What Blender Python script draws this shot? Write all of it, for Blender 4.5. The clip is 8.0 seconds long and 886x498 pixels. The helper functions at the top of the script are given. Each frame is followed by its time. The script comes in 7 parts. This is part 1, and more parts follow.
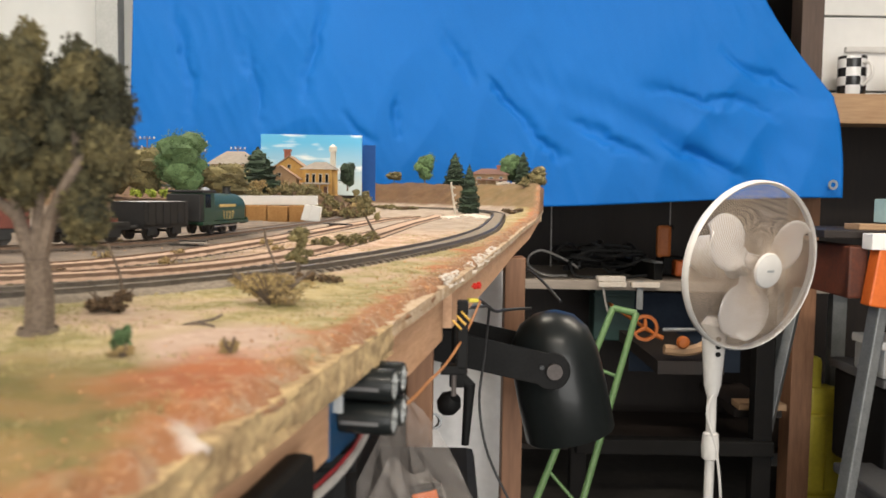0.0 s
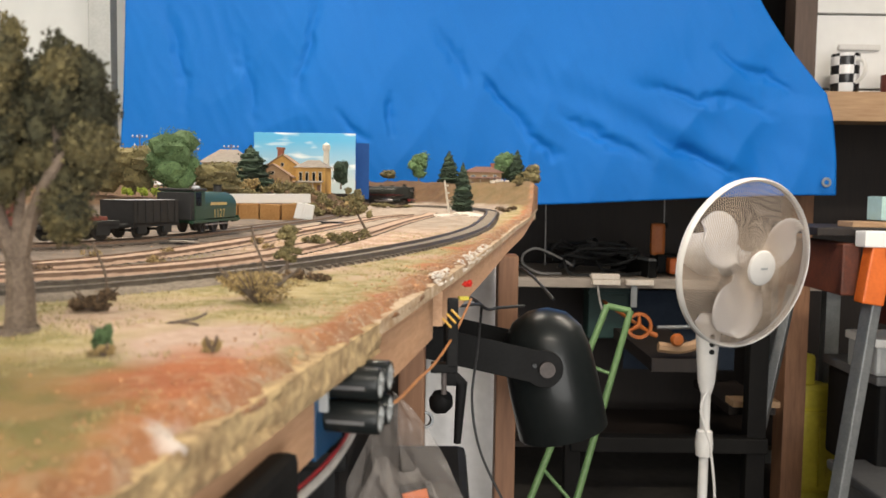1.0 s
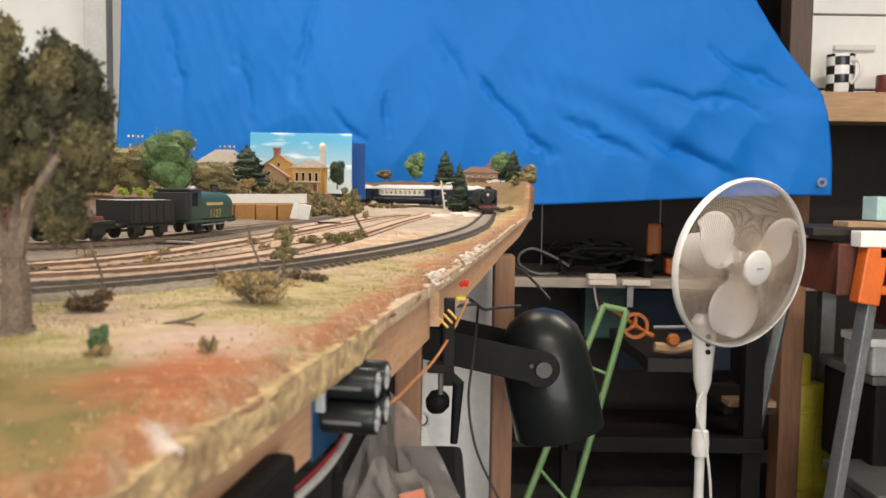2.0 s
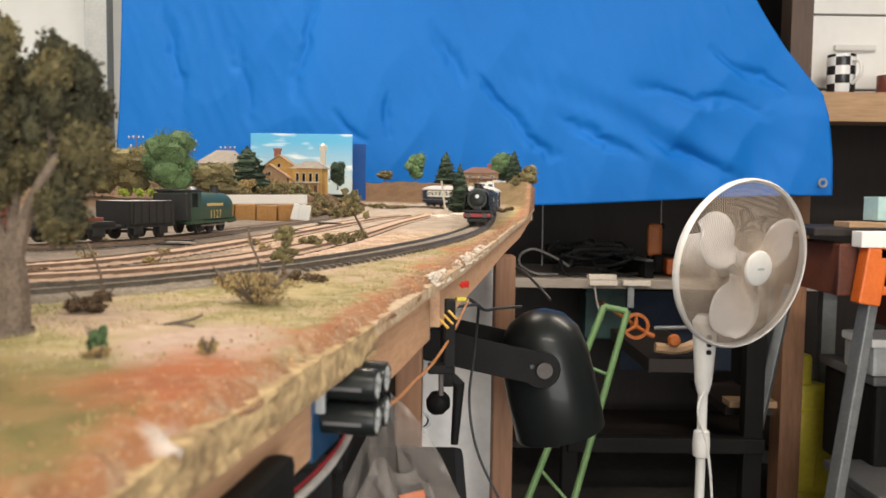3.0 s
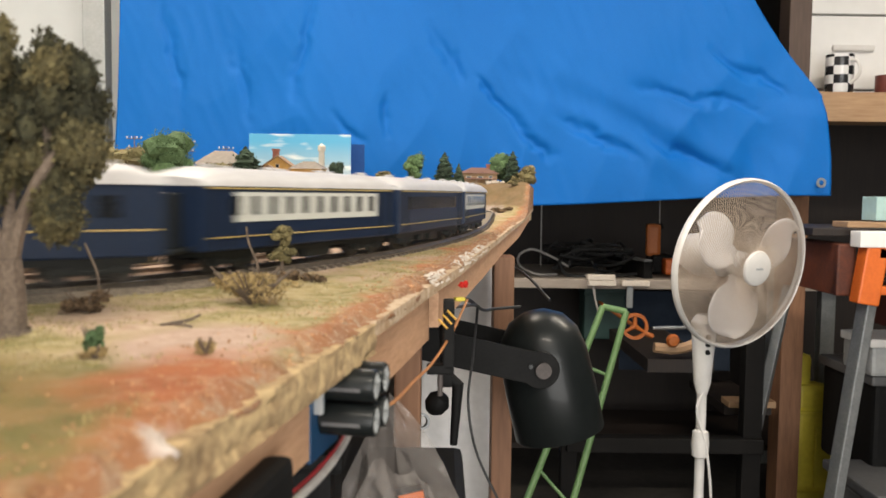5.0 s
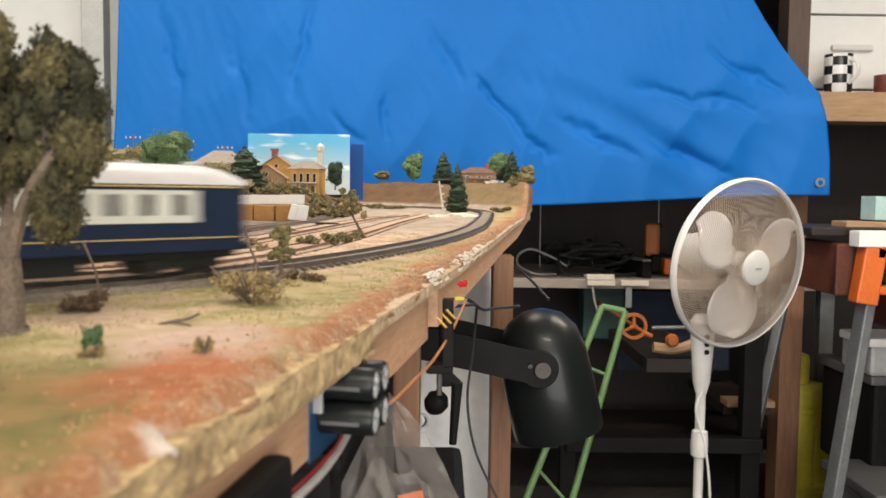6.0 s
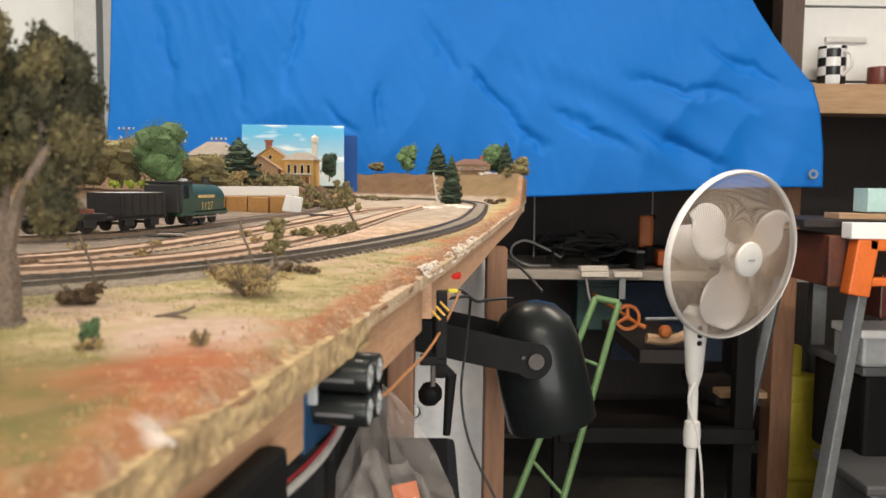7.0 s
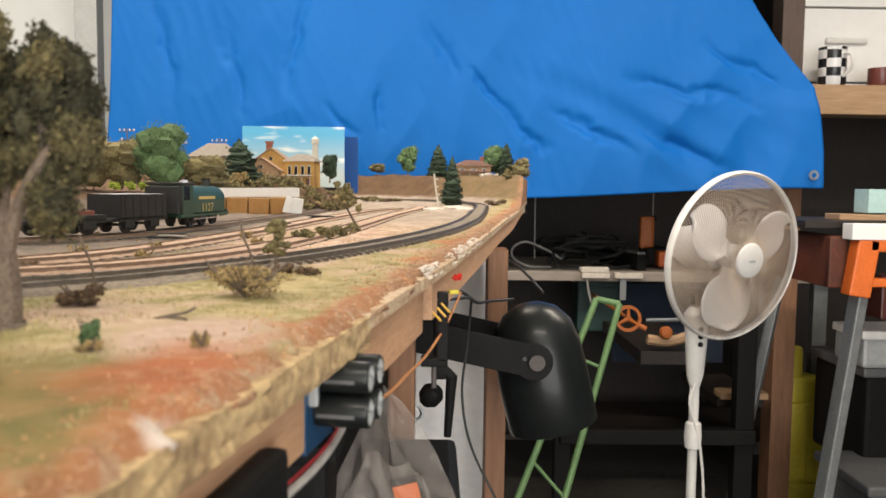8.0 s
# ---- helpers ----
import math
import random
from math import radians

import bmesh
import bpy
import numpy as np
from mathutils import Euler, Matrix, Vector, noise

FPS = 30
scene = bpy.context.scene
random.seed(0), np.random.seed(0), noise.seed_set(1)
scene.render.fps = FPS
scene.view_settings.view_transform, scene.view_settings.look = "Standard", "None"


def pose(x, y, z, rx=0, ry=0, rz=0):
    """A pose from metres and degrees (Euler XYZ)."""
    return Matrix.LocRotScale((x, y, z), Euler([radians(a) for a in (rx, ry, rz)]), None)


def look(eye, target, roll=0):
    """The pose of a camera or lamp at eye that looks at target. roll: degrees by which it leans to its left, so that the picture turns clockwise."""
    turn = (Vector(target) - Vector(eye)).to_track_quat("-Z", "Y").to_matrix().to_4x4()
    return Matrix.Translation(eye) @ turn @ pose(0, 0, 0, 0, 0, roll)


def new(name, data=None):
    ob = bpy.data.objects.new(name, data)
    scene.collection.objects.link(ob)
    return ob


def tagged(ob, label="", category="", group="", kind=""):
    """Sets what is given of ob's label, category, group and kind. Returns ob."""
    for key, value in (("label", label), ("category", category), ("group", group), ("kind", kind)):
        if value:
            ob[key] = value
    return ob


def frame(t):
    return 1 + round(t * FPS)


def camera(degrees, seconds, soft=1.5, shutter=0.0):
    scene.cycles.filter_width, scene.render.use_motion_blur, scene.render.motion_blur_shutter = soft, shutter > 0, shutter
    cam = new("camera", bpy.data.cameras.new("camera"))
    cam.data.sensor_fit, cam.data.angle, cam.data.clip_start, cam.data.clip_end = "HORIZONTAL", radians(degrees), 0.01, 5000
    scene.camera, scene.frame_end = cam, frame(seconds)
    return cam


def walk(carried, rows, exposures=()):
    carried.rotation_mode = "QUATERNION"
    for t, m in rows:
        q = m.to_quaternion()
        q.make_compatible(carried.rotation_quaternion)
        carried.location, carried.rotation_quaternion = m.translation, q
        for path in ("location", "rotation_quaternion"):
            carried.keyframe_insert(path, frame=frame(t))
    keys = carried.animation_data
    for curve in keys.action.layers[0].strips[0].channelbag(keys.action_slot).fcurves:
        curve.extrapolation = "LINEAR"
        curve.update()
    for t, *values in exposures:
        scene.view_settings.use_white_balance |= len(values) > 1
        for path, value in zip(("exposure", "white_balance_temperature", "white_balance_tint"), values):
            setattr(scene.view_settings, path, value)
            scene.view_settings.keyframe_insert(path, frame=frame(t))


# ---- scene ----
cam = camera(56, 8.0, soft=1.6, shutter=0.5)
walk(cam, [
    (0.0, look((-0.00499, 0.00226, 0.03667), (-0.01914, 1.99786, -0.09514), 0.897)),
    (0.1, look((-0.00300, 0.00500, 0.03600), (-0.01489, 2.00059, -0.09623), 0.802)),
    (0.5, look((-0.00276, 0.00561, 0.03586), (-0.01368, 2.00120, -0.09654), 0.781)),
    (1.0, look((-0.00236, 0.00405, 0.03639), (-0.00452, 1.99943, -0.09947), 0.812)),
    (1.5, look((-0.00255, 0.00392, 0.03634), (0.00459, 1.99929, -0.09942), 0.808)),
    (3.0, look((-0.00239, 0.00501, 0.03629), (0.00271, 2.00051, -0.09768), 0.758)),
    (3.5, look((-0.00254, 0.00506, 0.03627), (0.00407, 2.00056, -0.09765), 0.761)),
    (4.0, look((-0.00253, 0.00504, 0.03626), (0.00611, 2.00054, -0.09763), 0.763)),
    (4.5, look((-0.00247, 0.00578, 0.03617), (0.00552, 2.00135, -0.09661), 0.705)),
    (6.0, look((-0.00256, 0.00679, 0.03547), (0.00811, 2.00236, -0.09727), 0.670)),
    (6.5, look((-0.00249, 0.00461, 0.03645), (0.02049, 1.99890, -0.11281), 0.786)),
    (7.0, look((-0.00233, 0.00415, 0.03640), (0.02235, 1.99807, -0.11741), 0.744)),
    (7.5, look((-0.00247, 0.00412, 0.03628), (0.02300, 1.99822, -0.11503), 0.731)),
    (8.0, look((-0.00248, 0.00481, 0.03624), (0.02084, 1.99899, -0.11432), 0.693)),
])
cam.data.dof.use_dof, cam.data.dof.focus_distance, cam.data.dof.aperture_fstop = True, 0.85, 27.0

# ---- light: a closed workshop with ceiling tubes ----
world = bpy.data.worlds.new("world")
scene.world = world
world.use_nodes = True
world.node_tree.nodes["Background"].inputs[0].default_value = (0.8, 0.85, 1.0, 1)
world.node_tree.nodes["Background"].inputs[1].default_value = 0.05
scene.view_settings.exposure = 0.42


def area_lamp(name, eye, target, sx, sy, watts, colour):
    data = bpy.data.lights.new(name, "AREA")
    data.shape, data.size, data.size_y, data.energy, data.color = "RECTANGLE", sx, sy, watts, colour
    ob = new(name, data)
    ob.matrix_world = look(eye, target)
    return ob


WARM, COOL = (1.0, 0.89, 0.74), (1.0, 0.97, 0.93)
for lx, ly in ((-0.6, 1.60), (1.25, 1.50), (0.3, -0.9), (-1.9, 1.2)):
    area_lamp("tube_light", (lx, ly, 1.36), (lx, ly, 0), 1.2, 0.10, 21, WARM)
# daylight through the open doorway behind the viewer
area_lamp("doorway_daylight", (0.9, -2.42, 0.0), (0.7, 2.0, 0.0), 2.8, 2.0, 78, COOL)

# ---- materials ----


def rgb(c):
    return (c[0], c[1], c[2], 1.0)


def mat(name, a, b=None, scale=40.0, rough=0.7, bump=0.0, metal=0.0, fine=6.0, spread=0.5, random_tint=0.0, coat=0.0, alpha_trans=0.0):
    """A surface of two colours mixed by noise at two sizes, with fine relief."""
    m = bpy.data.materials.new(name)
    m.use_nodes = True
    nt = m.node_tree
    n, l = nt.nodes, nt.links
    p = n["Principled BSDF"]
    p.inputs["Roughness"].default_value = rough
    p.inputs["Metallic"].default_value = metal
    p.inputs["Coat Weight"].default_value = coat
    p.inputs["Transmission Weight"].default_value = alpha_trans
    b = b or tuple(v * 0.7 for v in a)
    tc = n.new("ShaderNodeTexCoord")
    n1 = n.new("ShaderNodeTexNoise")
    n1.inputs["Scale"].default_value = scale
    n1.inputs["Detail"].default_value = 4
    n2 = n.new("ShaderNodeTexNoise")
    n2.inputs["Scale"].default_value = scale * fine
    n2.inputs["Detail"].default_value = 3
    for q in (n1, n2):
        l.new(tc.outputs["Object"], q.inputs["Vector"])
    add = n.new("ShaderNodeMath")
    add.operation = "ADD"
    l.new(n1.outputs[0], add.inputs[0])
    l.new(n2.outputs[0], add.inputs[1])
    ramp = n.new("ShaderNodeMapRange")
    ramp.inputs["From Min"].default_value = 1.0 - spread * 0.5
    ramp.inputs["From Max"].default_value = 1.0 + spread * 0.5
    l.new(add.outputs[0], ramp.inputs["Value"])
    mix = n.new("ShaderNodeMix")
    mix.data_type = "RGBA"
    mix.inputs["A"].default_value, mix.inputs["B"].default_value = rgb(a), rgb(b)
    l.new(ramp.outputs[0], mix.inputs["Factor"])
    out = mix.outputs["Result"]
    if random_tint:
        geo = n.new("ShaderNodeNewGeometry")
        hsv = n.new("ShaderNodeHueSaturation")
        mr = n.new("ShaderNodeMapRange")
        mr.inputs["To Min"].default_value, mr.inputs["To Max"].default_value = 1 - random_tint, 1 + random_tint
        l.new(geo.outputs["Random Per Island"], mr.inputs["Value"])
        l.new(mr.outputs[0], hsv.inputs["Value"])
        l.new(out, hsv.inputs["Color"])
        out = hsv.outputs["Color"]
    l.new(out, p.inputs["Base Color"])
    if bump:
        bp = n.new("ShaderNodeBump")
        bp.inputs["Strength"].default_value = 0.6
        bp.inputs["Distance"].default_value = bump
        l.new(add.outputs[0], bp.inputs["Height"])
        l.new(bp.outputs[0], p.inputs["Normal"])
    return m


def wood(name, a, b, along=(1.0, 12.0, 12.0), scale=14.0, rough=0.65, bump=0.0006):
    """Sawn timber: noise drawn out along the grain."""
    m = mat(name, a, b, scale, rough, bump, fine=3.0, spread=0.7)
    n, l = m.node_tree.nodes, m.node_tree.links
    tc = next(q for q in n if q.bl_idname == "ShaderNodeTexCoord")
    mp = n.new("ShaderNodeMapping")
    mp.inputs["Scale"].default_value = along
    l.new(tc.outputs["Object"], mp.inputs["Vector"])
    for q in [q for q in n if q.bl_idname == "ShaderNodeTexNoise"]:
        l.new(mp.outputs[0], q.inputs["Vector"])
    return m


M = {}
M["tarp"] = mat("blue_tarpaulin", (0.002, 0.134, 0.49), (0.003, 0.156, 0.56), 3, 0.6, 0.0006, fine=90, spread=1.0)
M["timber"] = wood("pine_beam", (0.68, 0.41, 0.245), (0.52, 0.29, 0.16), (12, 1.0, 12))
M["timber_up"] = wood("pine_post", (0.27, 0.135, 0.07), (0.17, 0.078, 0.04), (12, 12, 1.0), 6)
M["timber_x"] = wood("shelf_timber", (0.46, 0.30, 0.17), (0.34, 0.20, 0.11), (1.0, 12, 12), 6)
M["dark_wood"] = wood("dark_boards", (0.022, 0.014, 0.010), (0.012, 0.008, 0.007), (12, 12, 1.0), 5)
M["bench_top"] = wood("grey_bench_board", (0.36, 0.31, 0.26), (0.25, 0.21, 0.18), (1.0, 10, 10), 6)
M["brown_post"] = wood("brown_post", (0.11, 0.072, 0.055), (0.075, 0.05, 0.04), (12, 12, 1.0), 5)
M["steel"] = mat("grey_steel", (0.45, 0.47, 0.47), (0.38, 0.40, 0.40), 20, 0.5, 0.0002, 0.3)
M["wall"] = mat("pale_wall_panel", (0.80, 0.83, 0.83), (0.75, 0.78, 0.78), 2, 0.6, 0.0003)
M["white_board"] = mat("white_board", (0.88, 0.87, 0.85), (0.84, 0.83, 0.81), 4, 0.5, 0.0003)
M["concrete"] = mat("concrete_floor", (0.07, 0.062, 0.055), (0.045, 0.04, 0.036), 5, 0.8, 0.001)
M["white_plastic"] = mat("white_plastic", (0.76, 0.74, 0.71), (0.70, 0.68, 0.65), 8, 0.35, 0.0)
M["black_plastic"] = mat("black_plastic", (0.006, 0.006, 0.006), (0.010, 0.010, 0.010), 60, 0.62, 0.00005)
M["black_enamel"] = mat("black_enamel", (0.007, 0.009, 0.009), (0.010, 0.012, 0.012), 30, 0.36, 0.00006, coat=0.1)
M["rail"] = mat("weathered_rail", (0.16, 0.135, 0.11), (0.09, 0.075, 0.06), 200, 0.42, 0.0, 0.4)
M["rusty_rail"] = mat("rusty_rail", (0.20, 0.125, 0.08), (0.12, 0.075, 0.05), 200, 0.75)
M["ballast"] = mat("fine_ballast", (0.30, 0.245, 0.185), (0.15, 0.12, 0.09), 400, 0.95, 0.0005, fine=3)
M["dusty_bed"] = mat("dusty_track_bed", (0.52, 0.36, 0.26), (0.40, 0.27, 0.19), 200, 0.95, 0.0005, fine=3)
M["ash_bed"] = mat("ash_track_bed", (0.13, 0.10, 0.08), (0.085, 0.068, 0.055), 300, 0.95, 0.0005, fine=3)
M["clean_white"] = mat("clean_white", (0.78, 0.77, 0.74), (0.72, 0.71, 0.68), 90, 0.7)
M["sleeper"] = mat("dark_sleeper", (0.075, 0.058, 0.045), (0.12, 0.095, 0.072), 200, 0.8, 0.0002)
M["plaster"] = mat("plaster_edge", (0.62, 0.50, 0.36), (0.38, 0.24, 0.13), 45, 0.9, 0.0012, fine=5, spread=0.6)
M["foam"] = mat("yellow_foam_edge", (0.54, 0.39, 0.20), (0.28, 0.185, 0.095), 70, 0.95, 0.0014, fine=4, spread=0.45)
M["loco_black"] = mat("loco_black", (0.011, 0.013, 0.012), (0.019, 0.020, 0.018), 300, 0.45, 0.0)
M["loco_green"] = mat("loco_dark_green", (0.018, 0.028, 0.022), (0.026, 0.038, 0.030), 200, 0.35, 0.0)
M["tank_green"] = mat("tank_green", (0.016, 0.052, 0.026), (0.022, 0.064, 0.033), 200, 0.4, 0.0)
M["red"] = mat("red_paint", (0.30, 0.022, 0.028), (0.24, 0.018, 0.022), 200, 0.4)
M["coach_blue"] = mat("coach_dark_blue", (0.011, 0.020, 0.044), (0.015, 0.026, 0.054), 100, 0.36, 0.0)
M["cream"] = mat("cream_panel", (0.62, 0.62, 0.56), (0.56, 0.56, 0.50), 100, 0.4)
M["coach_roof"] = mat("silver_roof", (0.60, 0.58, 0.57), (0.50, 0.48, 0.47), 60, 0.45, 0.0)
M["gold"] = mat("gold_lining", (0.60, 0.45, 0.16), (0.55, 0.40, 0.14), 200, 0.4)
M["boiler_green"] = mat("sooty_boiler_green", (0.014, 0.026, 0.020), (0.022, 0.022, 0.019), 60, 0.6)
M["glass_dark"] = mat("dark_window", (0.01, 0.012, 0.014), (0.015, 0.016, 0.018), 100, 0.12)
M["wagon_black"] = mat("wagon_black", (0.011, 0.011, 0.011), (0.018, 0.017, 0.016), 150, 0.6)
M["wheel"] = mat("wheel_metal", (0.085, 0.078, 0.07), (0.045, 0.04, 0.036), 300, 0.45, 0.0, 0.5)
M["bright"] = mat("bright_rod", (0.55, 0.55, 0.55), (0.45, 0.45, 0.45), 300, 0.3, 0.0, 0.8)

M["tarp"].node_tree.nodes["Principled BSDF"].inputs["Specular IOR Level"].default_value = 0.25
for key in ("black_plastic", "black_enamel", "loco_black", "coach_blue", "loco_green"):
    M[key].node_tree.nodes["Principled BSDF"].inputs["Specular IOR Level"].default_value = 0.14 if key == "black_plastic" else 0.26

# ---- mesh helpers ----


def box(bm, cx, cy, cz, sx, sy, sz, rot=None, bevel=0.0, taper=1.0):
    """A box by its centre and full sizes, bevelled, its top narrowed by taper."""
    r = bmesh.ops.create_cube(bm, size=1.0)
    vs = r["verts"]
    for v in vs:
        k = taper if v.co.z > 0 else 1.0
        v.co = Vector((v.co.x * sx * k, v.co.y * sy * k, v.co.z * sz))
    if bevel:
        es = list({e for v in vs for e in v.link_edges})
        g = bmesh.ops.bevel(bm, geom=es, offset=bevel, segments=2, affect="EDGES", profile=0.6)
        vs = list({v for f in g["faces"] for v in f.verts} | {v for v in vs if v.is_valid})
    m = Matrix.Translation((cx, cy, cz)) @ (rot or Matrix.Identity(4))
    for v in vs:
        v.co = m @ v.co
    return vs


def rod(bm, a, b, r0, r1=None, seg=10, caps=True):
    """A tapered rod from a to b."""
    a, b = Vector(a), Vector(b)
    d = b - a
    m = Matrix.Translation((a + b) / 2) @ d.to_track_quat("Z", "Y").to_matrix().to_4x4()
    r = bmesh.ops.create_cone(bm, cap_ends=caps, segments=seg, radius1=r0, radius2=r0 if r1 is None else r1, depth=d.length)
    for v in r["verts"]:
        v.co = m @ v.co
    return r["verts"]


def lathe(bm, profile, m=None, seg=32, arc=1.0):
    """A profile of (radius, height) turned round z."""
    m = m or Matrix.Identity(4)
    rings = []
    for r, z in profile:
        rings.append([bm.verts.new(m @ Vector((r * math.cos(2 * math.pi * arc * k / seg), r * math.sin(2 * math.pi * arc * k / seg), z))) for k in range(seg)])
    for a, b in zip(rings, rings[1:]):
        for k in range(seg if arc == 1.0 else seg - 1):
            bm.faces.new((a[k], a[(k + 1) % seg], b[(k + 1) % seg], b[k]))
    return rings


def tube(bm, pts, r, seg=6):
    """A cable or wire along points."""
    pts = [Vector(p) for p in pts]
    rings = []
    for i, p in enumerate(pts):
        d = (pts[min(i + 1, len(pts) - 1)] - pts[max(i - 1, 0)]).normalized()
        q = d.to_track_quat("Z", "Y").to_matrix()
        rings.append([bm.verts.new(p + q @ Vector((r * math.cos(6.28319 * k / seg), r * math.sin(6.28319 * k / seg), 0))) for k in range(seg)])
    for a, b in zip(rings, rings[1:]):
        for k in range(seg):
            bm.faces.new((a[k], a[(k + 1) % seg], b[(k + 1) % seg], b[k]))
    bm.faces.new(rings[0][::-1])
    bm.faces.new(rings[-1])


def smooth_path(pts, n=8):
    """Catmull-Rom through points."""
    pts = [Vector(p) for p in pts]
    q = [pts[0] * 2 - pts[1]] + pts + [pts[-1] * 2 - pts[-2]]
    out = []
    for i in range(1, len(q) - 2):
        for k in range(n):
            t = k / n
            a, b, c, d = q[i - 1], q[i], q[i + 1], q[i + 2]
            out.append(0.5 * ((2 * b) + (c - a) * t + (2 * a - 5 * b + 4 * c - d) * t * t + (3 * b - a - 3 * c + d) * t ** 3))
    out.append(pts[-1])
    return out


def part(name, bm, material, parent=None, label="", smooth=False):
    """Links a bmesh as one mesh object under a thing."""
    me = bpy.data.meshes.new(name)
    bmesh.ops.recalc_face_normals(bm, faces=bm.faces)
    bm.to_mesh(me)
    bm.free()
    for f in me.polygons:
        f.use_smooth = smooth
    me.materials.append(M[material] if isinstance(material, str) else material)
    ob = new(name, me)
    if smooth:
        me.set_sharp_from_angle(angle=radians(40))
    if parent:
        ob.parent = parent
    if label:
        tagged(ob, label)
    return ob


def thing(name, label, category, group="", kind="", at=(0, 0, 0), turn=0.0):
    e = tagged(new(name), label, category, group, kind)
    e.empty_display_size = 0.02
    e.matrix_world = pose(*at, 0, 0, turn)
    return e


def B():
    return bmesh.new()


# ---- plan of the layout ----
LOOP_C, LOOP_R, BACK = (-0.33, 1.60), 0.42, 2.02


def smooth01(a, b, v):
    t = min(1.0, max(0.0, (v - a) / (b - a)))
    return t * t * (3 - 2 * t)


def track_rise(y):
    return 0.006 * smooth01(1.35, 1.95, y)


def edge_x(y):
    """The open long side of the baseboard."""
    return float(np.interp(y, (-1.0, 0.0, 0.15, 0.3, 0.5, 0.8, 1.1, 1.5, 2.2, 2.6), (-0.19, -0.0655, -0.046, -0.021, 0.010, 0.052, 0.092, 0.150, 0.237, 0.29)))


def resample(pts, step, sigma):
    pts = np.array(pts, float)
    s = np.r_[0, np.cumsum(np.linalg.norm(np.diff(pts, axis=0), axis=1))]
    u = np.arange(0, s[-1], step)
    p = np.stack([np.interp(u, s, pts[:, k]) for k in range(2)], 1)
    n = int(3 * sigma / step)
    if n:
        w = np.exp(-0.5 * (np.arange(-n, n + 1) * step / sigma) ** 2)
        w /= w.sum()
        pad = np.concatenate([p[0] + (np.arange(-n, 0)[:, None]) * (p[1] - p[0]), p, p[-1] + (np.arange(1, n + 1)[:, None]) * (p[-1] - p[-2])])
        p = np.stack([np.convolve(pad[:, k], w, "valid") for k in range(2)], 1)
    return p


ARC = [(LOOP_C[0] + LOOP_R * math.cos(a), LOOP_C[1] + LOOP_R * math.sin(a)) for a in np.linspace(math.pi / 2, 0.0, 24)]
MAIN = resample([(-2.6, BACK)] + ARC + [(0.078, 1.45), (0.060, 1.20), (0.038, 0.95), (0.014, 0.775), (-0.010, 0.652), (-0.030, 0.575), (-0.050, 0.506), (-0.072, 0.446), (-0.097, 0.388), (-0.127, 0.336), (-0.157, 0.300), (-0.24, 0.245), (-0.40, 0.19), (-0.8, 0.14), (-2.6, 0.12)], 0.005, 0.035)
MAIN_S = np.r_[0, np.cumsum(np.linalg.norm(np.diff(MAIN, axis=0), axis=1))]


def on_main(s):
    x, y = np.interp(s, MAIN_S, MAIN[:, 0]), np.interp(s, MAIN_S, MAIN[:, 1])
    return Vector((x, y, track_rise(y)))


SIDING_A = resample([(-1.6, 0.30), (-0.5, 0.315), (-0.22, 0.342), (-0.176, 0.362), (-0.150, 0.388), (-0.132, 0.419), (-0.107, 0.50), (-0.082, 0.70), (-0.058, 1.10), (-0.030, 1.40), (-0.024, 1.50)], 0.005, 0.04)
SIDING_B = resample([(-1.6, 0.37), (-0.5, 0.375), (-0.22, 0.385), (-0.196, 0.405), (-0.178, 0.455), (-0.164, 0.54), (-0.148, 0.68), (-0.130, 0.92), (-0.102, 1.25), (-0.06, 1.40)], 0.005, 0.04)
SIDING_C = resample([(-1.6, 0.40), (-0.6, 0.43), (-0.36, 0.475), (-0.235, 0.56), (-0.215, 0.66), (-0.203, 0.80), (-0.185, 1.0), (-0.17, 1.25), (-0.2, 1.55)], 0.005, 0.06)


def wobble(x, y, scale, z=0.0):
    return noise.noise(Vector((x * scale, y * scale, z)))


def track_gap(x, y):
    return min(float(np.min(np.hypot(t[:, 0] - x, t[:, 1] - y))) for t in (MAIN[::4], SIDING_A[::4], SIDING_B[::4], SIDING_C[::4]))


def ground_z(x, y):
    base = track_rise(y) - 0.0040
    q = math.hypot(x - LOOP_C[0], y - LOOP_C[1]) - LOOP_R if y > LOOP_C[1] else x - (LOOP_C[0] + LOOP_R)
    if x < LOOP_C[0]:
        q = y - BACK
    hill = 0.058 * smooth01(0.05, 0.20, q) * (smooth01(1.45, 1.85, y) if x > 0 else 1.0)
    shelf = 0.0
    if y > 1.0:
        shelf = (0.026 + 0.012 * smooth01(1.2, 1.7, y)) * smooth01(1.15, 1.22, y) * smooth01(-0.20, -0.26, x) * smooth01(1.90, 1.80, y)
    bump = 0.0022 * wobble(x, y, 14) + 0.0012 * wobble(x, y, 45, 3) + 0.0006 * wobble(x, y, 140, 5)
    g = smooth01(0.012, 0.035, track_gap(x, y)) if y < 2.15 and hill < 0.01 else 1.0
    return base + hill + shelf + bump * g * (1.0 + 2.5 * min(1.0, (hill + shelf) / 0.03)) - 0.0002


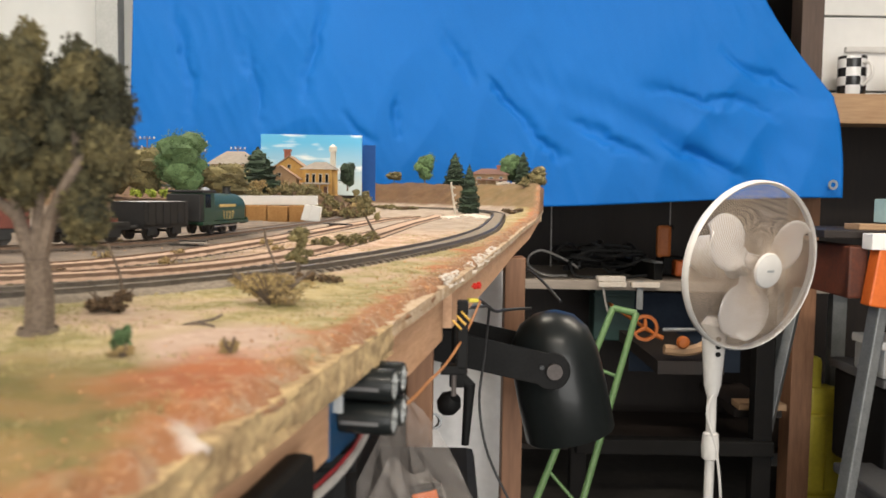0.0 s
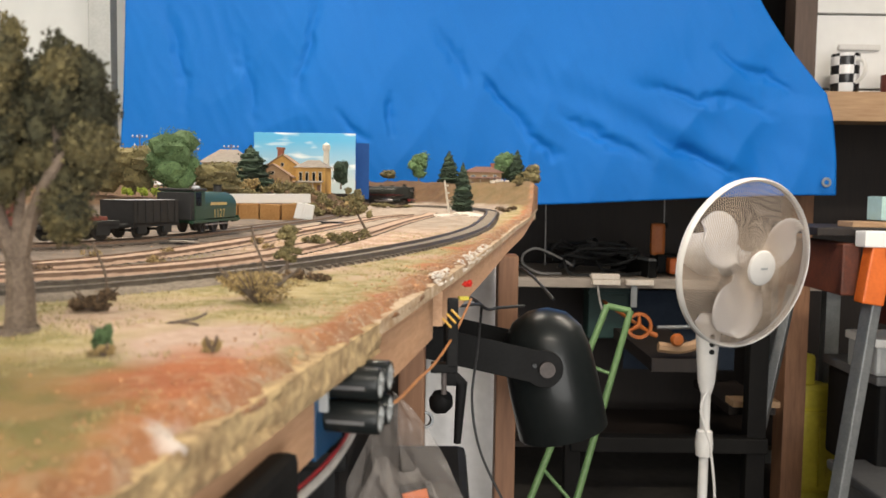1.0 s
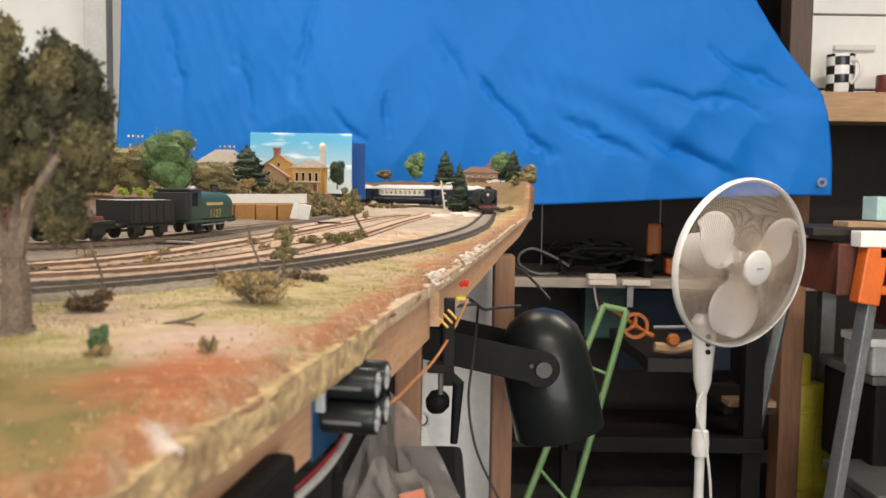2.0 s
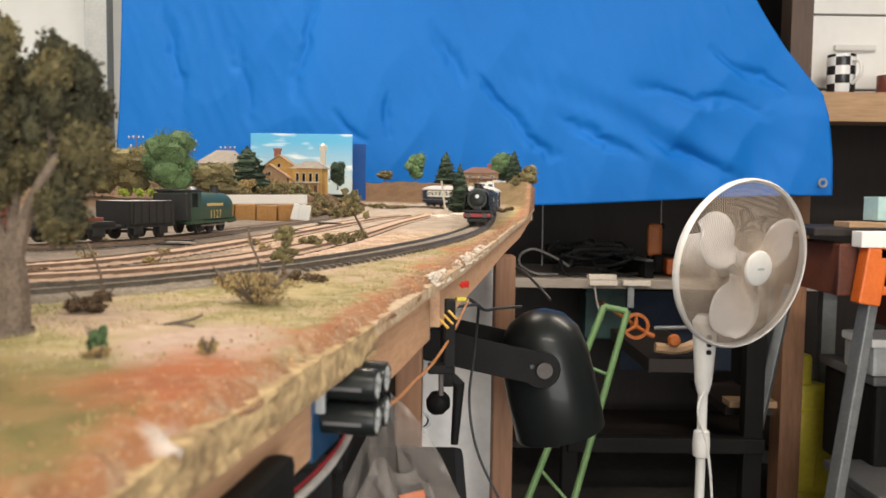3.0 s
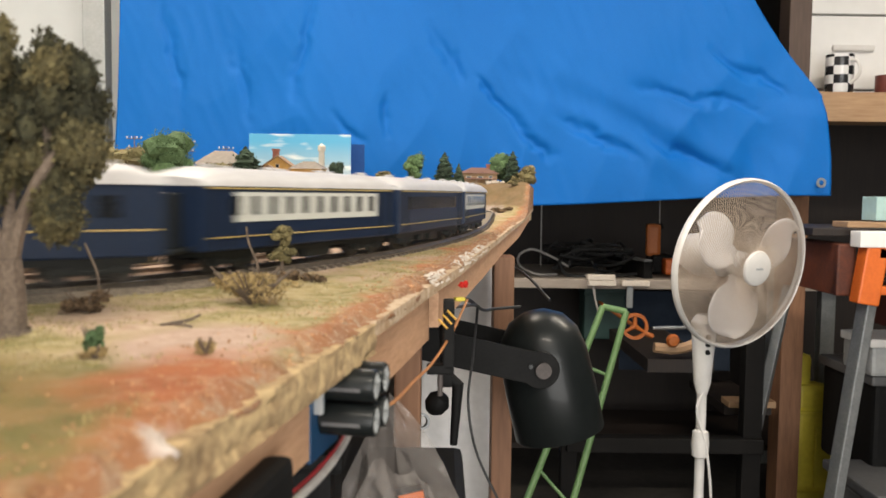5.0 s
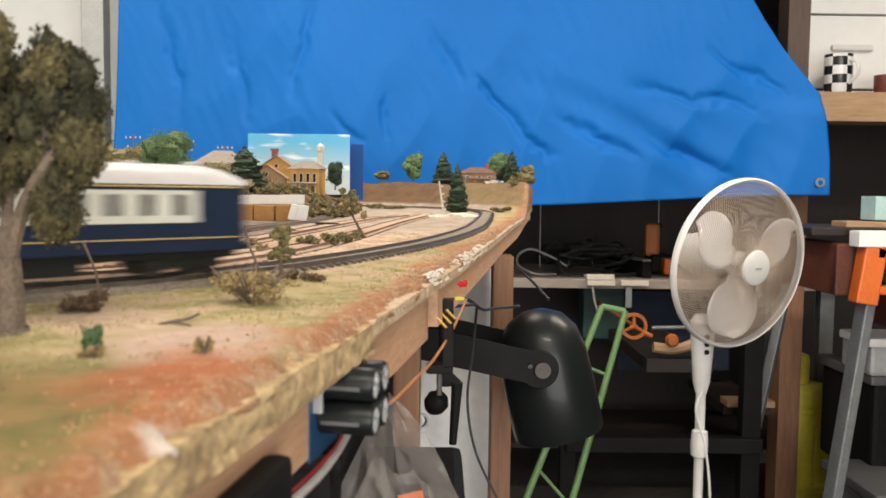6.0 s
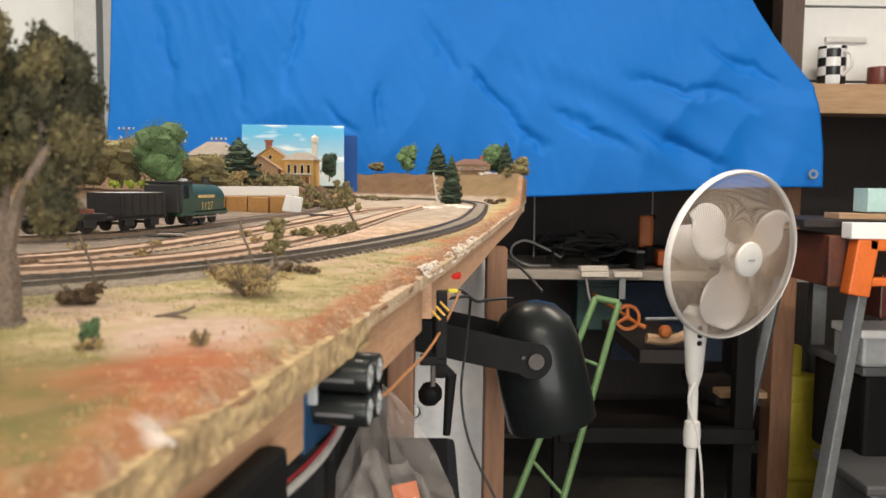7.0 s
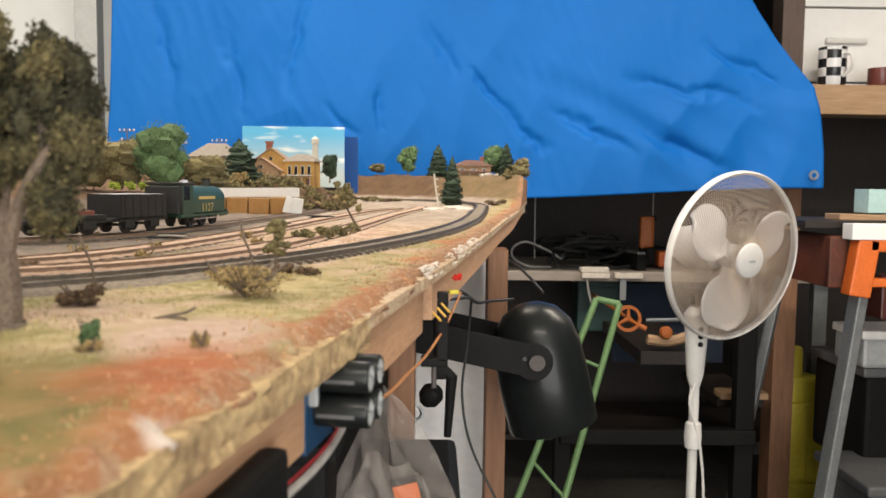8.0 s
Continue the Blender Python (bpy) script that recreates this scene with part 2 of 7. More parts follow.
def ground_material():
    """Scenic ground: dry grass, pale dust and orange soil towards the open edge."""
    m = bpy.data.materials.new("scenic_ground")
    m.use_nodes = True
    n, l = m.node_tree.nodes, m.node_tree.links
    p = n["Principled BSDF"]
    p.inputs["Roughness"].default_value = 0.95
    tc = n.new("ShaderNodeTexCoord")

    def tex(scale, detail=4.0):
        q = n.new("ShaderNodeTexNoise")
        q.inputs["Scale"].default_value, q.inputs["Detail"].default_value = scale, detail
        l.new(tc.outputs["Object"], q.inputs["Vector"])
        return q.outputs[0]

    def ramp(v, lo, hi):
        q = n.new("ShaderNodeMapRange")
        q.inputs["From Min"].default_value, q.inputs["From Max"].default_value = lo, hi
        l.new(v, q.inputs["Value"])
        return q.outputs[0]

    def math2(op, a, b):
        q = n.new("ShaderNodeMath")
        q.operation = op
        for i, v in enumerate((a, b)):
            if isinstance(v, float):
                q.inputs[i].default_value = v
            else:
                l.new(v, q.inputs[i])
        return q.outputs[0]

    def mix(f, a, b):
        q = n.new("ShaderNodeMix")
        q.data_type = "RGBA"
        l.new(f, q.inputs["Factor"])
        for k, v in (("A", a), ("B", b)):
            if isinstance(v, tuple):
                q.inputs[k].default_value = rgb(v)
            else:
                l.new(v, q.inputs[k])
        return q.outputs["Result"]

    sep = n.new("ShaderNodeSeparateXYZ")
    l.new(tc.outputs["Object"], sep.inputs[0])
    x, y, z = sep.outputs
    # distance in from the open edge
    inward = math2("SUBTRACT", math2("SUBTRACT", math2("MULTIPLY", y, 0.140), 0.064), x)
    big, mid, fine, grit = tex(9), tex(38), tex(190), tex(900, 2.0)
    def patch(cx, cy, r, soft):
        """A soft-edged patch of another soil, ragged by noise."""
        dx, dy = math2("SUBTRACT", x, cx), math2("MULTIPLY", math2("SUBTRACT", y, cy), 0.75)
        d = math2("SQRT", math2("ADD", math2("MULTIPLY", dx, dx), math2("MULTIPLY", dy, dy)), 0.0)
        return ramp(math2("ADD", d, math2("MULTIPLY", math2("SUBTRACT", mid, 0.5), 0.022)), r + soft, r)

    grass = mix(ramp(mid, 0.42, 0.58), (0.41, 0.32, 0.145), (0.255, 0.215, 0.080))
    grass = mix(ramp(fine, 0.45, 0.70), grass, (0.47, 0.38, 0.22))
    moss = mix(ramp(mid, 0.42, 0.58), (0.26, 0.170, 0.060), (0.145, 0.124, 0.032))
    dust = mix(ramp(fine, 0.3, 0.7), (0.52, 0.39, 0.28), (0.40, 0.27, 0.18))
    pink = mix(ramp(fine, 0.35, 0.65), (0.50, 0.36, 0.28), (0.42, 0.29, 0.215))
    soil = mix(ramp(mid, 0.3, 0.7), (0.44, 0.148, 0.054), (0.33, 0.108, 0.042))
    soil = mix(ramp(fine, 0.52, 0.75), soil, (0.46, 0.25, 0.13))
    wob = math2("MULTIPLY", math2("SUBTRACT", big, 0.5), 0.07)
    wob2 = math2("MULTIPLY", math2("SUBTRACT", mid, 0.5), 0.05)
    place = math2("ADD", inward, math2("ADD", wob, wob2))
    meadow = mix(ramp(big, 0.46, 0.56), grass, mix(ramp(mid, 0.42, 0.58), dust, grass))
    meadow = mix(ramp(math2("ADD", y, wob), 0.205, 0.165), meadow, moss)
    meadow = mix(patch(-0.064, 0.222, 0.016, 0.012), meadow, pink)
    meadow = mix(patch(-0.100, 0.250, 0.012, 0.012), meadow, dust)
    meadow = mix(patch(-0.056, 0.182, 0.013, 0.014), meadow, soil)
    col = mix(ramp(place, 0.002, 0.018), soil, meadow)
    # beyond the main line: pink dust, ash in the yard, grey dust inside the curve
    limit = math2("ADD", math2("MAXIMUM", math2("SUBTRACT", 0.265, math2("MULTIPLY", y, 0.45)), 0.036), 0.014)
    beyond = math2("SUBTRACT", math2("ADD", inward, math2("MULTIPLY", wob2, 0.3)), limit)
    yard = mix(ramp(mid, 0.40, 0.60), (0.58, 0.40, 0.29), (0.44, 0.285, 0.195))
    yard = mix(ramp(fine, 0.56, 0.66), yard, (0.70, 0.58, 0.45))
    inside = mix(ramp(mid, 0.35, 0.62), (0.42, 0.34, 0.265), (0.30, 0.235, 0.18))
    yard = mix(ramp(math2("ADD", y, wob), 0.75, 1.0), yard, inside)
    ash = mix(ramp(mid, 0.35, 0.6), (0.12, 0.095, 0.075), (0.21, 0.16, 0.12))
    yard = mix(ramp(math2("ADD", math2("SUBTRACT", inward, math2("MULTIPLY", y, 0.22)), wob2), 0.020, 0.050), yard, ash)
    col = mix(ramp(beyond, -0.004, 0.008), col, yard)
    far = mix(ramp(mid, 0.4, 0.6), (0.105, 0.055, 0.027), (0.14, 0.078, 0.038))
    far = mix(ramp(fine, 0.5, 0.75), far, (0.11, 0.075, 0.033))
    far_right = mix(ramp(mid, 0.35, 0.65), (0.165, 0.115, 0.050), (0.215, 0.135, 0.066))
    hill = mix(ramp(math2("ADD", x, wob2), -0.02, 0.06), far, far_right)
    col = mix(ramp(math2("ADD", z, math2("MULTIPLY", wob2, 0.12)), 0.008, 0.014), col, hill)
    edge = mix(ramp(mid, 0.35, 0.65), (0.36, 0.165, 0.072), (0.22, 0.112, 0.060))
    edge = mix(ramp(fine, 0.50, 0.60), edge, (0.34, 0.225, 0.14))
    edge = mix(ramp(grit, 0.60, 0.72), edge, (0.55, 0.44, 0.33))
    col = mix(ramp(math2("ADD", inward, math2("MULTIPLY", wob2, 0.4)), 0.014, 0.004), col, edge)
    col = mix(patch(-0.0475, 0.147, 0.0015, 0.004), col, (0.60, 0.52, 0.46))
    col = mix(patch(-0.0375, 0.212, 0.002, 0.005), col, (0.52, 0.24, 0.09))
    col = mix(ramp(grit, 0.66, 0.92), col, mix(ramp(fine, 0.4, 0.6), (0.20, 0.13, 0.07), (0.52, 0.43, 0.30)))
    l.new(col, p.inputs["Base Color"])
    bp = n.new("ShaderNodeBump")
    bp.inputs["Strength"].default_value, bp.inputs["Distance"].default_value = 0.9, 0.0013
    l.new(math2("ADD", math2("MULTIPLY", grit, 0.5), fine), bp.inputs["Height"])
    l.new(bp.outputs[0], p.inputs["Normal"])
    return m


M["ground"] = ground_material()


def terrain():
    ys = [-0.35, -0.2, -0.1, -0.03]
    while ys[-1] < 2.46:
        ys.append(ys[-1] + max(0.0022, min(0.012, 0.0075 * max(ys[-1], 0.28))))
    us = [0.0, 0.0015, 0.003]
    while us[-1] < 0.62:
        us.append(us[-1] + (0.0022 if us[-1] < 0.1 else 0.0045 if us[-1] < 0.3 else 0.012))
    us += [0.8, 1.1, 1.5, 2.0, 2.6]
    verts, faces = [], []
    w = len(us) + 1
    for y in ys:
        e = edge_x(y)
        lump = 0.0020 * wobble(3.0, y, 60) + 0.0016 * wobble(5.0, y, 170) + 0.0009 * wobble(6.0, y, 420)
        verts.append((e + lump - 0.001, y, -0.0100 + 0.0012 * wobble(8.0, y, 90) + 0.0025 * smooth01(0.20, 0.34, y)))
        for u in us:
            x = e - u + lump * max(0, 1 - u / 0.02)
            z = ground_z(x, y)
            near = math.exp(-((u - 0.004) / 0.005) ** 2)
            z += near * (0.0004 + 0.0032 * wobble(2.0, y, 42) + 0.0030 * wobble(x, y, 130) + 0.0018 * wobble(x, y, 380)) - 0.0045 * smooth01(0.008, 0.0, u)
            verts.append((x, y, z))
    for j in range(len(ys) - 1):
        for i in range(w - 1):
            a = j * w + i
            faces.append((a, a + 1, a + w + 1, a + w))
    me = bpy.data.meshes.new("ground")
    me.from_pydata(verts, [], faces)
    me.flip_normals()
    for f in me.polygons:
        f.use_smooth = True
    me.materials.append(M["ground"])
    return tagged(new("ground", me), "scenic model ground of dry grass, dust and orange soil", "ground", kind="structure")


terrain()

# ---- baseboard under the scenery ----


def edge_strip(name, z0, z1, out, thick, material, label, y0=-0.35, y1=2.46, rough=0.0):
    bm = B()
    rows = []
    y = y0
    while y < y1 + 1e-6:
        e = edge_x(y) + (out(y) if callable(out) else out)
        n = 7 if rough else 2
        row = []
        for k in range(n + 1):
            z = z1 + (z0 - z1) * k / n
            q = rough * (wobble(z * 6, y, 60, 1.0) + 0.8 * wobble(z * 3, y, 170, 2.0) + 0.5 * wobble(z * 2, y, 420, 3.0))
            row.append(bm.verts.new((e + q, y, z + (q * 0.5 if 0 < k else 0.0))))
        rows.append(row + [bm.verts.new((e - thick, y, z0)), bm.verts.new((e - thick, y, z1))])
        y += 0.0022 if rough > 0.0008 else 0.012 if rough else 0.05
    for a, b in zip(rows, rows[1:]):
        w = len(a)
        for k in range(w):
            bm.faces.new((a[k], b[k], b[(k + 1) % w], a[(k + 1) % w]))
    bm.faces.new(rows[0])
    bm.faces.new(rows[-1][::-1])
    ob = part(name, bm, material, smooth=bool(rough))
    return tagged(ob, label, "trim", kind="structure")


edge_strip("trim_foam", -0.0178, -0.0078, 0.0004, 0.03, "foam", "rough yellow foam edge under the scenery", rough=0.0011, y1=0.285)
edge_strip("trim_board", -0.0123, -0.0070, 0.0003, 0.03, "plaster", "pale plaster-smeared plywood edge", rough=0.0005, y0=0.282)
edge_strip("trim_beam", -0.0425, -0.0125, -0.010, 0.03, "timber", "sawn pine beam under the baseboard edge", y1=0.458)
edge_strip("trim_beam_far", -0.0410, -0.0125, -0.010, 0.03, "timber", "sawn pine beam under the far baseboard edge", y0=0.482)
bm = B()
vs = [bm.verts.new(v) for v in ((edge_x(-0.35) - 0.042, -0.35, -0.020), (edge_x(2.46) - 0.042, 2.46, -0.020), (-2.7, 2.46, -0.020), (-2.7, -0.35, -0.020))]
f = bm.faces.new(vs)
g = bmesh.ops.extrude_face_region(bm, geom=[f])
for v in g["geom"]:
    if isinstance(v, bmesh.types.BMVert):
        v.co.z -= 0.014
tagged(part("baseboard_panel", bm, "timber"), "plywood baseboard that carries the layout", "baseboard", kind="structure")
# end face of the layout
bm = B()
box(bm, edge_x(2.46) - 1.5, 2.472, 0.005, 2.99, 0.02, 0.09)
tagged(part("trim_end", bm, "plaster"), "painted end board of the layout", "trim", kind="structure")

# ---- tracks ----


def track(name, path, label, step=0.0085, bed="ballast", half=0.0140, rail="rail"):
    th = thing(name, label, "track", "tracks of the layout")
    s = np.r_[0, np.cumsum(np.linalg.norm(np.diff(path, axis=0), axis=1))]

    def at(v):
        return Vector((np.interp(v, s, path[:, 0]), np.interp(v, s, path[:, 1]), 0))

    for side in (-1, 1):
        bm = B()
        rows = []
        for v in np.arange(0, s[-1], 0.01):
            p, d = at(v), (at(v + 0.004) - at(v - 0.004)).normalized()
            nrm = Vector((-d.y, d.x, 0))
            c = p + nrm * side * 0.0089
            c.z = track_rise(p.y) - (0.0 if rail == "rail" else 0.0008)
            rows.append([bm.verts.new(c + nrm * a + Vector((0, 0, b))) for a, b in ((-0.0006, 0), (0.0006, 0), (0.0006, -0.0007), (0.0010, -0.0024), (-0.0010, -0.0024), (-0.0006, -0.0007))])
        for a, b in zip(rows, rows[1:]):
            for k in range(6):
                bm.faces.new((a[k], b[k], b[(k + 1) % 6], a[(k + 1) % 6]))
        part("rail", bm, rail, th)
    bm = B()
    rows = []
    for v in np.arange(0, s[-1], 0.004):
        p, d = at(v), (at(v + 0.004) - at(v - 0.004)).normalized()
        if p.x < -0.75:
            continue
        nrm = Vector((-d.y, d.x, 0))
        row = []
        for k in range(7):
            a = half * (k / 3 - 1) * (1.4 if rail == "rail" and p.x < -0.085 else 1.0)
            q = p + nrm * a * (1.0 + 0.12 * wobble(p.x, p.y, 90, k))
            q.z = track_rise(p.y) - ((0.0044, 0.0020, 0.0017, 0.0017) if rail == "rail" and p.x < -0.085 else (0.0042, 0.0024, 0.0019, 0.0018) if rail == "rail" else (0.0038, 0.0016, 0.0016, 0.0016))[min(k, 6 - k)] + 0.0005 * wobble(q.x, q.y, 260, 1.0)
            row.append(bm.verts.new(q))
        rows.append(row)
    for a, b in zip(rows, rows[1:]):
        for k in range(6):
            bm.faces.new((a[k], b[k], b[k + 1], a[k + 1]))
    part("track_bed", bm, bed, th, smooth=True)
    verts, faces, near = [], [], []
    rnd = random.Random(7)
    for v in np.arange(0.004, s[-1], step):
        p, d = at(v), (at(v + 0.004) - at(v - 0.004)).normalized()
        nrm = Vector((-d.y, d.x, 0))
        z = track_rise(p.y) - (0.0024 if step < 0.009 else 0.0036)
        if p.x < -0.75:
            continue
        hw, hl = 0.0013, 0.0142 + rnd.uniform(-0.0008, 0.0006)
        if step < 0.009 and p.y < 1.0 and p.x > -0.22:
            near.append((p + Vector((0, 0, z)), math.atan2(nrm.y, nrm.x), hl / 0.0142))
            continue
        b0 = len(verts)
        for zz, k in ((z, 0.85), (z - 0.0028, 1.0)):
            for a, c in ((-1, -1), (1, -1), (1, 1), (-1, 1)):
                verts.append(p + nrm * a * hl + d * c * hw * k + Vector((0, 0, zz)))
        faces += [(b0, b0 + 1, b0 + 2, b0 + 3)] + [(b0 + k, b0 + 4 + k, b0 + 4 + (k + 1) % 4, b0 + (k + 1) % 4) for k in range(4)]
    me = bpy.data.meshes.new("sleeper_row")
    me.from_pydata(verts, [], faces)
    me.materials.append(M["sleeper"])
    ob = tagged(new("sleeper_row", me), "dark close-set sleepers", kind="stuff")
    ob.parent = th
    if near:
        bm = B()
        box(bm, 0, 0, -0.0014, 0.0284, 0.0026, 0.0028, bevel=0.0003)
        one = part("sleeper", bm, "sleeper", th)
        for k, (c, a, stretch) in enumerate(near):
            o = one if k == 0 else new("sleeper", one.data)
            o.parent = th
            o.location, o.rotation_euler, o.scale = c, (0, 0, a), (stretch, 1, 1)
    return th


track("main_track", MAIN, "curved main line of dark model rail on ballast")
track("siding_track", SIDING_A, "rusty siding rails half buried in dust", 0.0095, "dusty_bed", 0.0120, "rusty_rail")
track("siding_track", SIDING_B, "rusty siding rails half buried in dust", 0.0095, "dusty_bed", 0.0120, "rusty_rail")
track("yard_track", SIDING_C, "dark siding under the parked goods train", 0.0095, "ash_bed", 0.0120, "rusty_rail")

# ---- room shell ----


def slab(name, cx, cy, cz, sx, sy, sz, material, label, category="wall", bevel=0.0):
    bm = B()
    box(bm, cx, cy, cz, sx, sy, sz, bevel=bevel)
    return tagged(part(name, bm, material), label, category, kind="structure")


slab("floor", 0, 0.6, -1.15, 7.4, 6.4, 0.1, "concrete", "dark concrete workshop floor", "floor")
slab("ceiling", 0, 0.6, 1.45, 7.4, 6.4, 0.1, "wall", "plain pale workshop ceiling", "ceiling")
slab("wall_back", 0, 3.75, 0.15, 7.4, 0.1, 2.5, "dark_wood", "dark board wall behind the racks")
slab("wall_front_a", -2.1, -2.55, 0.15, 3.2, 0.1, 2.5, "wall", "plain pale wall behind the viewer")
slab("wall_front_b", 3.0, -2.55, 0.15, 1.4, 0.1, 2.5, "wall", "plain pale wall beside the open doorway")
slab("wall_front_c", 0.9, -2.55, 1.22, 2.8, 0.1, 0.36, "wall", "plain pale wall above the open doorway")
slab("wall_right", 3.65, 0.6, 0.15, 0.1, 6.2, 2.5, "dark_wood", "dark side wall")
slab("wall_left", -3.65, 0.6, 0.15, 0.1, 6.2, 2.5, "wall", "pale side wall")
slab("wall_panel", -2.0, 3.1, 0.3, 2.2, 0.03, 2.2, "wall", "pale painted wall panel beside the tarpaulin")

# ---- tarpaulin ----


# folds pressed into the tarpaulin: two ends, depth and width
CREASES = [(0.10, 0.42, 0.24, 0.24, 0.016, 0.016), (0.20, 0.28, 0.40, 0.12, 0.016, 0.018), (-0.18, 0.36, -0.17, 0.22, 0.012, 0.014), (-0.36, 0.30, -0.25, 0.18, 0.012, 0.014),
           (0.34, 0.32, 0.66, 0.12, 0.018, 0.022), (0.60, 0.40, 1.10, 0.30, 0.014, 0.020), (-0.42, 0.70, -0.50, 0.30, 0.012, 0.018), (-0.70, 0.55, -0.62, 0.26, 0.010, 0.016),
           (0.66, 0.24, 0.98, 0.10, 0.014, 0.016), (-0.05, 0.60, 0.06, 0.36, 0.012, 0.020), (0.86, 0.52, 1.16, 0.34, 0.014, 0.018), (-0.92, 0.66, -0.86, 0.25, 0.012, 0.018)]


def tarp():
    th = thing("tarpaulin", "creased bright blue tarpaulin hung as a backdrop", "tarpaulin")
    nx, nz = 300, 170
    verts, faces = [], []
    for j in range(nz + 1):
        v = j / nz
        for i in range(nx + 1):
            u = i / nx
            # right side leans inwards above the low corner flap
            z0 = 0.048 * smooth01(0.50, 1.0, u) - 0.004
            z = z0 + (1.28 - z0) * v
            right = 1.277 - 0.03 * min(1.0, z / 0.36) - (0.75 * max(0.0, z - 0.372) ** 1.0 if z > 0.372 else 0.0)
            right += 0.012 * math.sin(9 * z)
            left = -1.080 + 0.055 * z
            x = left + (right - left) * u
            y = 2.75
            y += 0.010 * math.sin(7.0 * x + 1.5 * z) + 0.016 * wobble(x * 1.0, z * 0.55, 3.0, 1.0)
            # slanting folds pulled from the upper middle towards the right corner
            q = (x - 0.35) * 0.55 + (z - 0.35)
            fold = smooth01(-0.2, 0.5, x) * smooth01(0.95, 0.3, z)
            y += 0.010 * fold * (noise.noise(Vector((q * 7, x * 1.3, 4.0))) ** 2) * 4.0
            y += 0.020 * abs(noise.noise(Vector((x * 4.5 - z * 1.5, z * 2.0 + x * 0.8, 9.0)))) * smooth01(1.0, 0.2, z)
            y += 0.004 * abs(noise.noise(Vector((x * 19 + z * 6, z * 7, 2.0))))
            jx, jz = 0.030 * wobble(x, z, 9, 1.0) + 0.012 * wobble(x, z, 30, 1.0), 0.030 * wobble(x, z, 9, 2.0) + 0.012 * wobble(x, z, 30, 2.0)
            for ax, az, bx, bz, depth, wide in CREASES:
                ux, uz = bx - ax, bz - az
                k = max(0.0, min(1.0, ((x + jx - ax) * ux + (z + jz - az) * uz) / (ux * ux + uz * uz)))
                px, pz = x + jx - ax - k * ux, z + jz - az - k * uz
                side = (px * -uz + pz * ux) / math.hypot(ux, uz) / wide
                y += 0.95 * depth * math.sin(k * math.pi) ** 0.9 * math.exp(-(px * px + pz * pz) / wide ** 2) * (1.0 + 0.9 * side)
            y -= 0.02 * smooth01(0.372, 0.30, z) * smooth01(1.0, 1.25, x)
            verts.append((x, y, z))
    for j in range(nz):
        for i in range(nx):
            a = j * (nx + 1) + i
            faces.append((a, a + 1, a + nx + 2, a + nx + 1))
    me = bpy.data.meshes.new("sheet")
    me.from_pydata(verts, [], faces)
    for f in me.polygons:
        f.use_smooth = True
    me.materials.append(M["tarp"])
    ob = new("sheet", me)
    ob.parent = th
    md = ob.modifiers.new("thick", "SOLIDIFY")
    md.thickness = 0.0015
    bm = B()
    lathe(bm, [(0.008, 0.0), (0.0085, 0.003), (0.015, 0.003), (0.0165, 0.0)], pose(1.237, 2.722, 0.086, 90, 0, 0), 24)
    part("eyelet", bm, "bright", th, "metal eyelet", True)
    return th


tarp()

# ---- small running gear shared by all vehicles ----


def plate(bm, x0, x1, y, z0, z1, side, t=0.0004):
    box(bm, (x0 + x1) / 2, side * y, (z0 + z1) / 2, x1 - x0, t, z1 - z0)


def wheelset(parent, x, r, name="wheel", spokes=False):
    bm = B()
    for sd in (-1, 1):
        m = pose(0, sd * 0.0082, 0, 90, 0, 0)
        lathe(bm, [(0.0001, 0.0012), (r * 0.8, 0.0012), (r * 0.82, 0.0016), (r, 0.0016), (r, -0.0012), (0.0001, -0.0012)], m, 20)
        if spokes:
            for k in range(8):
                a = k * math.pi / 4
                box(bm, math.cos(a) * r * 0.45, sd * 0.0102, math.sin(a) * r * 0.45, r * 0.7, 0.0006, 0.0008, Euler((0, -a, 0)).to_matrix().to_4x4())
    rod(bm, (0, -0.008, 0), (0, 0.008, 0), 0.001)
    ob = part(name, bm, "wheel", parent, smooth=True)
    ob.location = (x, 0, r)
    return ob


def bogie(parent, x, base=0.024, r=0.0052):
    bm = B()
    for sd in (-1, 1):
        box(bm, x, sd * 0.0115, 0.0062, base + 0.010, 0.0022, 0.0042, bevel=0.0006)
        for dx in (-base / 2, base / 2):
            box(bm, x + dx, sd * 0.0130, 0.0052, 0.0040, 0.0020, 0.0040, bevel=0.0005)
        box(bm, x, sd * 0.0127, 0.0042, 0.0065, 0.0018, 0.0032, bevel=0.0004)
    part("bogie", bm, "loco_black", parent)
    for dx in (-base / 2, base / 2):
        wheelset(parent, x + dx, r)



# ---- ceiling tubes ----
M["tube_glow"] = bpy.data.materials.new("tube_glow")
M["tube_glow"].use_nodes = True
M["tube_glow"].node_tree.nodes["Principled BSDF"].inputs["Emission Color"].default_value = (1.0, 0.92, 0.8, 1)
M["tube_glow"].node_tree.nodes["Principled BSDF"].inputs["Emission Strength"].default_value = 4.0
for lx, ly in ((-0.6, 1.60), (1.25, 1.50), (0.3, -0.9), (-1.9, 1.2)):
    th = thing("ceiling_light", "white batten ceiling light with twin tubes", "ceiling light", "ceiling lights", at=(lx, ly, 1.38))
    bm = B()
    box(bm, 0, 0, 0.012, 1.24, 0.11, 0.022, bevel=0.003)
    part("housing", bm, "white_board", th)
    for dy in (-0.068, 0.068):
        bm = B()
        rod(bm, (-0.6, dy, -0.004), (0.6, dy, -0.004), 0.010, seg=12)
        part("tube", bm, M["tube_glow"], th)

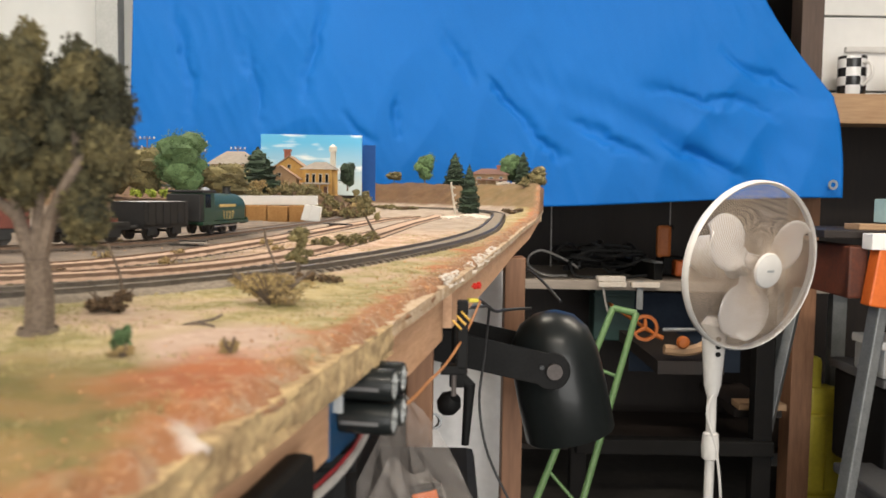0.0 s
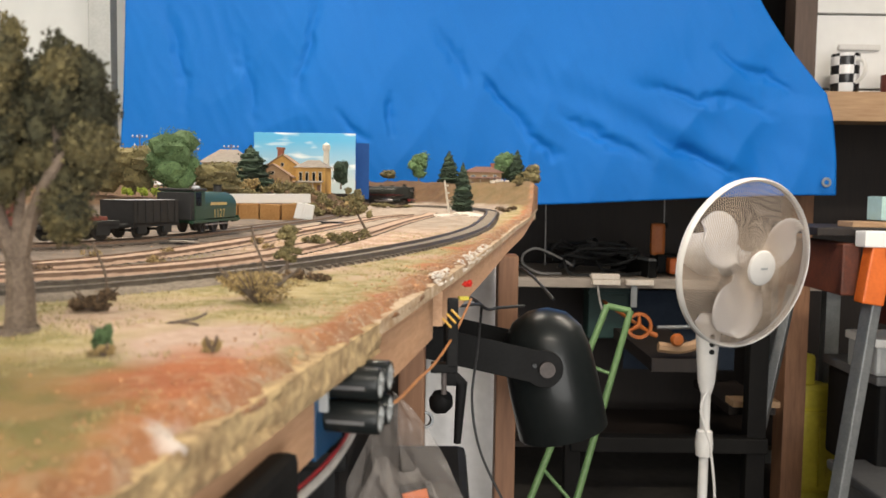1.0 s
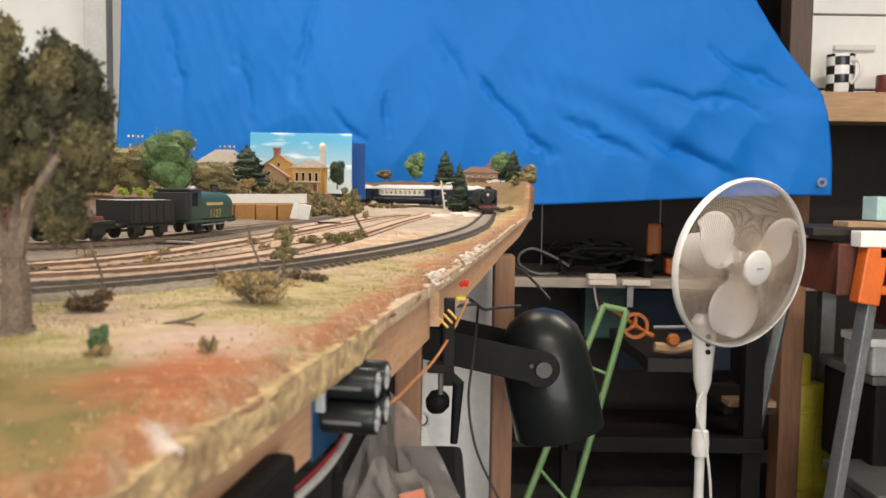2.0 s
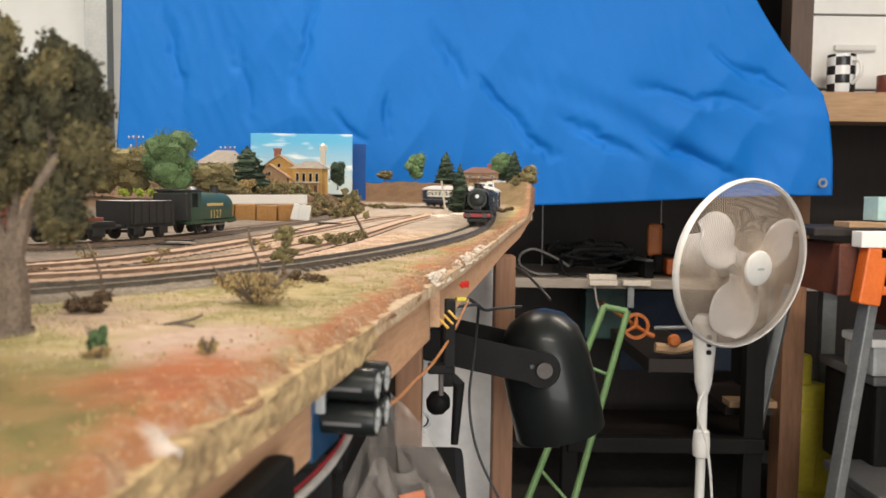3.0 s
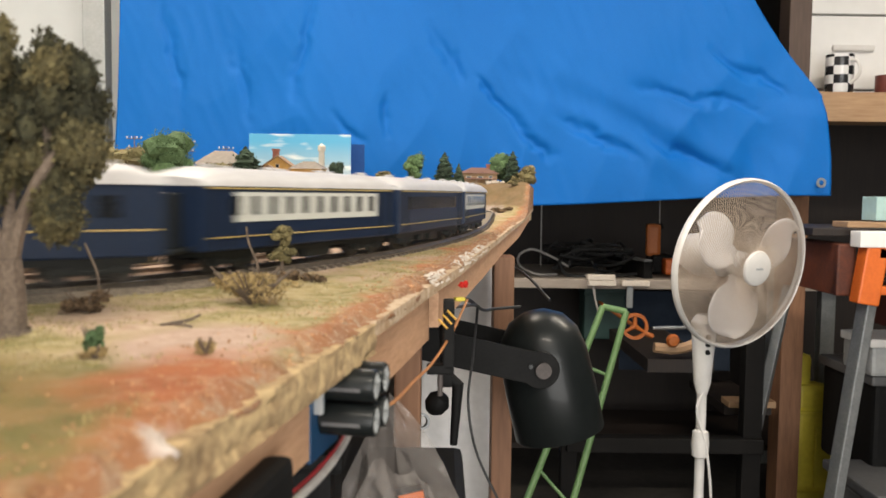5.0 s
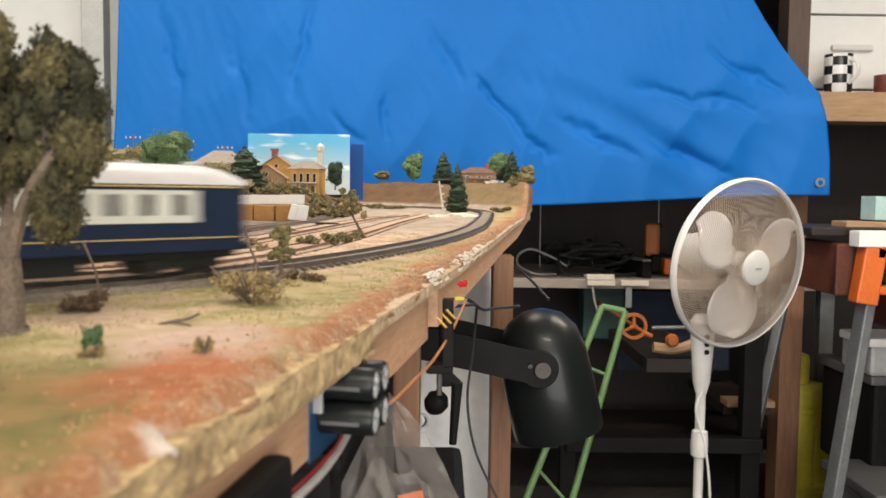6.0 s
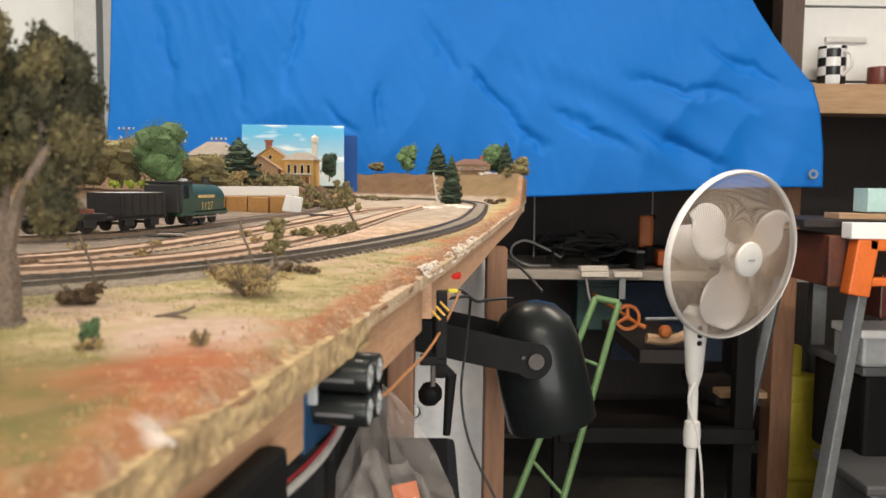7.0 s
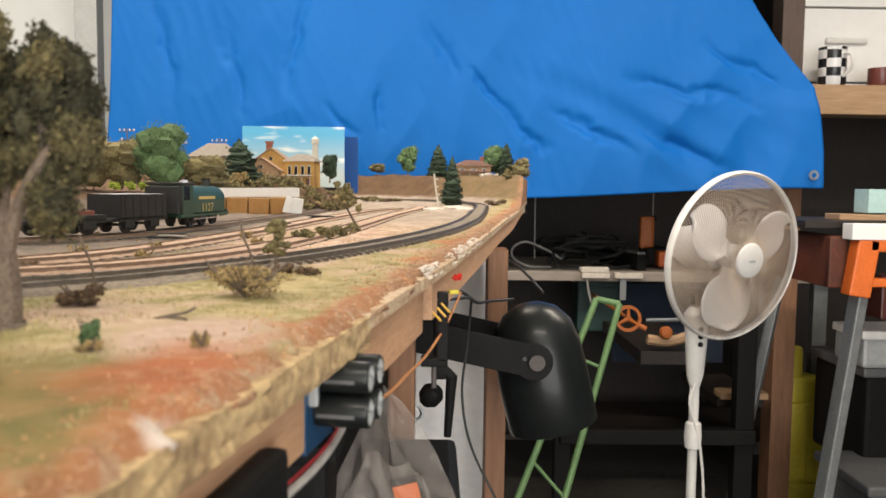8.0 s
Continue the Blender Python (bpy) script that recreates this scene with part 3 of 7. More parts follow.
# ---- racks and bench behind ----
slab("post_rack", 1.222, 2.90, -0.5, 0.075, 0.09, 1.2, "timber_up", "rough sawn timber post of the rack", "post", 0.003)
slab("post_upper", 1.215, 2.92, 0.85, 0.075, 0.09, 1.1, "brown_post", "dark brown upper post of the rack", "post", 0.003)
slab("trim_shelf", 1.95, 2.93, 0.347, 1.45, 0.14, 0.10, "timber_x", "thick sawn timber shelf", "shelf", 0.003)
slab("post_steel", -1.165, 2.86, 0.2, 0.075, 0.06, 2.6, "steel", "grey steel column beside the tarpaulin", "post", 0.004)


def fan():
    th = thing("pedestal_fan", "white pedestal fan with a mesh grille, standing still", "fan", at=(0.69, 2.16, -1.10))
    bm = B()
    lathe(bm, [(0.20, 0.0), (0.20, 0.012), (0.17, 0.03), (0.03, 0.05), (0.02, 0.08)], None, 40)
    part("base", bm, "white_plastic", th, smooth=True)
    bm = B()
    rod(bm, (0, 0, 0.05), (0, 0, 0.72), 0.0125, seg=20)
    part("pole", bm, "white_plastic", th, smooth=True)
    bm = B()
    lathe(bm, [(0.014, -0.035), (0.021, -0.03), (0.023, 0.0), (0.020, 0.035), (0.012, 0.04)], pose(0, 0, 0.485), 20)
    part("collar", bm, "white_plastic", th, smooth=True)
    bm = B()
    lathe(bm, [(0.014, 0.0), (0.022, 0.03), (0.031, 0.16), (0.034, 0.19), (0.02, 0.21)], pose(0, 0, 0.62), 24)
    part("control_column", bm, "white_plastic", th, smooth=True)
    for k in range(3):
        bm = B()
        lathe(bm, [(0.0001, 0.004), (0.006, 0.004), (0.007, 0.0)], pose(0.002, -0.030, 0.735 + k * 0.02, 90, 0, 0), 12)
        part("button", bm, "black_plastic", th)
    head = Matrix.Translation((0.068, -0.06, 0.967)) @ Matrix.Rotation(radians(26), 4, "Z") @ Matrix.Rotation(radians(97), 4, "X")
    # local z faces forward
    bm = B()
    lathe(bm, [(0.0001, -0.20), (0.045, -0.19), (0.06, -0.14), (0.05, -0.06), (0.02, -0.03)], head, 24)
    part("motor_housing", bm, "white_plastic", th, smooth=True)
    R = 0.214
    bm = B()
    lathe(bm, [(R, -0.012), (R + 0.004, -0.006), (R + 0.004, 0.006), (R, 0.012), (R - 0.006, 0.006), (R - 0.006, -0.006), (R, -0.012)], head, 64)
    part("rim", bm, "white_plastic", th, smooth=True)
    bm = B()
    lathe(bm, [(0.0001, 0.062), (0.03, 0.062), (0.042, 0.058), (0.046, 0.05), (0.046, 0.044)], head, 32)
    part("badge_disc", bm, "white_plastic", th, "plain white centre disc", True)
    bm = B()
    box(bm, 0, 0, 0.0628, 0.022, 0.005, 0.0006)
    bmesh.ops.transform(bm, matrix=head, verts=bm.verts)
    part("lettering_bar", bm, "steel", th)
    for front in (1, -1):
        bm = B()
        for k in range(150):
            a = 2 * math.pi * k / 150
            pts = []
            for i in range(7):
                q = i / 6
                r = 0.044 + (R - 0.046) * q
                z = front * (0.010 + 0.042 * math.cos(q * math.pi / 2) ** 0.8)
                sw = 0.85 * front * (1 - q)
                pts.append(head @ Vector((r * math.cos(a + sw), r * math.sin(a + sw), z)))
            tube(bm, pts, 0.00080, 3)
        part("grille_front" if front > 0 else "grille_back", bm, "grille_wire", th, "fine beige wire grille")
    bm = B()
    lathe(bm, [(0.0001, 0.030), (0.026, 0.028), (0.032, 0.018), (0.032, -0.02)], head, 28)
    part("blade_hub", bm, "fan_blade", th, smooth=True)
    for k, turn in enumerate((26, 147, 263)):
        bm = B()
        rows = []
        for i in range(15):
            r = 0.028 + 0.160 * i / 14
            petal = 1.0 - ((r - 0.118) / 0.0705) ** 2
            half = max(0.024 if r < 0.07 else 0.006, 0.068 * max(0.0, petal) ** 0.45)
            rows.append([])
            for w in np.linspace(-1, 1, 11):
                v = Vector((r, half * w, 0.016 * w + 0.008 * w * w))
                rows[-1].append(bm.verts.new(head @ Matrix.Rotation(radians(turn), 4, "Z") @ v))
        for a, b in zip(rows, rows[1:]):
            for j in range(10):
                bm.faces.new((a[j], a[j + 1], b[j + 1], b[j]))
        ob = part("blade", bm, "fan_blade", th, "translucent pale blade", True)
        ob.modifiers.new("thick", "SOLIDIFY").thickness = 0.002
    bm = B()
    tube(bm, smooth_path([(0.005, -0.012, 0.64), (-0.018, -0.02, 0.58), (0.012, -0.02, 0.47), (0.028, -0.02, 0.30), (0.02, -0.02, 0.05)]), 0.0035)
    part("power_cord", bm, "white_plastic", th, smooth=True)
    return th


M["grille_wire"] = mat("beige_wire", (0.52, 0.42, 0.33), (0.44, 0.35, 0.27), 30, 0.45)
M["fan_blade"] = mat("fan_blade", (0.80, 0.77, 0.75), (0.74, 0.71, 0.69), 8, 0.22, 0.0, coat=0.3)
fan()


M["dark_steel"] = mat("dull_dark_steel", (0.085, 0.070, 0.064), (0.06, 0.05, 0.046), 60, 0.6, 0.0, 0.1)


def spotlight():
    th = thing("spotlight_lamp", "black bell-shaped spotlight on a flat yoke bracket", "lamp", at=(0.108, 0.90, -0.143))
    tilt = pose(0.007, 0, -0.0095, 0, -13, 0)
    bm = B()
    lathe(bm, [(0.0001, 0.066), (0.014, 0.064), (0.030, 0.056), (0.042, 0.040), (0.0475, 0.016), (0.0490, -0.02), (0.0490, -0.070), (0.0480, -0.0715), (0.0465, -0.070), (0.046, -0.02), (0.040, 0.02), (0.02, 0.052), (0.0001, 0.058)], tilt, 56)
    part("shade", bm, "black_enamel", th, smooth=True)
    slope = Matrix.Rotation(radians(12), 4, "Y")
    for dy in (-0.0515, 0.0515):
        bm = B()
        box(bm, -0.072, dy, 0.0145, 0.126, 0.003, 0.034, slope, bevel=0.001)
        lathe(bm, [(0.0001, -0.0014), (0.019, -0.0014), (0.020, 0.0), (0.019, 0.0014), (0.0001, 0.0014)], pose(-0.006, dy * 1.003, 0.0, 90, 0, 0), 28)
        part("yoke_arm", bm, "black_plastic", th)
    bm = B()
    box(bm, -0.128, 0, 0.028, 0.003, 0.10, 0.040, slope, bevel=0.001)
    part("yoke_back", bm, "black_plastic", th)
    bm = B()
    rod(bm, (-0.003, -0.052, 0.0), (-0.003, -0.0575, 0.0), 0.0082, seg=24)
    part("pivot_bolt", bm, "dark_steel", th, "dull grey pivot bolt", True)
    bm = B()
    rod(bm, (-0.016, -0.052, 0.004), (-0.016, -0.056, 0.004), 0.0024, seg=10)
    part("screw", bm, "black_enamel", th)
    return th


spotlight()

# ---- scenery of the layout ----
M["bark"] = mat("tree_bark", (0.19, 0.145, 0.11), (0.095, 0.07, 0.053), 160, 0.9, 0.0006)
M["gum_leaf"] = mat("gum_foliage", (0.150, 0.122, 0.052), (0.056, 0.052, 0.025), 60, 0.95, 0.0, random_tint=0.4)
# darker copy of gum_leaf: the crown's deep shade put into the colour
M["gum_shaded"] = mat("gum_foliage_shaded", (0.066, 0.060, 0.028), (0.022, 0.024, 0.014), 60, 0.95, 0.0, random_tint=0.4)
M["green_leaf"] = mat("green_foliage", (0.125, 0.20, 0.085), (0.06, 0.105, 0.045), 60, 0.95, random_tint=0.5)
M["dark_leaf"] = mat("dark_conifer_foliage", (0.040, 0.065, 0.036), (0.020, 0.034, 0.021), 60, 0.95, random_tint=0.5)
M["olive_leaf"] = mat("olive_foliage", (0.23, 0.19, 0.085), (0.12, 0.105, 0.05), 70, 0.95, random_tint=0.5)
M["dry_leaf"] = mat("dry_straw_foliage", (0.42, 0.31, 0.14), (0.24, 0.17, 0.08), 90, 0.95, random_tint=0.5)
M["brown_leaf"] = mat("brown_dead_foliage", (0.21, 0.135, 0.075), (0.10, 0.07, 0.042), 90, 0.95, random_tint=0.5)
M["lime_leaf"] = mat("lime_foliage", (0.36, 0.42, 0.06), (0.22, 0.28, 0.04), 90, 0.95, random_tint=0.3)


def leaves(blobs, count, size, seed, flat=0.0):
    """A crown of many small three- and four-cornered leaves in uneven clumps; blobs: centre and radii."""
    rnd = random.Random(seed)
    verts, faces = [], []
    vol = [b[3] * b[4] * b[5] for b in blobs]
    for _ in range(count):
        cx, cy, cz, rx, ry, rz = rnd.choices(blobs, vol)[0]
        d = Vector((rnd.gauss(0, 1), rnd.gauss(0, 1), rnd.gauss(0, 1))).normalized()
        k = 0.72 + 0.25 * noise.noise(Vector((d.x * 2.2 + cx * 40, d.y * 2.2, d.z * 2.2 + seed))) * 1.6
        r = 1.12 * k * (0.55 + 0.45 * rnd.random() ** 0.5)
        p = Vector((cx + d.x * rx * r, cy + d.y * ry * r, cz + d.z * rz * r))
        a = Vector((rnd.gauss(0, 1), rnd.gauss(0, 1), rnd.gauss(0, 1) - flat)).normalized()
        b = a.orthogonal().normalized()
        c = a.cross(b)
        s = size * rnd.uniform(0.6, 1.5)
        n = len(verts)
        verts += [p - b * s * 0.5, p + c * s * 0.45, p + b * s * 0.6 + a * s * 0.2, p - c * s * 0.4 + a * s * 0.15]
        faces.append((n, n + 1, n + 2, n + 3))
    return verts, faces


def crown(blobs, count, size, seed, material, parent, name="crown", core=0.8):
    verts, faces = leaves(blobs, count, size, seed)
    if core:
        for cx, cy, cz, rx, ry, rz in blobs:
            bm = B()
            bmesh.ops.create_icosphere(bm, subdivisions=2, radius=1.0)
            n = len(verts)
            for v in bm.verts:
                k = core * (0.75 + 0.35 * noise.noise(v.co * 2.3 + Vector((seed + cx * 50, 0, cz * 50))))
                verts.append(Vector((cx + v.co.x * rx * k, cy + v.co.y * ry * k, cz + v.co.z * rz * k)))
            faces += [tuple(n + v.index for v in f.verts) for f in bm.faces]
            bm.free()
    me = bpy.data.meshes.new(name)
    me.from_pydata([tuple(v) for v in verts], [], faces)
    me.materials.append(M[material])
    ob = tagged(new(name, me), kind="stuff")
    ob.parent = parent
    return ob


def limbs(bm, paths):
    """Tapered limbs: each a list of points with a start and end radius."""
    for pts, r0, r1 in paths:
        q = smooth_path(pts, 5)
        for i in range(len(q) - 1):
            a, b = r0 + (r1 - r0) * i / (len(q) - 1), r0 + (r1 - r0) * (i + 1) / (len(q) - 1)
            rod(bm, q[i], q[i + 1] + (q[i + 1] - q[i]) * 0.15, a, b, 8)


def ground_at(x, y):
    return (x, y, ground_z(x, y) - 0.0006)


def gum_tree():
    th = thing("gum_tree", "model gum tree with forked bare trunk and drooping olive clumps", "tree", at=(-0.1172, 0.228, -0.0055))
    bm = B()
    limbs(bm, [([(0, 0, 0), (0.0005, 0, 0.012), (0.0, 0, 0.022)], 0.0044, 0.0034), ([(0, 0, 0.02), (-0.006, 0.002, 0.034), (-0.010, 0.002, 0.056)], 0.0024, 0.0011),
               ([(0, 0, 0.02), (0.004, 0, 0.034), (0.012, -0.002, 0.048), (0.020, 0.002, 0.058)], 0.0024, 0.0009), ([(0, 0, 0.02), (-0.001, 0.003, 0.036), (0.002, 0.004, 0.060)], 0.0020, 0.0009),
               ([(0.009, -0.001, 0.044), (0.011, 0.0, 0.056), (0.010, 0.001, 0.070)], 0.0016, 0.0008), ([(-0.006, 0.002, 0.034), (-0.018, 0.0, 0.045), (-0.028, 0, 0.06)], 0.0017, 0.0008)])
    lathe(bm, [(0.0085, -0.001), (0.0065, 0.001), (0.0052, 0.004)], None, 10)
    part("trunk", bm, "bark", th, "pale brown forked trunk", True)
    # lobes of drooping clumps: centre, radii, number of clumps, light or shaded colour
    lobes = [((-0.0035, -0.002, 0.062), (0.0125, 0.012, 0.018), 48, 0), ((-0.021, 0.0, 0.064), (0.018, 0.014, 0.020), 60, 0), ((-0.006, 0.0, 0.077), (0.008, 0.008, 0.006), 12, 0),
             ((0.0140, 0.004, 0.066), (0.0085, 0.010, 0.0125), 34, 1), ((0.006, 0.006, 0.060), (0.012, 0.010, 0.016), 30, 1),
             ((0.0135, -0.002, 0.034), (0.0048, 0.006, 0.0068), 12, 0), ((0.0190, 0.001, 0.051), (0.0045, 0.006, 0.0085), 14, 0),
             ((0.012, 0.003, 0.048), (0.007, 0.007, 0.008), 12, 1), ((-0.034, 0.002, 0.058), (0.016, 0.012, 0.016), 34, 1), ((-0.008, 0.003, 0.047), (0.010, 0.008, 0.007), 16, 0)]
    rnd = random.Random(15)
    clumps = ([], [])
    for c, rad, n, dark in lobes:
        for _ in range(n):
            d = Vector((rnd.gauss(0, 1), rnd.gauss(0, 1), rnd.gauss(0, 1))).normalized() * rnd.uniform(0.45, 1.0)
            w = rnd.uniform(0.0036, 0.0056)
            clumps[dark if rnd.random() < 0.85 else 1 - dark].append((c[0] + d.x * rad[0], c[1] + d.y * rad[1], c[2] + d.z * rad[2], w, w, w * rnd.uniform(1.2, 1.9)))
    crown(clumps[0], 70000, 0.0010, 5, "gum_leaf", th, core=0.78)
    crown(clumps[1], 50000, 0.0010, 6, "gum_shaded", th, core=0.78)
    return th


gum_tree()


def tree(name, label, x, y, height, width, material, seed, trunk=0.25, count=900, size=0.0028, shape="round", z=None, lean=0.0):
    base = ground_at(x, y) if z is None else (x, y, z)
    th = thing(name, label, "tree", at=base)
    rnd = random.Random(seed)
    bm = B()
    limbs(bm, [([(0, 0, 0), (lean * 0.4, 0, height * trunk * 0.6), (lean, 0, height * max(trunk, 0.3) * 1.5)], height * 0.030 + 0.0004, height * 0.012 + 0.0002)])
    part("trunk", bm, "bark", th, smooth=True)
    blobs = []
    if shape == "cone":
        n = 16
        for k in range(n):
            q = k / (n - 1)
            zz = height * (trunk * 0.5 + (1 - trunk * 0.5) * q * 0.97)
            w = width * 0.5 * (1.0 - q) ** 0.70 * (0.75 if q < 0.05 else 1.0) + width * 0.06
            a = k * 2.4
            blobs.append((math.cos(a) * w * 0.15 + lean, math.sin(a) * w * 0.15, zz, w * 1.22, w * 1.22, height * 0.12))
    elif shape == "twin":
        # two ragged tufts on one stem
        for c, n, wide in ((0.78, 9, 1.0), (0.42, 8, 1.0), (0.60, 2, 0.4)):
            for k in range(n):
                a = k * 2.4
                q = width * 0.5 * rnd.uniform(0.25, 0.75) * wide
                blobs.append((lean + math.cos(a) * q, math.sin(a) * q, height * (c + rnd.uniform(-0.11, 0.11)), width * 0.21, width * 0.21, height * 0.075))
    elif shape == "sparse":
        r = width * 0.5
        for k in range(13):
            a = k * 2.4
            zz = trunk + (1 - trunk) * (0.12 + 0.80 * k / 12)
            out = (0.35 if 4 < k < 7 else 0.75) * rnd.uniform(0.3, 1.0)
            blobs.append((lean * min(1.0, zz * 1.3) + math.cos(a) * r * out, math.sin(a) * r * out * 0.8, height * zz, r * rnd.uniform(0.30, 0.50), r * rnd.uniform(0.30, 0.48), height * rnd.uniform(0.07, 0.12)))
    else:
        for k in range(9):
            a, q = k * 2.4, rnd.random()
            r = width * 0.5
            blobs.append((lean + math.cos(a) * r * 0.55 * rnd.uniform(0.3, 1.0), math.sin(a) * r * 0.5 * rnd.uniform(0.3, 1.0), height * (trunk + (1 - trunk) * (0.18 + 0.62 * k / 8)), r * rnd.uniform(0.62, 0.88), r * rnd.uniform(0.55, 0.8), height * (1 - trunk) * rnd.uniform(0.24, 0.33)))
    crown(blobs, int(count * 1.3), size * 0.85, seed, material, th, core=0.95)
    return th


def bush(name, label, x, y, w, h, material, seed, count=700, size=0.0016, twigs=8, z=None):
    th = thing(name, label, "bush", "bushes on the layout", at=ground_at(x, y) if z is None else (x, y, z))
    rnd = random.Random(seed)
    bm = B()
    paths = []
    for k in range(twigs):
        a = rnd.uniform(0, 6.28)
        q = rnd.uniform(0.4, 0.95)
        paths.append(([(0, 0, 0), (math.cos(a) * w * 0.2 * q, math.sin(a) * w * 0.2 * q, h * 0.45 * q), (math.cos(a) * w * 0.48 * q, math.sin(a) * w * 0.4 * q, h * q)], 0.00045, 0.0002))
    limbs(bm, paths)
    part("twig_frame", bm, "bark", th)
    blobs = [(rnd.uniform(-0.33, 0.33) * w, rnd.uniform(-0.3, 0.3) * w, h * rnd.uniform(0.25, 0.68), w * rnd.uniform(0.14, 0.26), w * rnd.uniform(0.14, 0.24), h * rnd.uniform(0.16, 0.30)) for _ in range(9)]
    crown(blobs, count, size, seed, material, th, "foliage", core=0.6 if w > 0.015 and name != "straw_bush" else 0.0)
    return th


# foreground
bush("dry_bush", "low brown dead bush on dry grass", -0.1175, 0.277, 0.018, 0.0090, "brown_leaf", 11, 1500, 0.0010, 20)
bush("straw_bush", "loose straw-coloured bush on dry grass", -0.069, 0.302, 0.034, 0.0145, "dry_leaf", 12, 3000, 0.0008, 60)
bush("straw_bush", "loose straw-coloured bush on dry grass", -0.090, 0.350, 0.015, 0.008, "dry_leaf", 13, 1200, 0.0008, 30)
bush("green_tuft", "small dark green tuft on dry grass", -0.087, 0.208, 0.0062, 0.0078, "green_leaf", 14, 900, 0.0009, 8)
bush("dry_bush", "tiny dry tuft beside the green one", -0.0845, 0.2035, 0.006, 0.0040, "dry_leaf", 15, 500, 0.0008, 8)
bush("olive_bush", "low olive bush on dry grass", -0.070, 0.381, 0.011, 0.0062, "brown_leaf", 16, 500, 0.0012, 6)
bush("olive_bush", "low olive bush on dry grass", -0.0585, 0.376, 0.013, 0.0056, "brown_leaf", 17, 500, 0.0012, 6)
bush("dry_bush", "small dry pinkish tuft on bare soil", -0.0605, 0.212, 0.0060, 0.0055, "dry_leaf", 18, 420, 0.0007, 12)
bush("dry_bush", "dark dry bush between the rails", -0.187, 0.384, 0.011, 0.006, "brown_leaf", 19, 450, 0.0012, 6)
tree("sapling", "gnarled olive sapling beside the main line", -0.0745, 0.387, 0.0285, 0.0125, "olive_leaf", 21, 0.30, 3400, 0.0008, "twin", z=-0.005)
tree("sapling", "leaning olive sapling between the tracks", -0.079, 0.835, 0.044, 0.023, "olive_leaf", 22, 0.34, 1500, 0.0019, "sparse", z=-0.005, lean=-0.012)
for k, (x, y, w, h) in enumerate([(-0.096, 0.600, 0.018, 0.011), (-0.083, 0.625, 0.015, 0.012), (-0.074, 0.665, 0.022, 0.011), (-0.071, 0.725, 0.020, 0.010)]):
    bush("olive_bush", "low olive bush between the tracks", x, y, w, h, "olive_leaf", 30 + k, 500, 0.0018, 5)
for k, (x, y) in enumerate([(-0.150, 0.430), (-0.140, 0.62), (-0.20, 0.47), (-0.168, 0.50), (-0.12, 0.56), (-0.245, 0.60)]):
    bush("dry_bush", "thin dry weeds beside the siding", x, y, 0.012, 0.008, "dry_leaf", 40 + k, 220, 0.0011, 6)


def bent_wire(name, label, pts, r):
    bm = B()
    tube(bm, smooth_path(pts), r, 5)
    return tagged(part(name, bm, "bark", smooth=True), label, "twig")


bent_wire("bare_twig", "bare leaning twig beside the main line", [(-0.0770, 0.358, -0.005), (-0.0795, 0.357, 0.006), (-0.0825, 0.356, 0.014), (-0.0835, 0.355, 0.021)], 0.0005)
bent_wire("bare_twig", "bare leaning twig on dry grass", [(-0.1225, 0.300, -0.005), (-0.1230, 0.300, 0.005), (-0.1255, 0.300, 0.012), (-0.1275, 0.300, 0.017)], 0.0005)
bent_wire("fallen_twig", "fallen twig lying on dust", [(-0.085, 0.250, -0.004), (-0.080, 0.249, -0.0028), (-0.076, 0.251, -0.0022), (-0.0735, 0.253, -0.0010)], 0.0005)
bent_wire("fallen_twig", "fallen twig lying on dust", [(-0.081, 0.2495, -0.0032), (-0.077, 0.247, -0.0030), (-0.074, 0.246, -0.0034)], 0.0004)

# short dry grass
def grass():
    rnd = random.Random(2)
    verts, faces = [], []
    for _ in range(44000):
        y = 0.10 + 0.75 * rnd.random() ** 1.7
        u = 0.012 + 0.20 * rnd.random()
        x = edge_x(y) - u
        patch = wobble(x, y, 22, 2.0) + 0.5 * wobble(x, y, 70, 4.0)
        if patch < -0.05 - 2.0 * (u - 0.05) or track_gap(x, y) < 0.017:
            continue
        z = ground_z(x, y) - 0.0003
        h = rnd.uniform(0.0006, 0.0017)
        a = rnd.uniform(0, 6.28)
        w = 0.00022
        n = len(verts)
        lx, ly = rnd.gauss(0, 0.0008), rnd.gauss(0, 0.0008)
        verts += [(x - math.cos(a) * w, y - math.sin(a) * w, z), (x + math.cos(a) * w, y + math.sin(a) * w, z), (x + lx, y + ly, z + h)]
        faces.append((n, n + 1, n + 2))
    me = bpy.data.meshes.new("grass")
    me.from_pydata(verts, [], faces)
    me.materials.append(M["grass_blade"])
    return tagged(new("grass", me), "short dry static grass fibres", "grass", kind="stuff")


M["grass_blade"] = mat("dry_grass_fibre", (0.46, 0.38, 0.19), (0.34, 0.29, 0.12), 30, 0.9, random_tint=0.3)
grass()


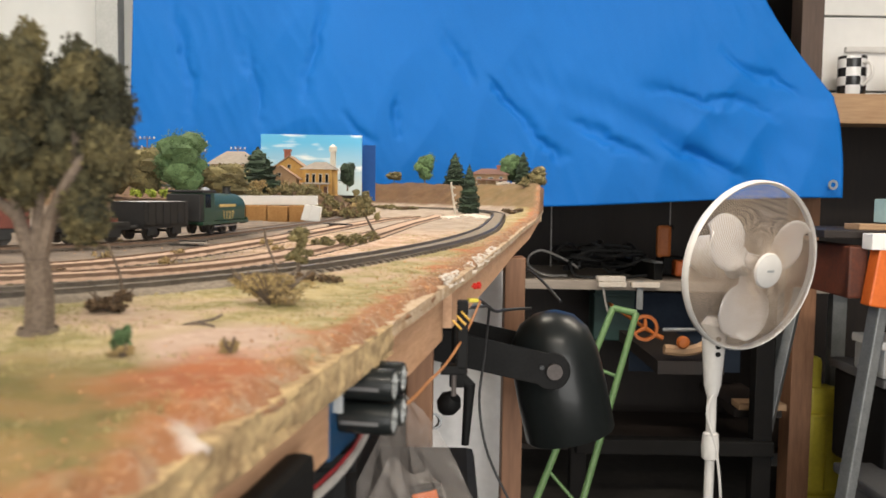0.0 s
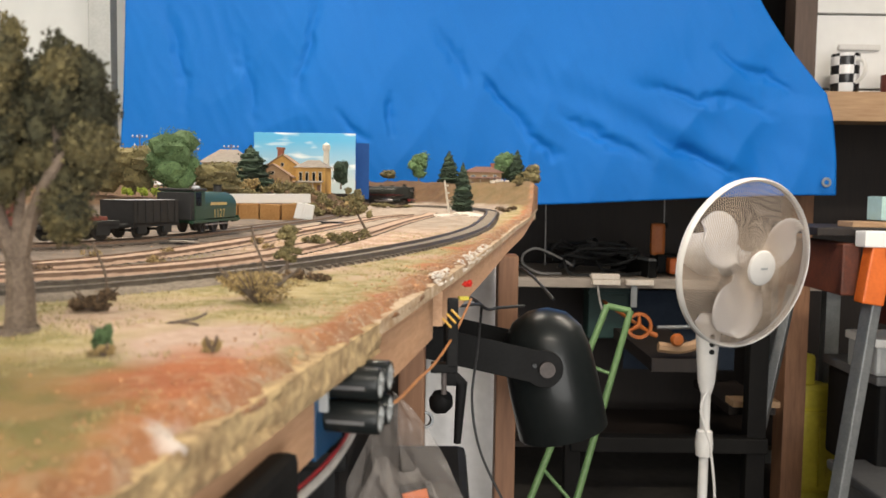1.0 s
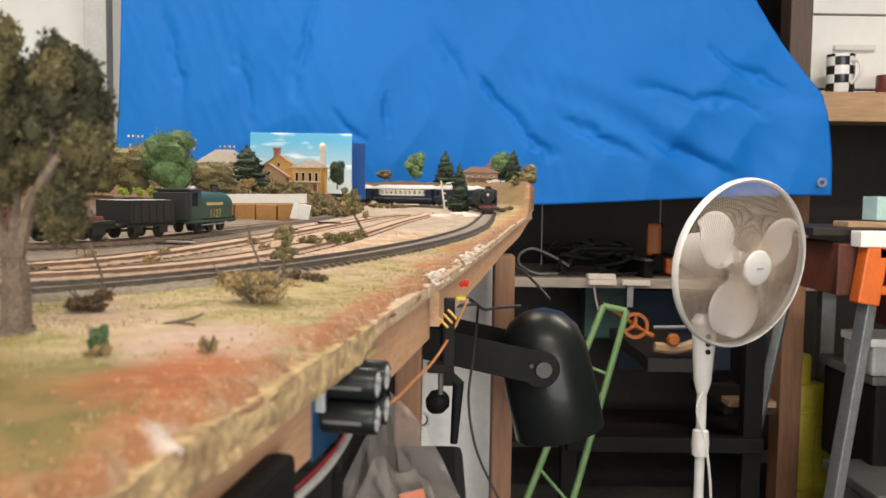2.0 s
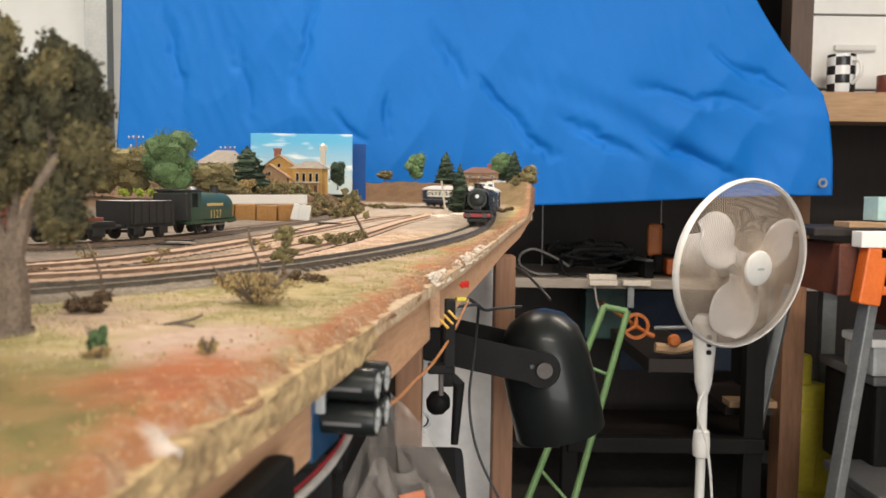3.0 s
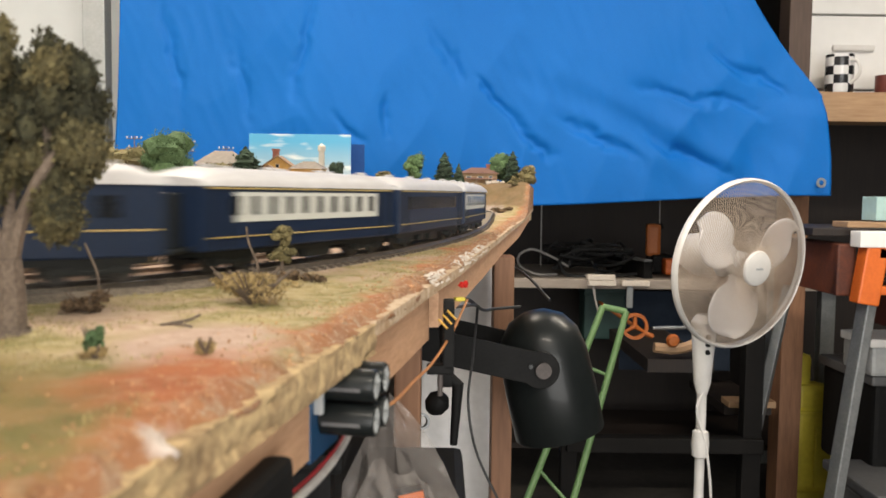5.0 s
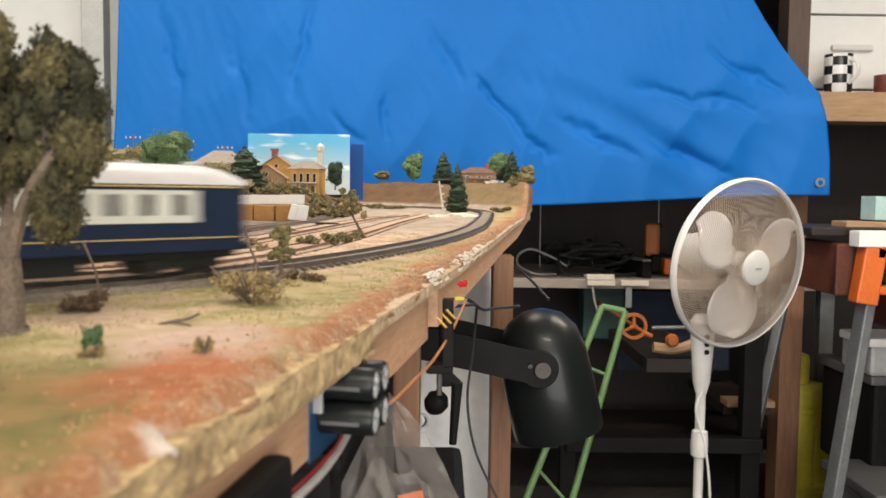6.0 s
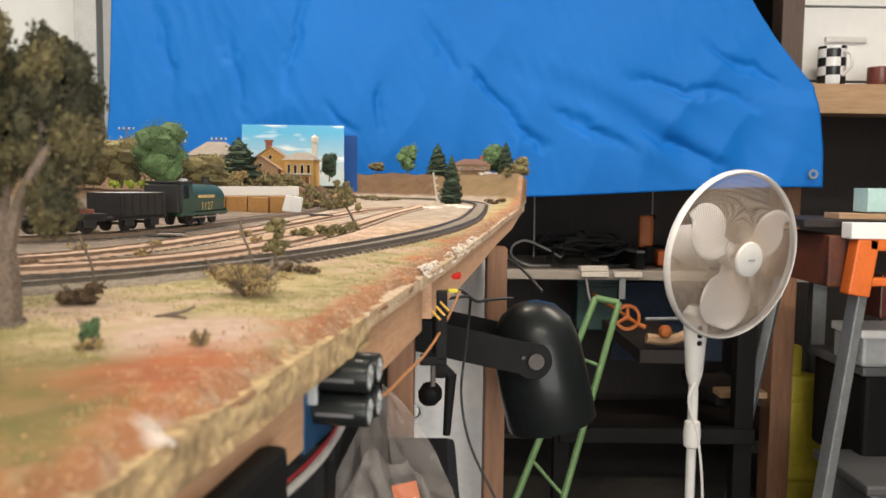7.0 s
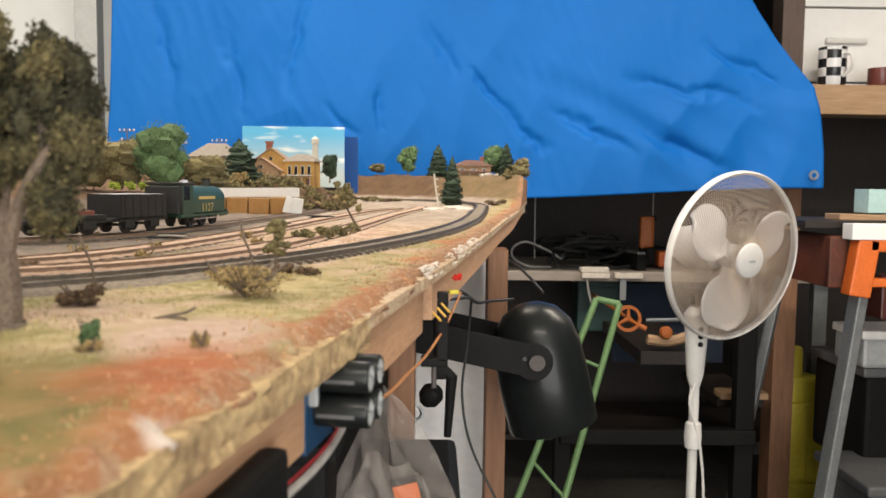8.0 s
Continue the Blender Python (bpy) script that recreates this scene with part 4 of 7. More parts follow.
def grit():
    """Loose crumbs of soil and plaster, thickest along the open edge."""
    rnd = random.Random(9)
    verts, faces = [], []
    for _ in range(3000):
        y = 0.10 + 1.3 * rnd.random() ** 1.8
        u = abs(rnd.gauss(0, 0.016)) + 0.001 if rnd.random() < 0.6 else rnd.uniform(0.01, 0.4)
        x = edge_x(y) - u
        z = ground_z(x, y) + 0.0002
        s = rnd.uniform(0.00015, 0.00048) if y < 0.35 else rnd.uniform(0.00025, 0.0007)
        n = len(verts)
        for d in ((1, 0, 0), (-1, 0, 0), (0, 1, 0), (0, -1, 0), (0, 0, 1), (0, 0, -1)):
            verts.append((x + d[0] * s * rnd.uniform(0.6, 1.3), y + d[1] * s * rnd.uniform(0.6, 1.3), z + d[2] * s * rnd.uniform(0.4, 1.0)))
        faces += [tuple(n + k for k in f) for f in ((0, 2, 4), (2, 1, 4), (1, 3, 4), (3, 0, 4), (2, 0, 5), (1, 2, 5), (3, 1, 5), (0, 3, 5))]
    me = bpy.data.meshes.new("grit")
    me.from_pydata(verts, [], faces)
    me.materials.append(M["grit"])
    return tagged(new("grit", me), "loose crumbs of orange soil and plaster", "grit", kind="stuff")


M["grit"] = mat("soil_crumbs", (0.50, 0.30, 0.16), (0.40, 0.20, 0.09), 60, 0.95, random_tint=0.5)
grit()


def plaster_smears():
    """White unpainted plaster showing along the open edge."""
    rnd = random.Random(4)
    for y0, y1, n in ((0.40, 0.45, 150), (0.49, 0.68, 330)):
        verts, faces = [], []
        for _ in range(n):
            y = rnd.uniform(y0, y1)
            x = edge_x(y) - rnd.uniform(-0.0008, 0.0042)
            z = ground_z(x, y) - 0.0002 - 0.005 * smooth01(0.003, -0.001, edge_x(y) - x)
            r = rnd.uniform(0.0005, 0.0021)
            m = len(verts)
            k = 7
            for i in range(k):
                a = 6.28319 * i / k
                q = r * rnd.uniform(0.6, 1.2)
                verts.append((x + math.cos(a) * q * 0.6, y + math.sin(a) * q, z))
            verts.append((x, y, z + 0.0004 + r * 0.35))
            faces += [(m + i, m + (i + 1) % k, m + k) for i in range(k)]
        me = bpy.data.meshes.new("plaster_lumps")
        me.from_pydata(verts, [], faces)
        for f in me.polygons:
            f.use_smooth = True
        me.materials.append(M["white_plaster"])
        tagged(new("plaster_lumps", me), "bare white plaster lumps along the edge", "plaster", kind="stuff")


M["white_plaster"] = mat("white_plaster", (0.72, 0.68, 0.62), (0.55, 0.46, 0.38), 300, 0.9, 0.0003)
plaster_smears()

# trees and house on the far hill
tree("small_tree", "small faded olive tree on the far hill", -0.155, 2.24, 0.036, 0.044, "olive_leaf", 51, 0.35, 420, 0.004)
tree("green_tree", "round green tree on the far hill", -0.073, 2.27, 0.080, 0.056, "green_leaf", 52, 0.16, 1600, 0.004)
tree("conifer", "dark pointed conifer on the far hill", 0.008, 2.24, 0.086, 0.056, "dark_leaf", 53, 0.10, 1100, 0.005, "cone")
tree("conifer", "tall dark conifer inside the curve", 0.0335, 1.655, 0.092, 0.044, "dark_leaf", 54, 0.06, 1800, 0.0035, "cone")
tree("green_tree", "green bushy tree beside the hill house", 0.158, 2.28, 0.086, 0.07, "green_leaf", 55, 0.15, 900, 0.005)
tree("conifer", "dark conifer beside the hill house", 0.190, 2.24, 0.086, 0.050, "dark_leaf", 56, 0.05, 900, 0.005, "cone")
tree("olive_tree", "olive tree at the layout's far corner", 0.222, 2.16, 0.054, 0.050, "olive_leaf", 57, 0.10, 700, 0.004)
bush("olive_bush", "olive scrub on the far bank", 0.185, 2.02, 0.045, 0.028, "olive_leaf", 58, 420, 0.004)
bush("olive_bush", "olive scrub on the far bank", 0.165, 1.92, 0.030, 0.016, "olive_leaf", 59, 300, 0.003)
bush("brown_scrub", "dark scrub beside the curve", 0.118, 1.66, 0.05, 0.016, "brown_leaf", 60, 420, 0.003)


def house(name, label, at, turn, w, d, h, roof_h, wall_mat, roof_mat, windows, chimney=None, hip=False):
    th = thing(name, label, "house", "model houses", at=at, turn=turn)
    bm = B()
    box(bm, 0, 0, h / 2, w, d, h)
    if not hip:
        for sy in (-1, 1):
            a = [bm.verts.new(v) for v in ((-w / 2, sy * d / 2, h), (w / 2, sy * d / 2, h), (0, sy * d / 2, h + roof_h * 0.96))]
            bm.faces.new(a)
    part("wall", bm, wall_mat, th)
    bm = B()
    o = 0.006
    if hip:
        ring = [bm.verts.new(v) for v in ((-w / 2 - o, -d / 2 - o, h), (w / 2 + o, -d / 2 - o, h), (w / 2 + o, d / 2 + o, h), (-w / 2 - o, d / 2 + o, h))]
        r = [bm.verts.new(v) for v in ((-w * 0.2, 0, h + roof_h), (w * 0.2, 0, h + roof_h))]
        for f in ((ring[0], ring[1], r[1], r[0]), (ring[1], ring[2], r[1]), (ring[2], ring[3], r[0], r[1]), (ring[3], ring[0], r[0])):
            bm.faces.new(f)
        bm.faces.new(ring[::-1])
    else:
        for sx in (-1, 1):
            q = [(0, h + roof_h), (sx * (w / 2 + o), h - o * roof_h / (w / 2))]
            a = [bm.verts.new((x, sy * (d / 2 + o), z + dz)) for dz in (0.0, 0.0022) for (x, z) in q for sy in (-1, 1)]
            for f in ((0, 1, 3, 2), (4, 6, 7, 5), (0, 2, 6, 4), (1, 5, 7, 3), (2, 3, 7, 6), (0, 4, 5, 1)):
                bm.faces.new([a[k] for k in f])
    part("roof", bm, roof_mat, th)
    for x, z, ww, hh in windows:
        bm = B()
        box(bm, x, -d / 2 - 0.0006, z, ww, 0.0018, hh)
        win = part("window", bm, "trim_white", th)
        bm = B()
        box(bm, x, -d / 2 - 0.0014, z, ww * 0.75, 0.0012, hh * 0.8)
        part("pane", bm, "glass_dark", win)
    bm = B()
    box(bm, w * 0.30, -d / 2 - 0.0005, h * 0.17, 0.008, 0.0020, h * 0.34)
    part("door", bm, "red_roof", th)
    bm = B()
    box(bm, 0, -d / 2 - 0.008, h * 0.46, w * 0.9, 0.016, 0.0016, Matrix.Rotation(radians(12), 4, "X"))
    awning = part("verandah_roof", bm, roof_mat, th)
    for k in range(4):
        bm = B()
        rod(bm, (w * (-0.42 + 0.28 * k), -d / 2 - 0.0145, 0.0), (w * (-0.42 + 0.28 * k), -d / 2 - 0.0145, h * 0.43), 0.0007, seg=6)
        part("verandah_post", bm, "trim_white", awning)
    if chimney:
        bm = B()
        x, y, s, z = chimney
        box(bm, x, y, z / 2, s, s, z)
        box(bm, x, y, z + 0.001, s * 1.3, s * 1.3, 0.004)
        part("chimney", bm, "brick_red", th)
    return th


M["trim_white"] = mat("pale_trim", (0.62, 0.58, 0.50), (0.52, 0.48, 0.40), 90, 0.7)
M["brick_red"] = mat("red_brick", (0.32, 0.12, 0.075), (0.24, 0.09, 0.06), 200, 0.9)
M["yellow_wall"] = mat("yellow_render", (0.66, 0.40, 0.12), (0.50, 0.29, 0.09), 45, 0.85)
M["tan_wall"] = mat("tan_render", (0.46, 0.31, 0.18), (0.34, 0.22, 0.125), 60, 0.85)
M["tan_roof"] = mat("tan_roof", (0.36, 0.24, 0.15), (0.28, 0.18, 0.12), 120, 0.9)
M["grey_roof"] = mat("grey_roof", (0.24, 0.21, 0.18), (0.18, 0.155, 0.13), 120, 0.8)
M["cream_wall"] = mat("cream_render", (0.52, 0.42, 0.28), (0.46, 0.36, 0.23), 80, 0.85)
M["red_roof"] = mat("dull_red_roof", (0.19, 0.105, 0.08), (0.15, 0.085, 0.065), 120, 0.85)

house("hill_house", "brown bungalow with a dull red roof on the hill", (0.098, 2.23, ground_z(0.098, 2.23) + 0.002), 8, 0.092, 0.05, 0.026, 0.016, "tan_wall", "red_roof", [(-0.03, 0.014, 0.014, 0.010), (0.0, 0.014, 0.014, 0.010), (0.028, 0.013, 0.010, 0.016)], (0.026, 0.0, 0.008, 0.048), True)
for k, (x, y) in enumerate([(0.120, 2.14), (0.132, 2.14), (0.142, 2.15), (0.156, 2.14)]):
    th = thing("sheep", "tiny white model sheep on the hill", "sheep", "sheep on the hill", at=ground_at(x, y), turn=20 * k)
    bm = B()
    box(bm, 0, 0, 0.0065, 0.012, 0.007, 0.007, bevel=0.0015)
    part("body", bm, "white_plaster", th)
    bm = B()
    box(bm, 0.0065, 0, 0.009, 0.004, 0.003, 0.003, bevel=0.0006)
    part("head", bm, "white_plaster", th)
    for dx in (-0.004, 0.004):
        for dy in (-0.002, 0.002):
            bm = B()
            rod(bm, (dx, dy, 0.0), (dx, dy, 0.005), 0.0006, seg=6)
            part("leg", bm, "white_plaster", th)

ZP = 0.030
house("yellow_house", "yellow gabled model house with brick chimney", (-0.335, 1.74, ZP), 0, 0.074, 0.05, 0.052, 0.026, "yellow_wall", "tan_roof", [(-0.014, 0.036, 0.009, 0.012), (0.012, 0.036, 0.009, 0.012), (0, 0.058, 0.007, 0.008)], (-0.012, 0.02, 0.012, 0.092))
house("tan_house", "tan model cottage with brown gable roof", (-0.340, 1.66, ZP), 4, 0.066, 0.05, 0.034, 0.022, "tan_wall", "tan_roof", [(-0.016, 0.020, 0.009, 0.012), (0.014, 0.020, 0.009, 0.012), (0, 0.040, 0.006, 0.006)])
house("yellow_house", "yellow two-storey model house with tall windows", (-0.270, 1.71, ZP), -6, 0.060, 0.05, 0.052, 0.016, "yellow_wall", "grey_roof", [(-0.020, 0.034, 0.007, 0.020), (-0.007, 0.034, 0.007, 0.020), (0.007, 0.034, 0.007, 0.020), (0.020, 0.034, 0.007, 0.020)], None, True)
house("grey_house", "cream model house with a grey hipped roof", (-0.415, 1.60, ZP), 0, 0.085, 0.06, 0.056, 0.026, "cream_wall", "grey_roof", [(-0.026, 0.040, 0.010, 0.014), (0.0, 0.040, 0.010, 0.014), (0.026, 0.040, 0.010, 0.014)], None, True)
bm = B()
box(bm, 0, 0, 0.045, 0.013, 0.014, 0.09, taper=0.8, bevel=0.001)
lathe(bm, [(0.008, 0.09), (0.008, 0.100), (0.0001, 0.106)], None, 12)
th = thing("white_tower", "slim white model tower with a dark cap", "tower", at=(-0.248, 1.735, ZP))
part("shaft", bm, "trim_white", th)


def sky_board():
    m = bpy.data.materials.new("printed_sky")
    m.use_nodes = True
    n, l = m.node_tree.nodes, m.node_tree.links
    p = n["Principled BSDF"]
    p.inputs["Roughness"].default_value = 0.4
    tc = n.new("ShaderNodeTexCoord")
    mp = n.new("ShaderNodeMapping")
    mp.inputs["Scale"].default_value = (9, 9, 42)
    l.new(tc.outputs["Object"], mp.inputs["Vector"])
    q = n.new("ShaderNodeTexNoise")
    q.inputs["Scale"].default_value = 1.0
    l.new(mp.outputs[0], q.inputs["Vector"])
    r = n.new("ShaderNodeMapRange")
    r.inputs["From Min"].default_value, r.inputs["From Max"].default_value = 0.55, 0.66
    l.new(q.outputs[0], r.inputs["Value"])
    sp = n.new("ShaderNodeSeparateXYZ")
    l.new(tc.outputs["Object"], sp.inputs[0])
    g = n.new("ShaderNodeMapRange")
    g.inputs["From Min"].default_value, g.inputs["From Max"].default_value = 0.03, 0.12
    l.new(sp.outputs[2], g.inputs["Value"])
    a = n.new("ShaderNodeMix")
    a.data_type = "RGBA"
    a.inputs["A"].default_value, a.inputs["B"].default_value = (0.50, 0.60, 0.62, 1), (0.10, 0.42, 0.68, 1)
    l.new(g.outputs[0], a.inputs["Factor"])
    b = n.new("ShaderNodeMix")
    b.data_type = "RGBA"
    b.inputs["B"].default_value = (0.8, 0.84, 0.84, 1)
    l.new(r.outputs[0], b.inputs["Factor"])
    l.new(a.outputs["Result"], b.inputs["A"])
    l.new(b.outputs["Result"], p.inputs["Base Color"])
    M["sky_print"] = m
    # tarpaulin blue with the board's shadow put into the colour
    M["shadow_blue"] = mat("shaded_tarp_blue", (0.004, 0.055, 0.235), (0.004, 0.065, 0.265), 20, 0.8)
    th = thing("backdrop_board", "small printed sky board standing behind the houses", "board", at=(-0.3235, 1.92, 0.030))
    bm = B()
    box(bm, 0, 0, 0.0685, 0.232, 0.005, 0.137, bevel=0.001)
    part("panel", bm, "sky_print", th)
    # added strip that draws the board's shadow on the tarpaulin
    bm = B()
    box(bm, 0.131, 0.012, 0.052, 0.030, 0.004, 0.128)
    part("shadow_strip", bm, "shadow_blue", th, "dark blue strip standing for the board's shadow on the tarpaulin")
    bm = B()
    box(bm, 0, 0.02, -0.02, 0.2, 0.03, 0.04)
    part("foot", bm, "dark_wood", th)


sky_board()
tree("conifer", "dark broad conifer before the houses", -0.338, 1.45, 0.074, 0.078, "dark_leaf", 61, 0.06, 1700, 0.0035, "cone", z=0.036)
tree("green_tree", "dark green tree beside the yellow house", -0.212, 1.69, 0.056, 0.036, "dark_leaf", 62, 0.2, 800, 0.0035, z=0.040)
tree("green_tree", "bushy bright green tree behind the yard", -0.392, 1.20, 0.092, 0.080, "green_leaf", 63, 0.10, 6500, 0.0024, z=0.026)
tree("olive_tree", "olive tree behind the yard", -0.455, 1.22, 0.072, 0.075, "olive_leaf", 65, 0.08, 1800, 0.0033, z=0.026)
tree("olive_tree", "olive tree behind the yard", -0.52, 1.25, 0.078, 0.08, "olive_leaf", 66, 0.08, 1500, 0.0036, z=0.026)
tree("olive_tree", "olive tree behind the yard", -0.335, 1.22, 0.048, 0.080, "olive_leaf", 67, 0.05, 1800, 0.0033, z=0.026)
tree("olive_tree", "olive tree behind the yard", -0.585, 1.3, 0.085, 0.08, "olive_leaf", 68, 0.08, 1300, 0.0036, z=0.026)
rnd_s = random.Random(77)
for k in range(46):
    x, y = rnd_s.uniform(-0.44, -0.15), rnd_s.uniform(1.24, 1.62)
    if abs(x + 0.338) < 0.03 and y > 1.4:
        continue
    mm = rnd_s.choice(["olive_leaf", "brown_leaf", "dry_leaf", "olive_leaf"])
    bush("scrub_bush", "dry scrub on the bank behind the yard", x, y, rnd_s.uniform(0.026, 0.045), rnd_s.uniform(0.014, 0.026), mm, 100 + k, 300, 0.0028, 4)
for k in range(9):
    bush("scrub_bush", "brown scrub before the far bank", -0.22 + 0.016 * k + rnd_s.uniform(-0.01, 0.01), 1.80 + 0.012 * (k % 3), 0.035, 0.018 - 0.0010 * k, rnd_s.choice(["brown_leaf", "olive_leaf"]), 140 + k, 260, 0.003, 3)
for k in range(16):
    bush("scrub_bush", "tall dry scrub before the houses", -0.40 + 0.0135 * k + rnd_s.uniform(-0.006, 0.006), rnd_s.uniform(1.50, 1.62), rnd_s.uniform(0.024, 0.036), rnd_s.uniform(0.020, 0.034), rnd_s.choice(["dry_leaf", "brown_leaf", "olive_leaf"]), 170 + k, 320, 0.0028, 8)
bush("pale_bush", "pale straw bush before the conifer", -0.318, 1.36, 0.034, 0.032, "dry_leaf", 150, 600, 0.0028, 8, z=0.030)
for k, x in enumerate((-0.392, -0.374, -0.36)):
    bush("lime_plant", "small bright lime plant behind the wagons", x, 1.03, 0.014, 0.014, "lime_leaf", 160 + k, 240, 0.0025, 4, z=0.026)

# power poles with pale insulators
for x, y, h in ((-0.694, 1.90, 0.158), (-0.580, 1.92, 0.152), (-0.50, 1.95, 0.140)):
    th = thing("power_pole", "thin model power pole with pale insulators", "pole", "power poles", at=(x, y, 0.0))
    bm = B()
    rod(bm, (0, 0, 0), (0, 0, h), 0.0013, seg=8)
    part("pole", bm, "bark", th)
    for z in (h - 0.004, h - 0.024):
        bm = B()
        box(bm, 0, 0, z - 0.003, 0.036, 0.0015, 0.0015)
        part("crossarm", bm, "bark", th)
        for dx in (-0.016, -0.006, 0.006, 0.016) if z > h - 0.01 else (-0.012, 0.012):
            bm = B()
            lathe(bm, [(0.0014, -0.0022), (0.0018, 0.0), (0.0012, 0.0022), (0.0001, 0.0024)], pose(dx, 0, z), 8)
            part("insulator", bm, "trim_white", th, "white insulator")

# retaining wall with crates
M["brown_card"] = mat("brown_card", (0.42, 0.22, 0.075), (0.32, 0.16, 0.05), 60, 0.85, 0.0006)
th = thing("loading_bank", "white-topped retaining wall faced with brown blocks", "wall", at=(-0.2505, 1.135, -0.010))
bm = B()
box(bm, 0, 0.006, 0.0345, 0.130, 0.008, 0.0125, Matrix.Rotation(radians(-0.8), 4, "Y"), bevel=0.0006)
part("white_coping", bm, "clean_white", th, "white coping")
for k in range(4):
    bm = B()
    box(bm, -0.045 + 0.029 * k, -0.002 + 0.001 * (k % 2), 0.014, 0.0275, 0.014, 0.028 - 0.001 * (k % 3), Matrix.Rotation(radians((-1) ** k * 1.0), 4, "Y"), bevel=0.002)
    part("block", bm, "brown_card", th)
for x, y, z, s in ((-0.192, 1.10, 0.012, 0.013), (-0.180, 1.09, 0.011, 0.015)):
    bm = B()
    box(bm, 0, 0, 0, s, 0.008, 0.021, Matrix.Rotation(radians(12), 4, "Y"), bevel=0.001, taper=0.85)
    ob = tagged(part("white_slab", bm, "clean_white"), "leaning white slab at the end of the loading bank", "slab", "white slabs")
    ob.location = (x, y, z - 0.003)

# scrap rails and sheets lying in the yard
rnd_y = random.Random(21)
for x, y, n in ((-0.190, 0.60, 5), (-0.150, 0.80, 4), (-0.135, 0.98, 5)):
    th = thing("scrap_heap", "low heap of dark scrap strips lying in the yard", "scrap", "scrap heaps", at=(x, y, ground_z(x, y)), turn=rnd_y.uniform(-40, 40))
    for k in range(n):
        bm = B()
        box(bm, rnd_y.uniform(-0.006, 0.006), rnd_y.uniform(-0.006, 0.006), 0.0006 + 0.0009 * k, rnd_y.uniform(0.016, 0.030), rnd_y.uniform(0.003, 0.006), 0.0010, Matrix.Rotation(rnd_y.uniform(-0.5, 0.5), 4, "Z"), 0.0002)
        part("strip", bm, rnd_y.choice(["wheel", "wagon_black", "bench_top"]), th)

# signal post and pale rocks inside the curve
th = thing("white_post", "leaning white lattice post inside the curve", "post", at=(0.004, 1.56, -0.003))
bm = B()
rod(bm, (0.002, 0, 0), (-0.007, 0, 0.062), 0.0018, 0.0016, 8)
part("shaft", bm, "trim_white", th)
for k in range(4):
    bm = B()
    box(bm, 0.0035 - 0.0019 * k, 0, 0.010 + 0.014 * k, 0.006, 0.003, 0.003, bevel=0.0006)
    part("bracket", bm, "trim_white", th)
rnd_r = random.Random(5)
for k in range(12):
    bm = B()
    bmesh.ops.create_icosphere(bm, subdivisions=2, radius=1.0)
    s = rnd_r.uniform(0.004, 0.010)
    for v in bm.verts:
        v.co = Vector((v.co.x * s * 1.5, v.co.y * s, v.co.z * s * 0.45)) * (1 + 0.35 * noise.noise(v.co * 1.8 + Vector((k, 0, 0))))
    ob = tagged(part("pale_rock", bm, "white_plaster"), "pale chalky rock inside the curve", "rock", "pale rocks")
    x, y = 0.005 + rnd_r.uniform(-0.02, 0.055), 1.45 + rnd_r.uniform(-0.07, 0.07)
    ob.location = (x, y, ground_z(x, y) + 0.0005)

# ---- parked goods train in the yard ----
M["rust_wagon"] = mat("oxide_red_wagon", (0.20, 0.055, 0.035), (0.14, 0.04, 0.028), 120, 0.7)
SC_S = np.r_[0, np.cumsum(np.linalg.norm(np.diff(SIDING_C, axis=0), axis=1))]


def on_yard(s, half):
    a, b = (Vector((np.interp(v, SC_S, SIDING_C[:, 0]), np.interp(v, SC_S, SIDING_C[:, 1]), 0)) for v in (s + half, s - half))
    d = (a - b).normalized()
    m = Matrix((d, Vector((-d.y, d.x, 0)), Vector((0, 0, 1)))).transposed().to_4x4()
    m.translation = (a + b) / 2
    return m


YARD0 = float(np.interp(0.783, SIDING_C[SIDING_C[:, 0] > -0.5][:, 1], SC_S[SIDING_C[:, 0] > -0.5]))


def lettering(text, size, parent, x, y, z, material, face):
    """Raised letters on the side of a vehicle."""
    cu = bpy.data.curves.new("lettering", "FONT")
    cu.body, cu.size, cu.extrude, cu.align_x, cu.space_character = text, size, 0.0001, "CENTER", 1.35
    tmp = new("lettering_curve", cu)
    me = bpy.data.meshes.new_from_object(tmp.evaluated_get(bpy.context.evaluated_depsgraph_get()))
    bpy.data.objects.remove(tmp)
    me.transform(pose(x, y, z, 90, 0, 0 if face < 0 else 180))
    me.materials.clear()
    me.materials.append(M[material])
    ob = new("lettering", me)
    ob.parent = parent
    return ob


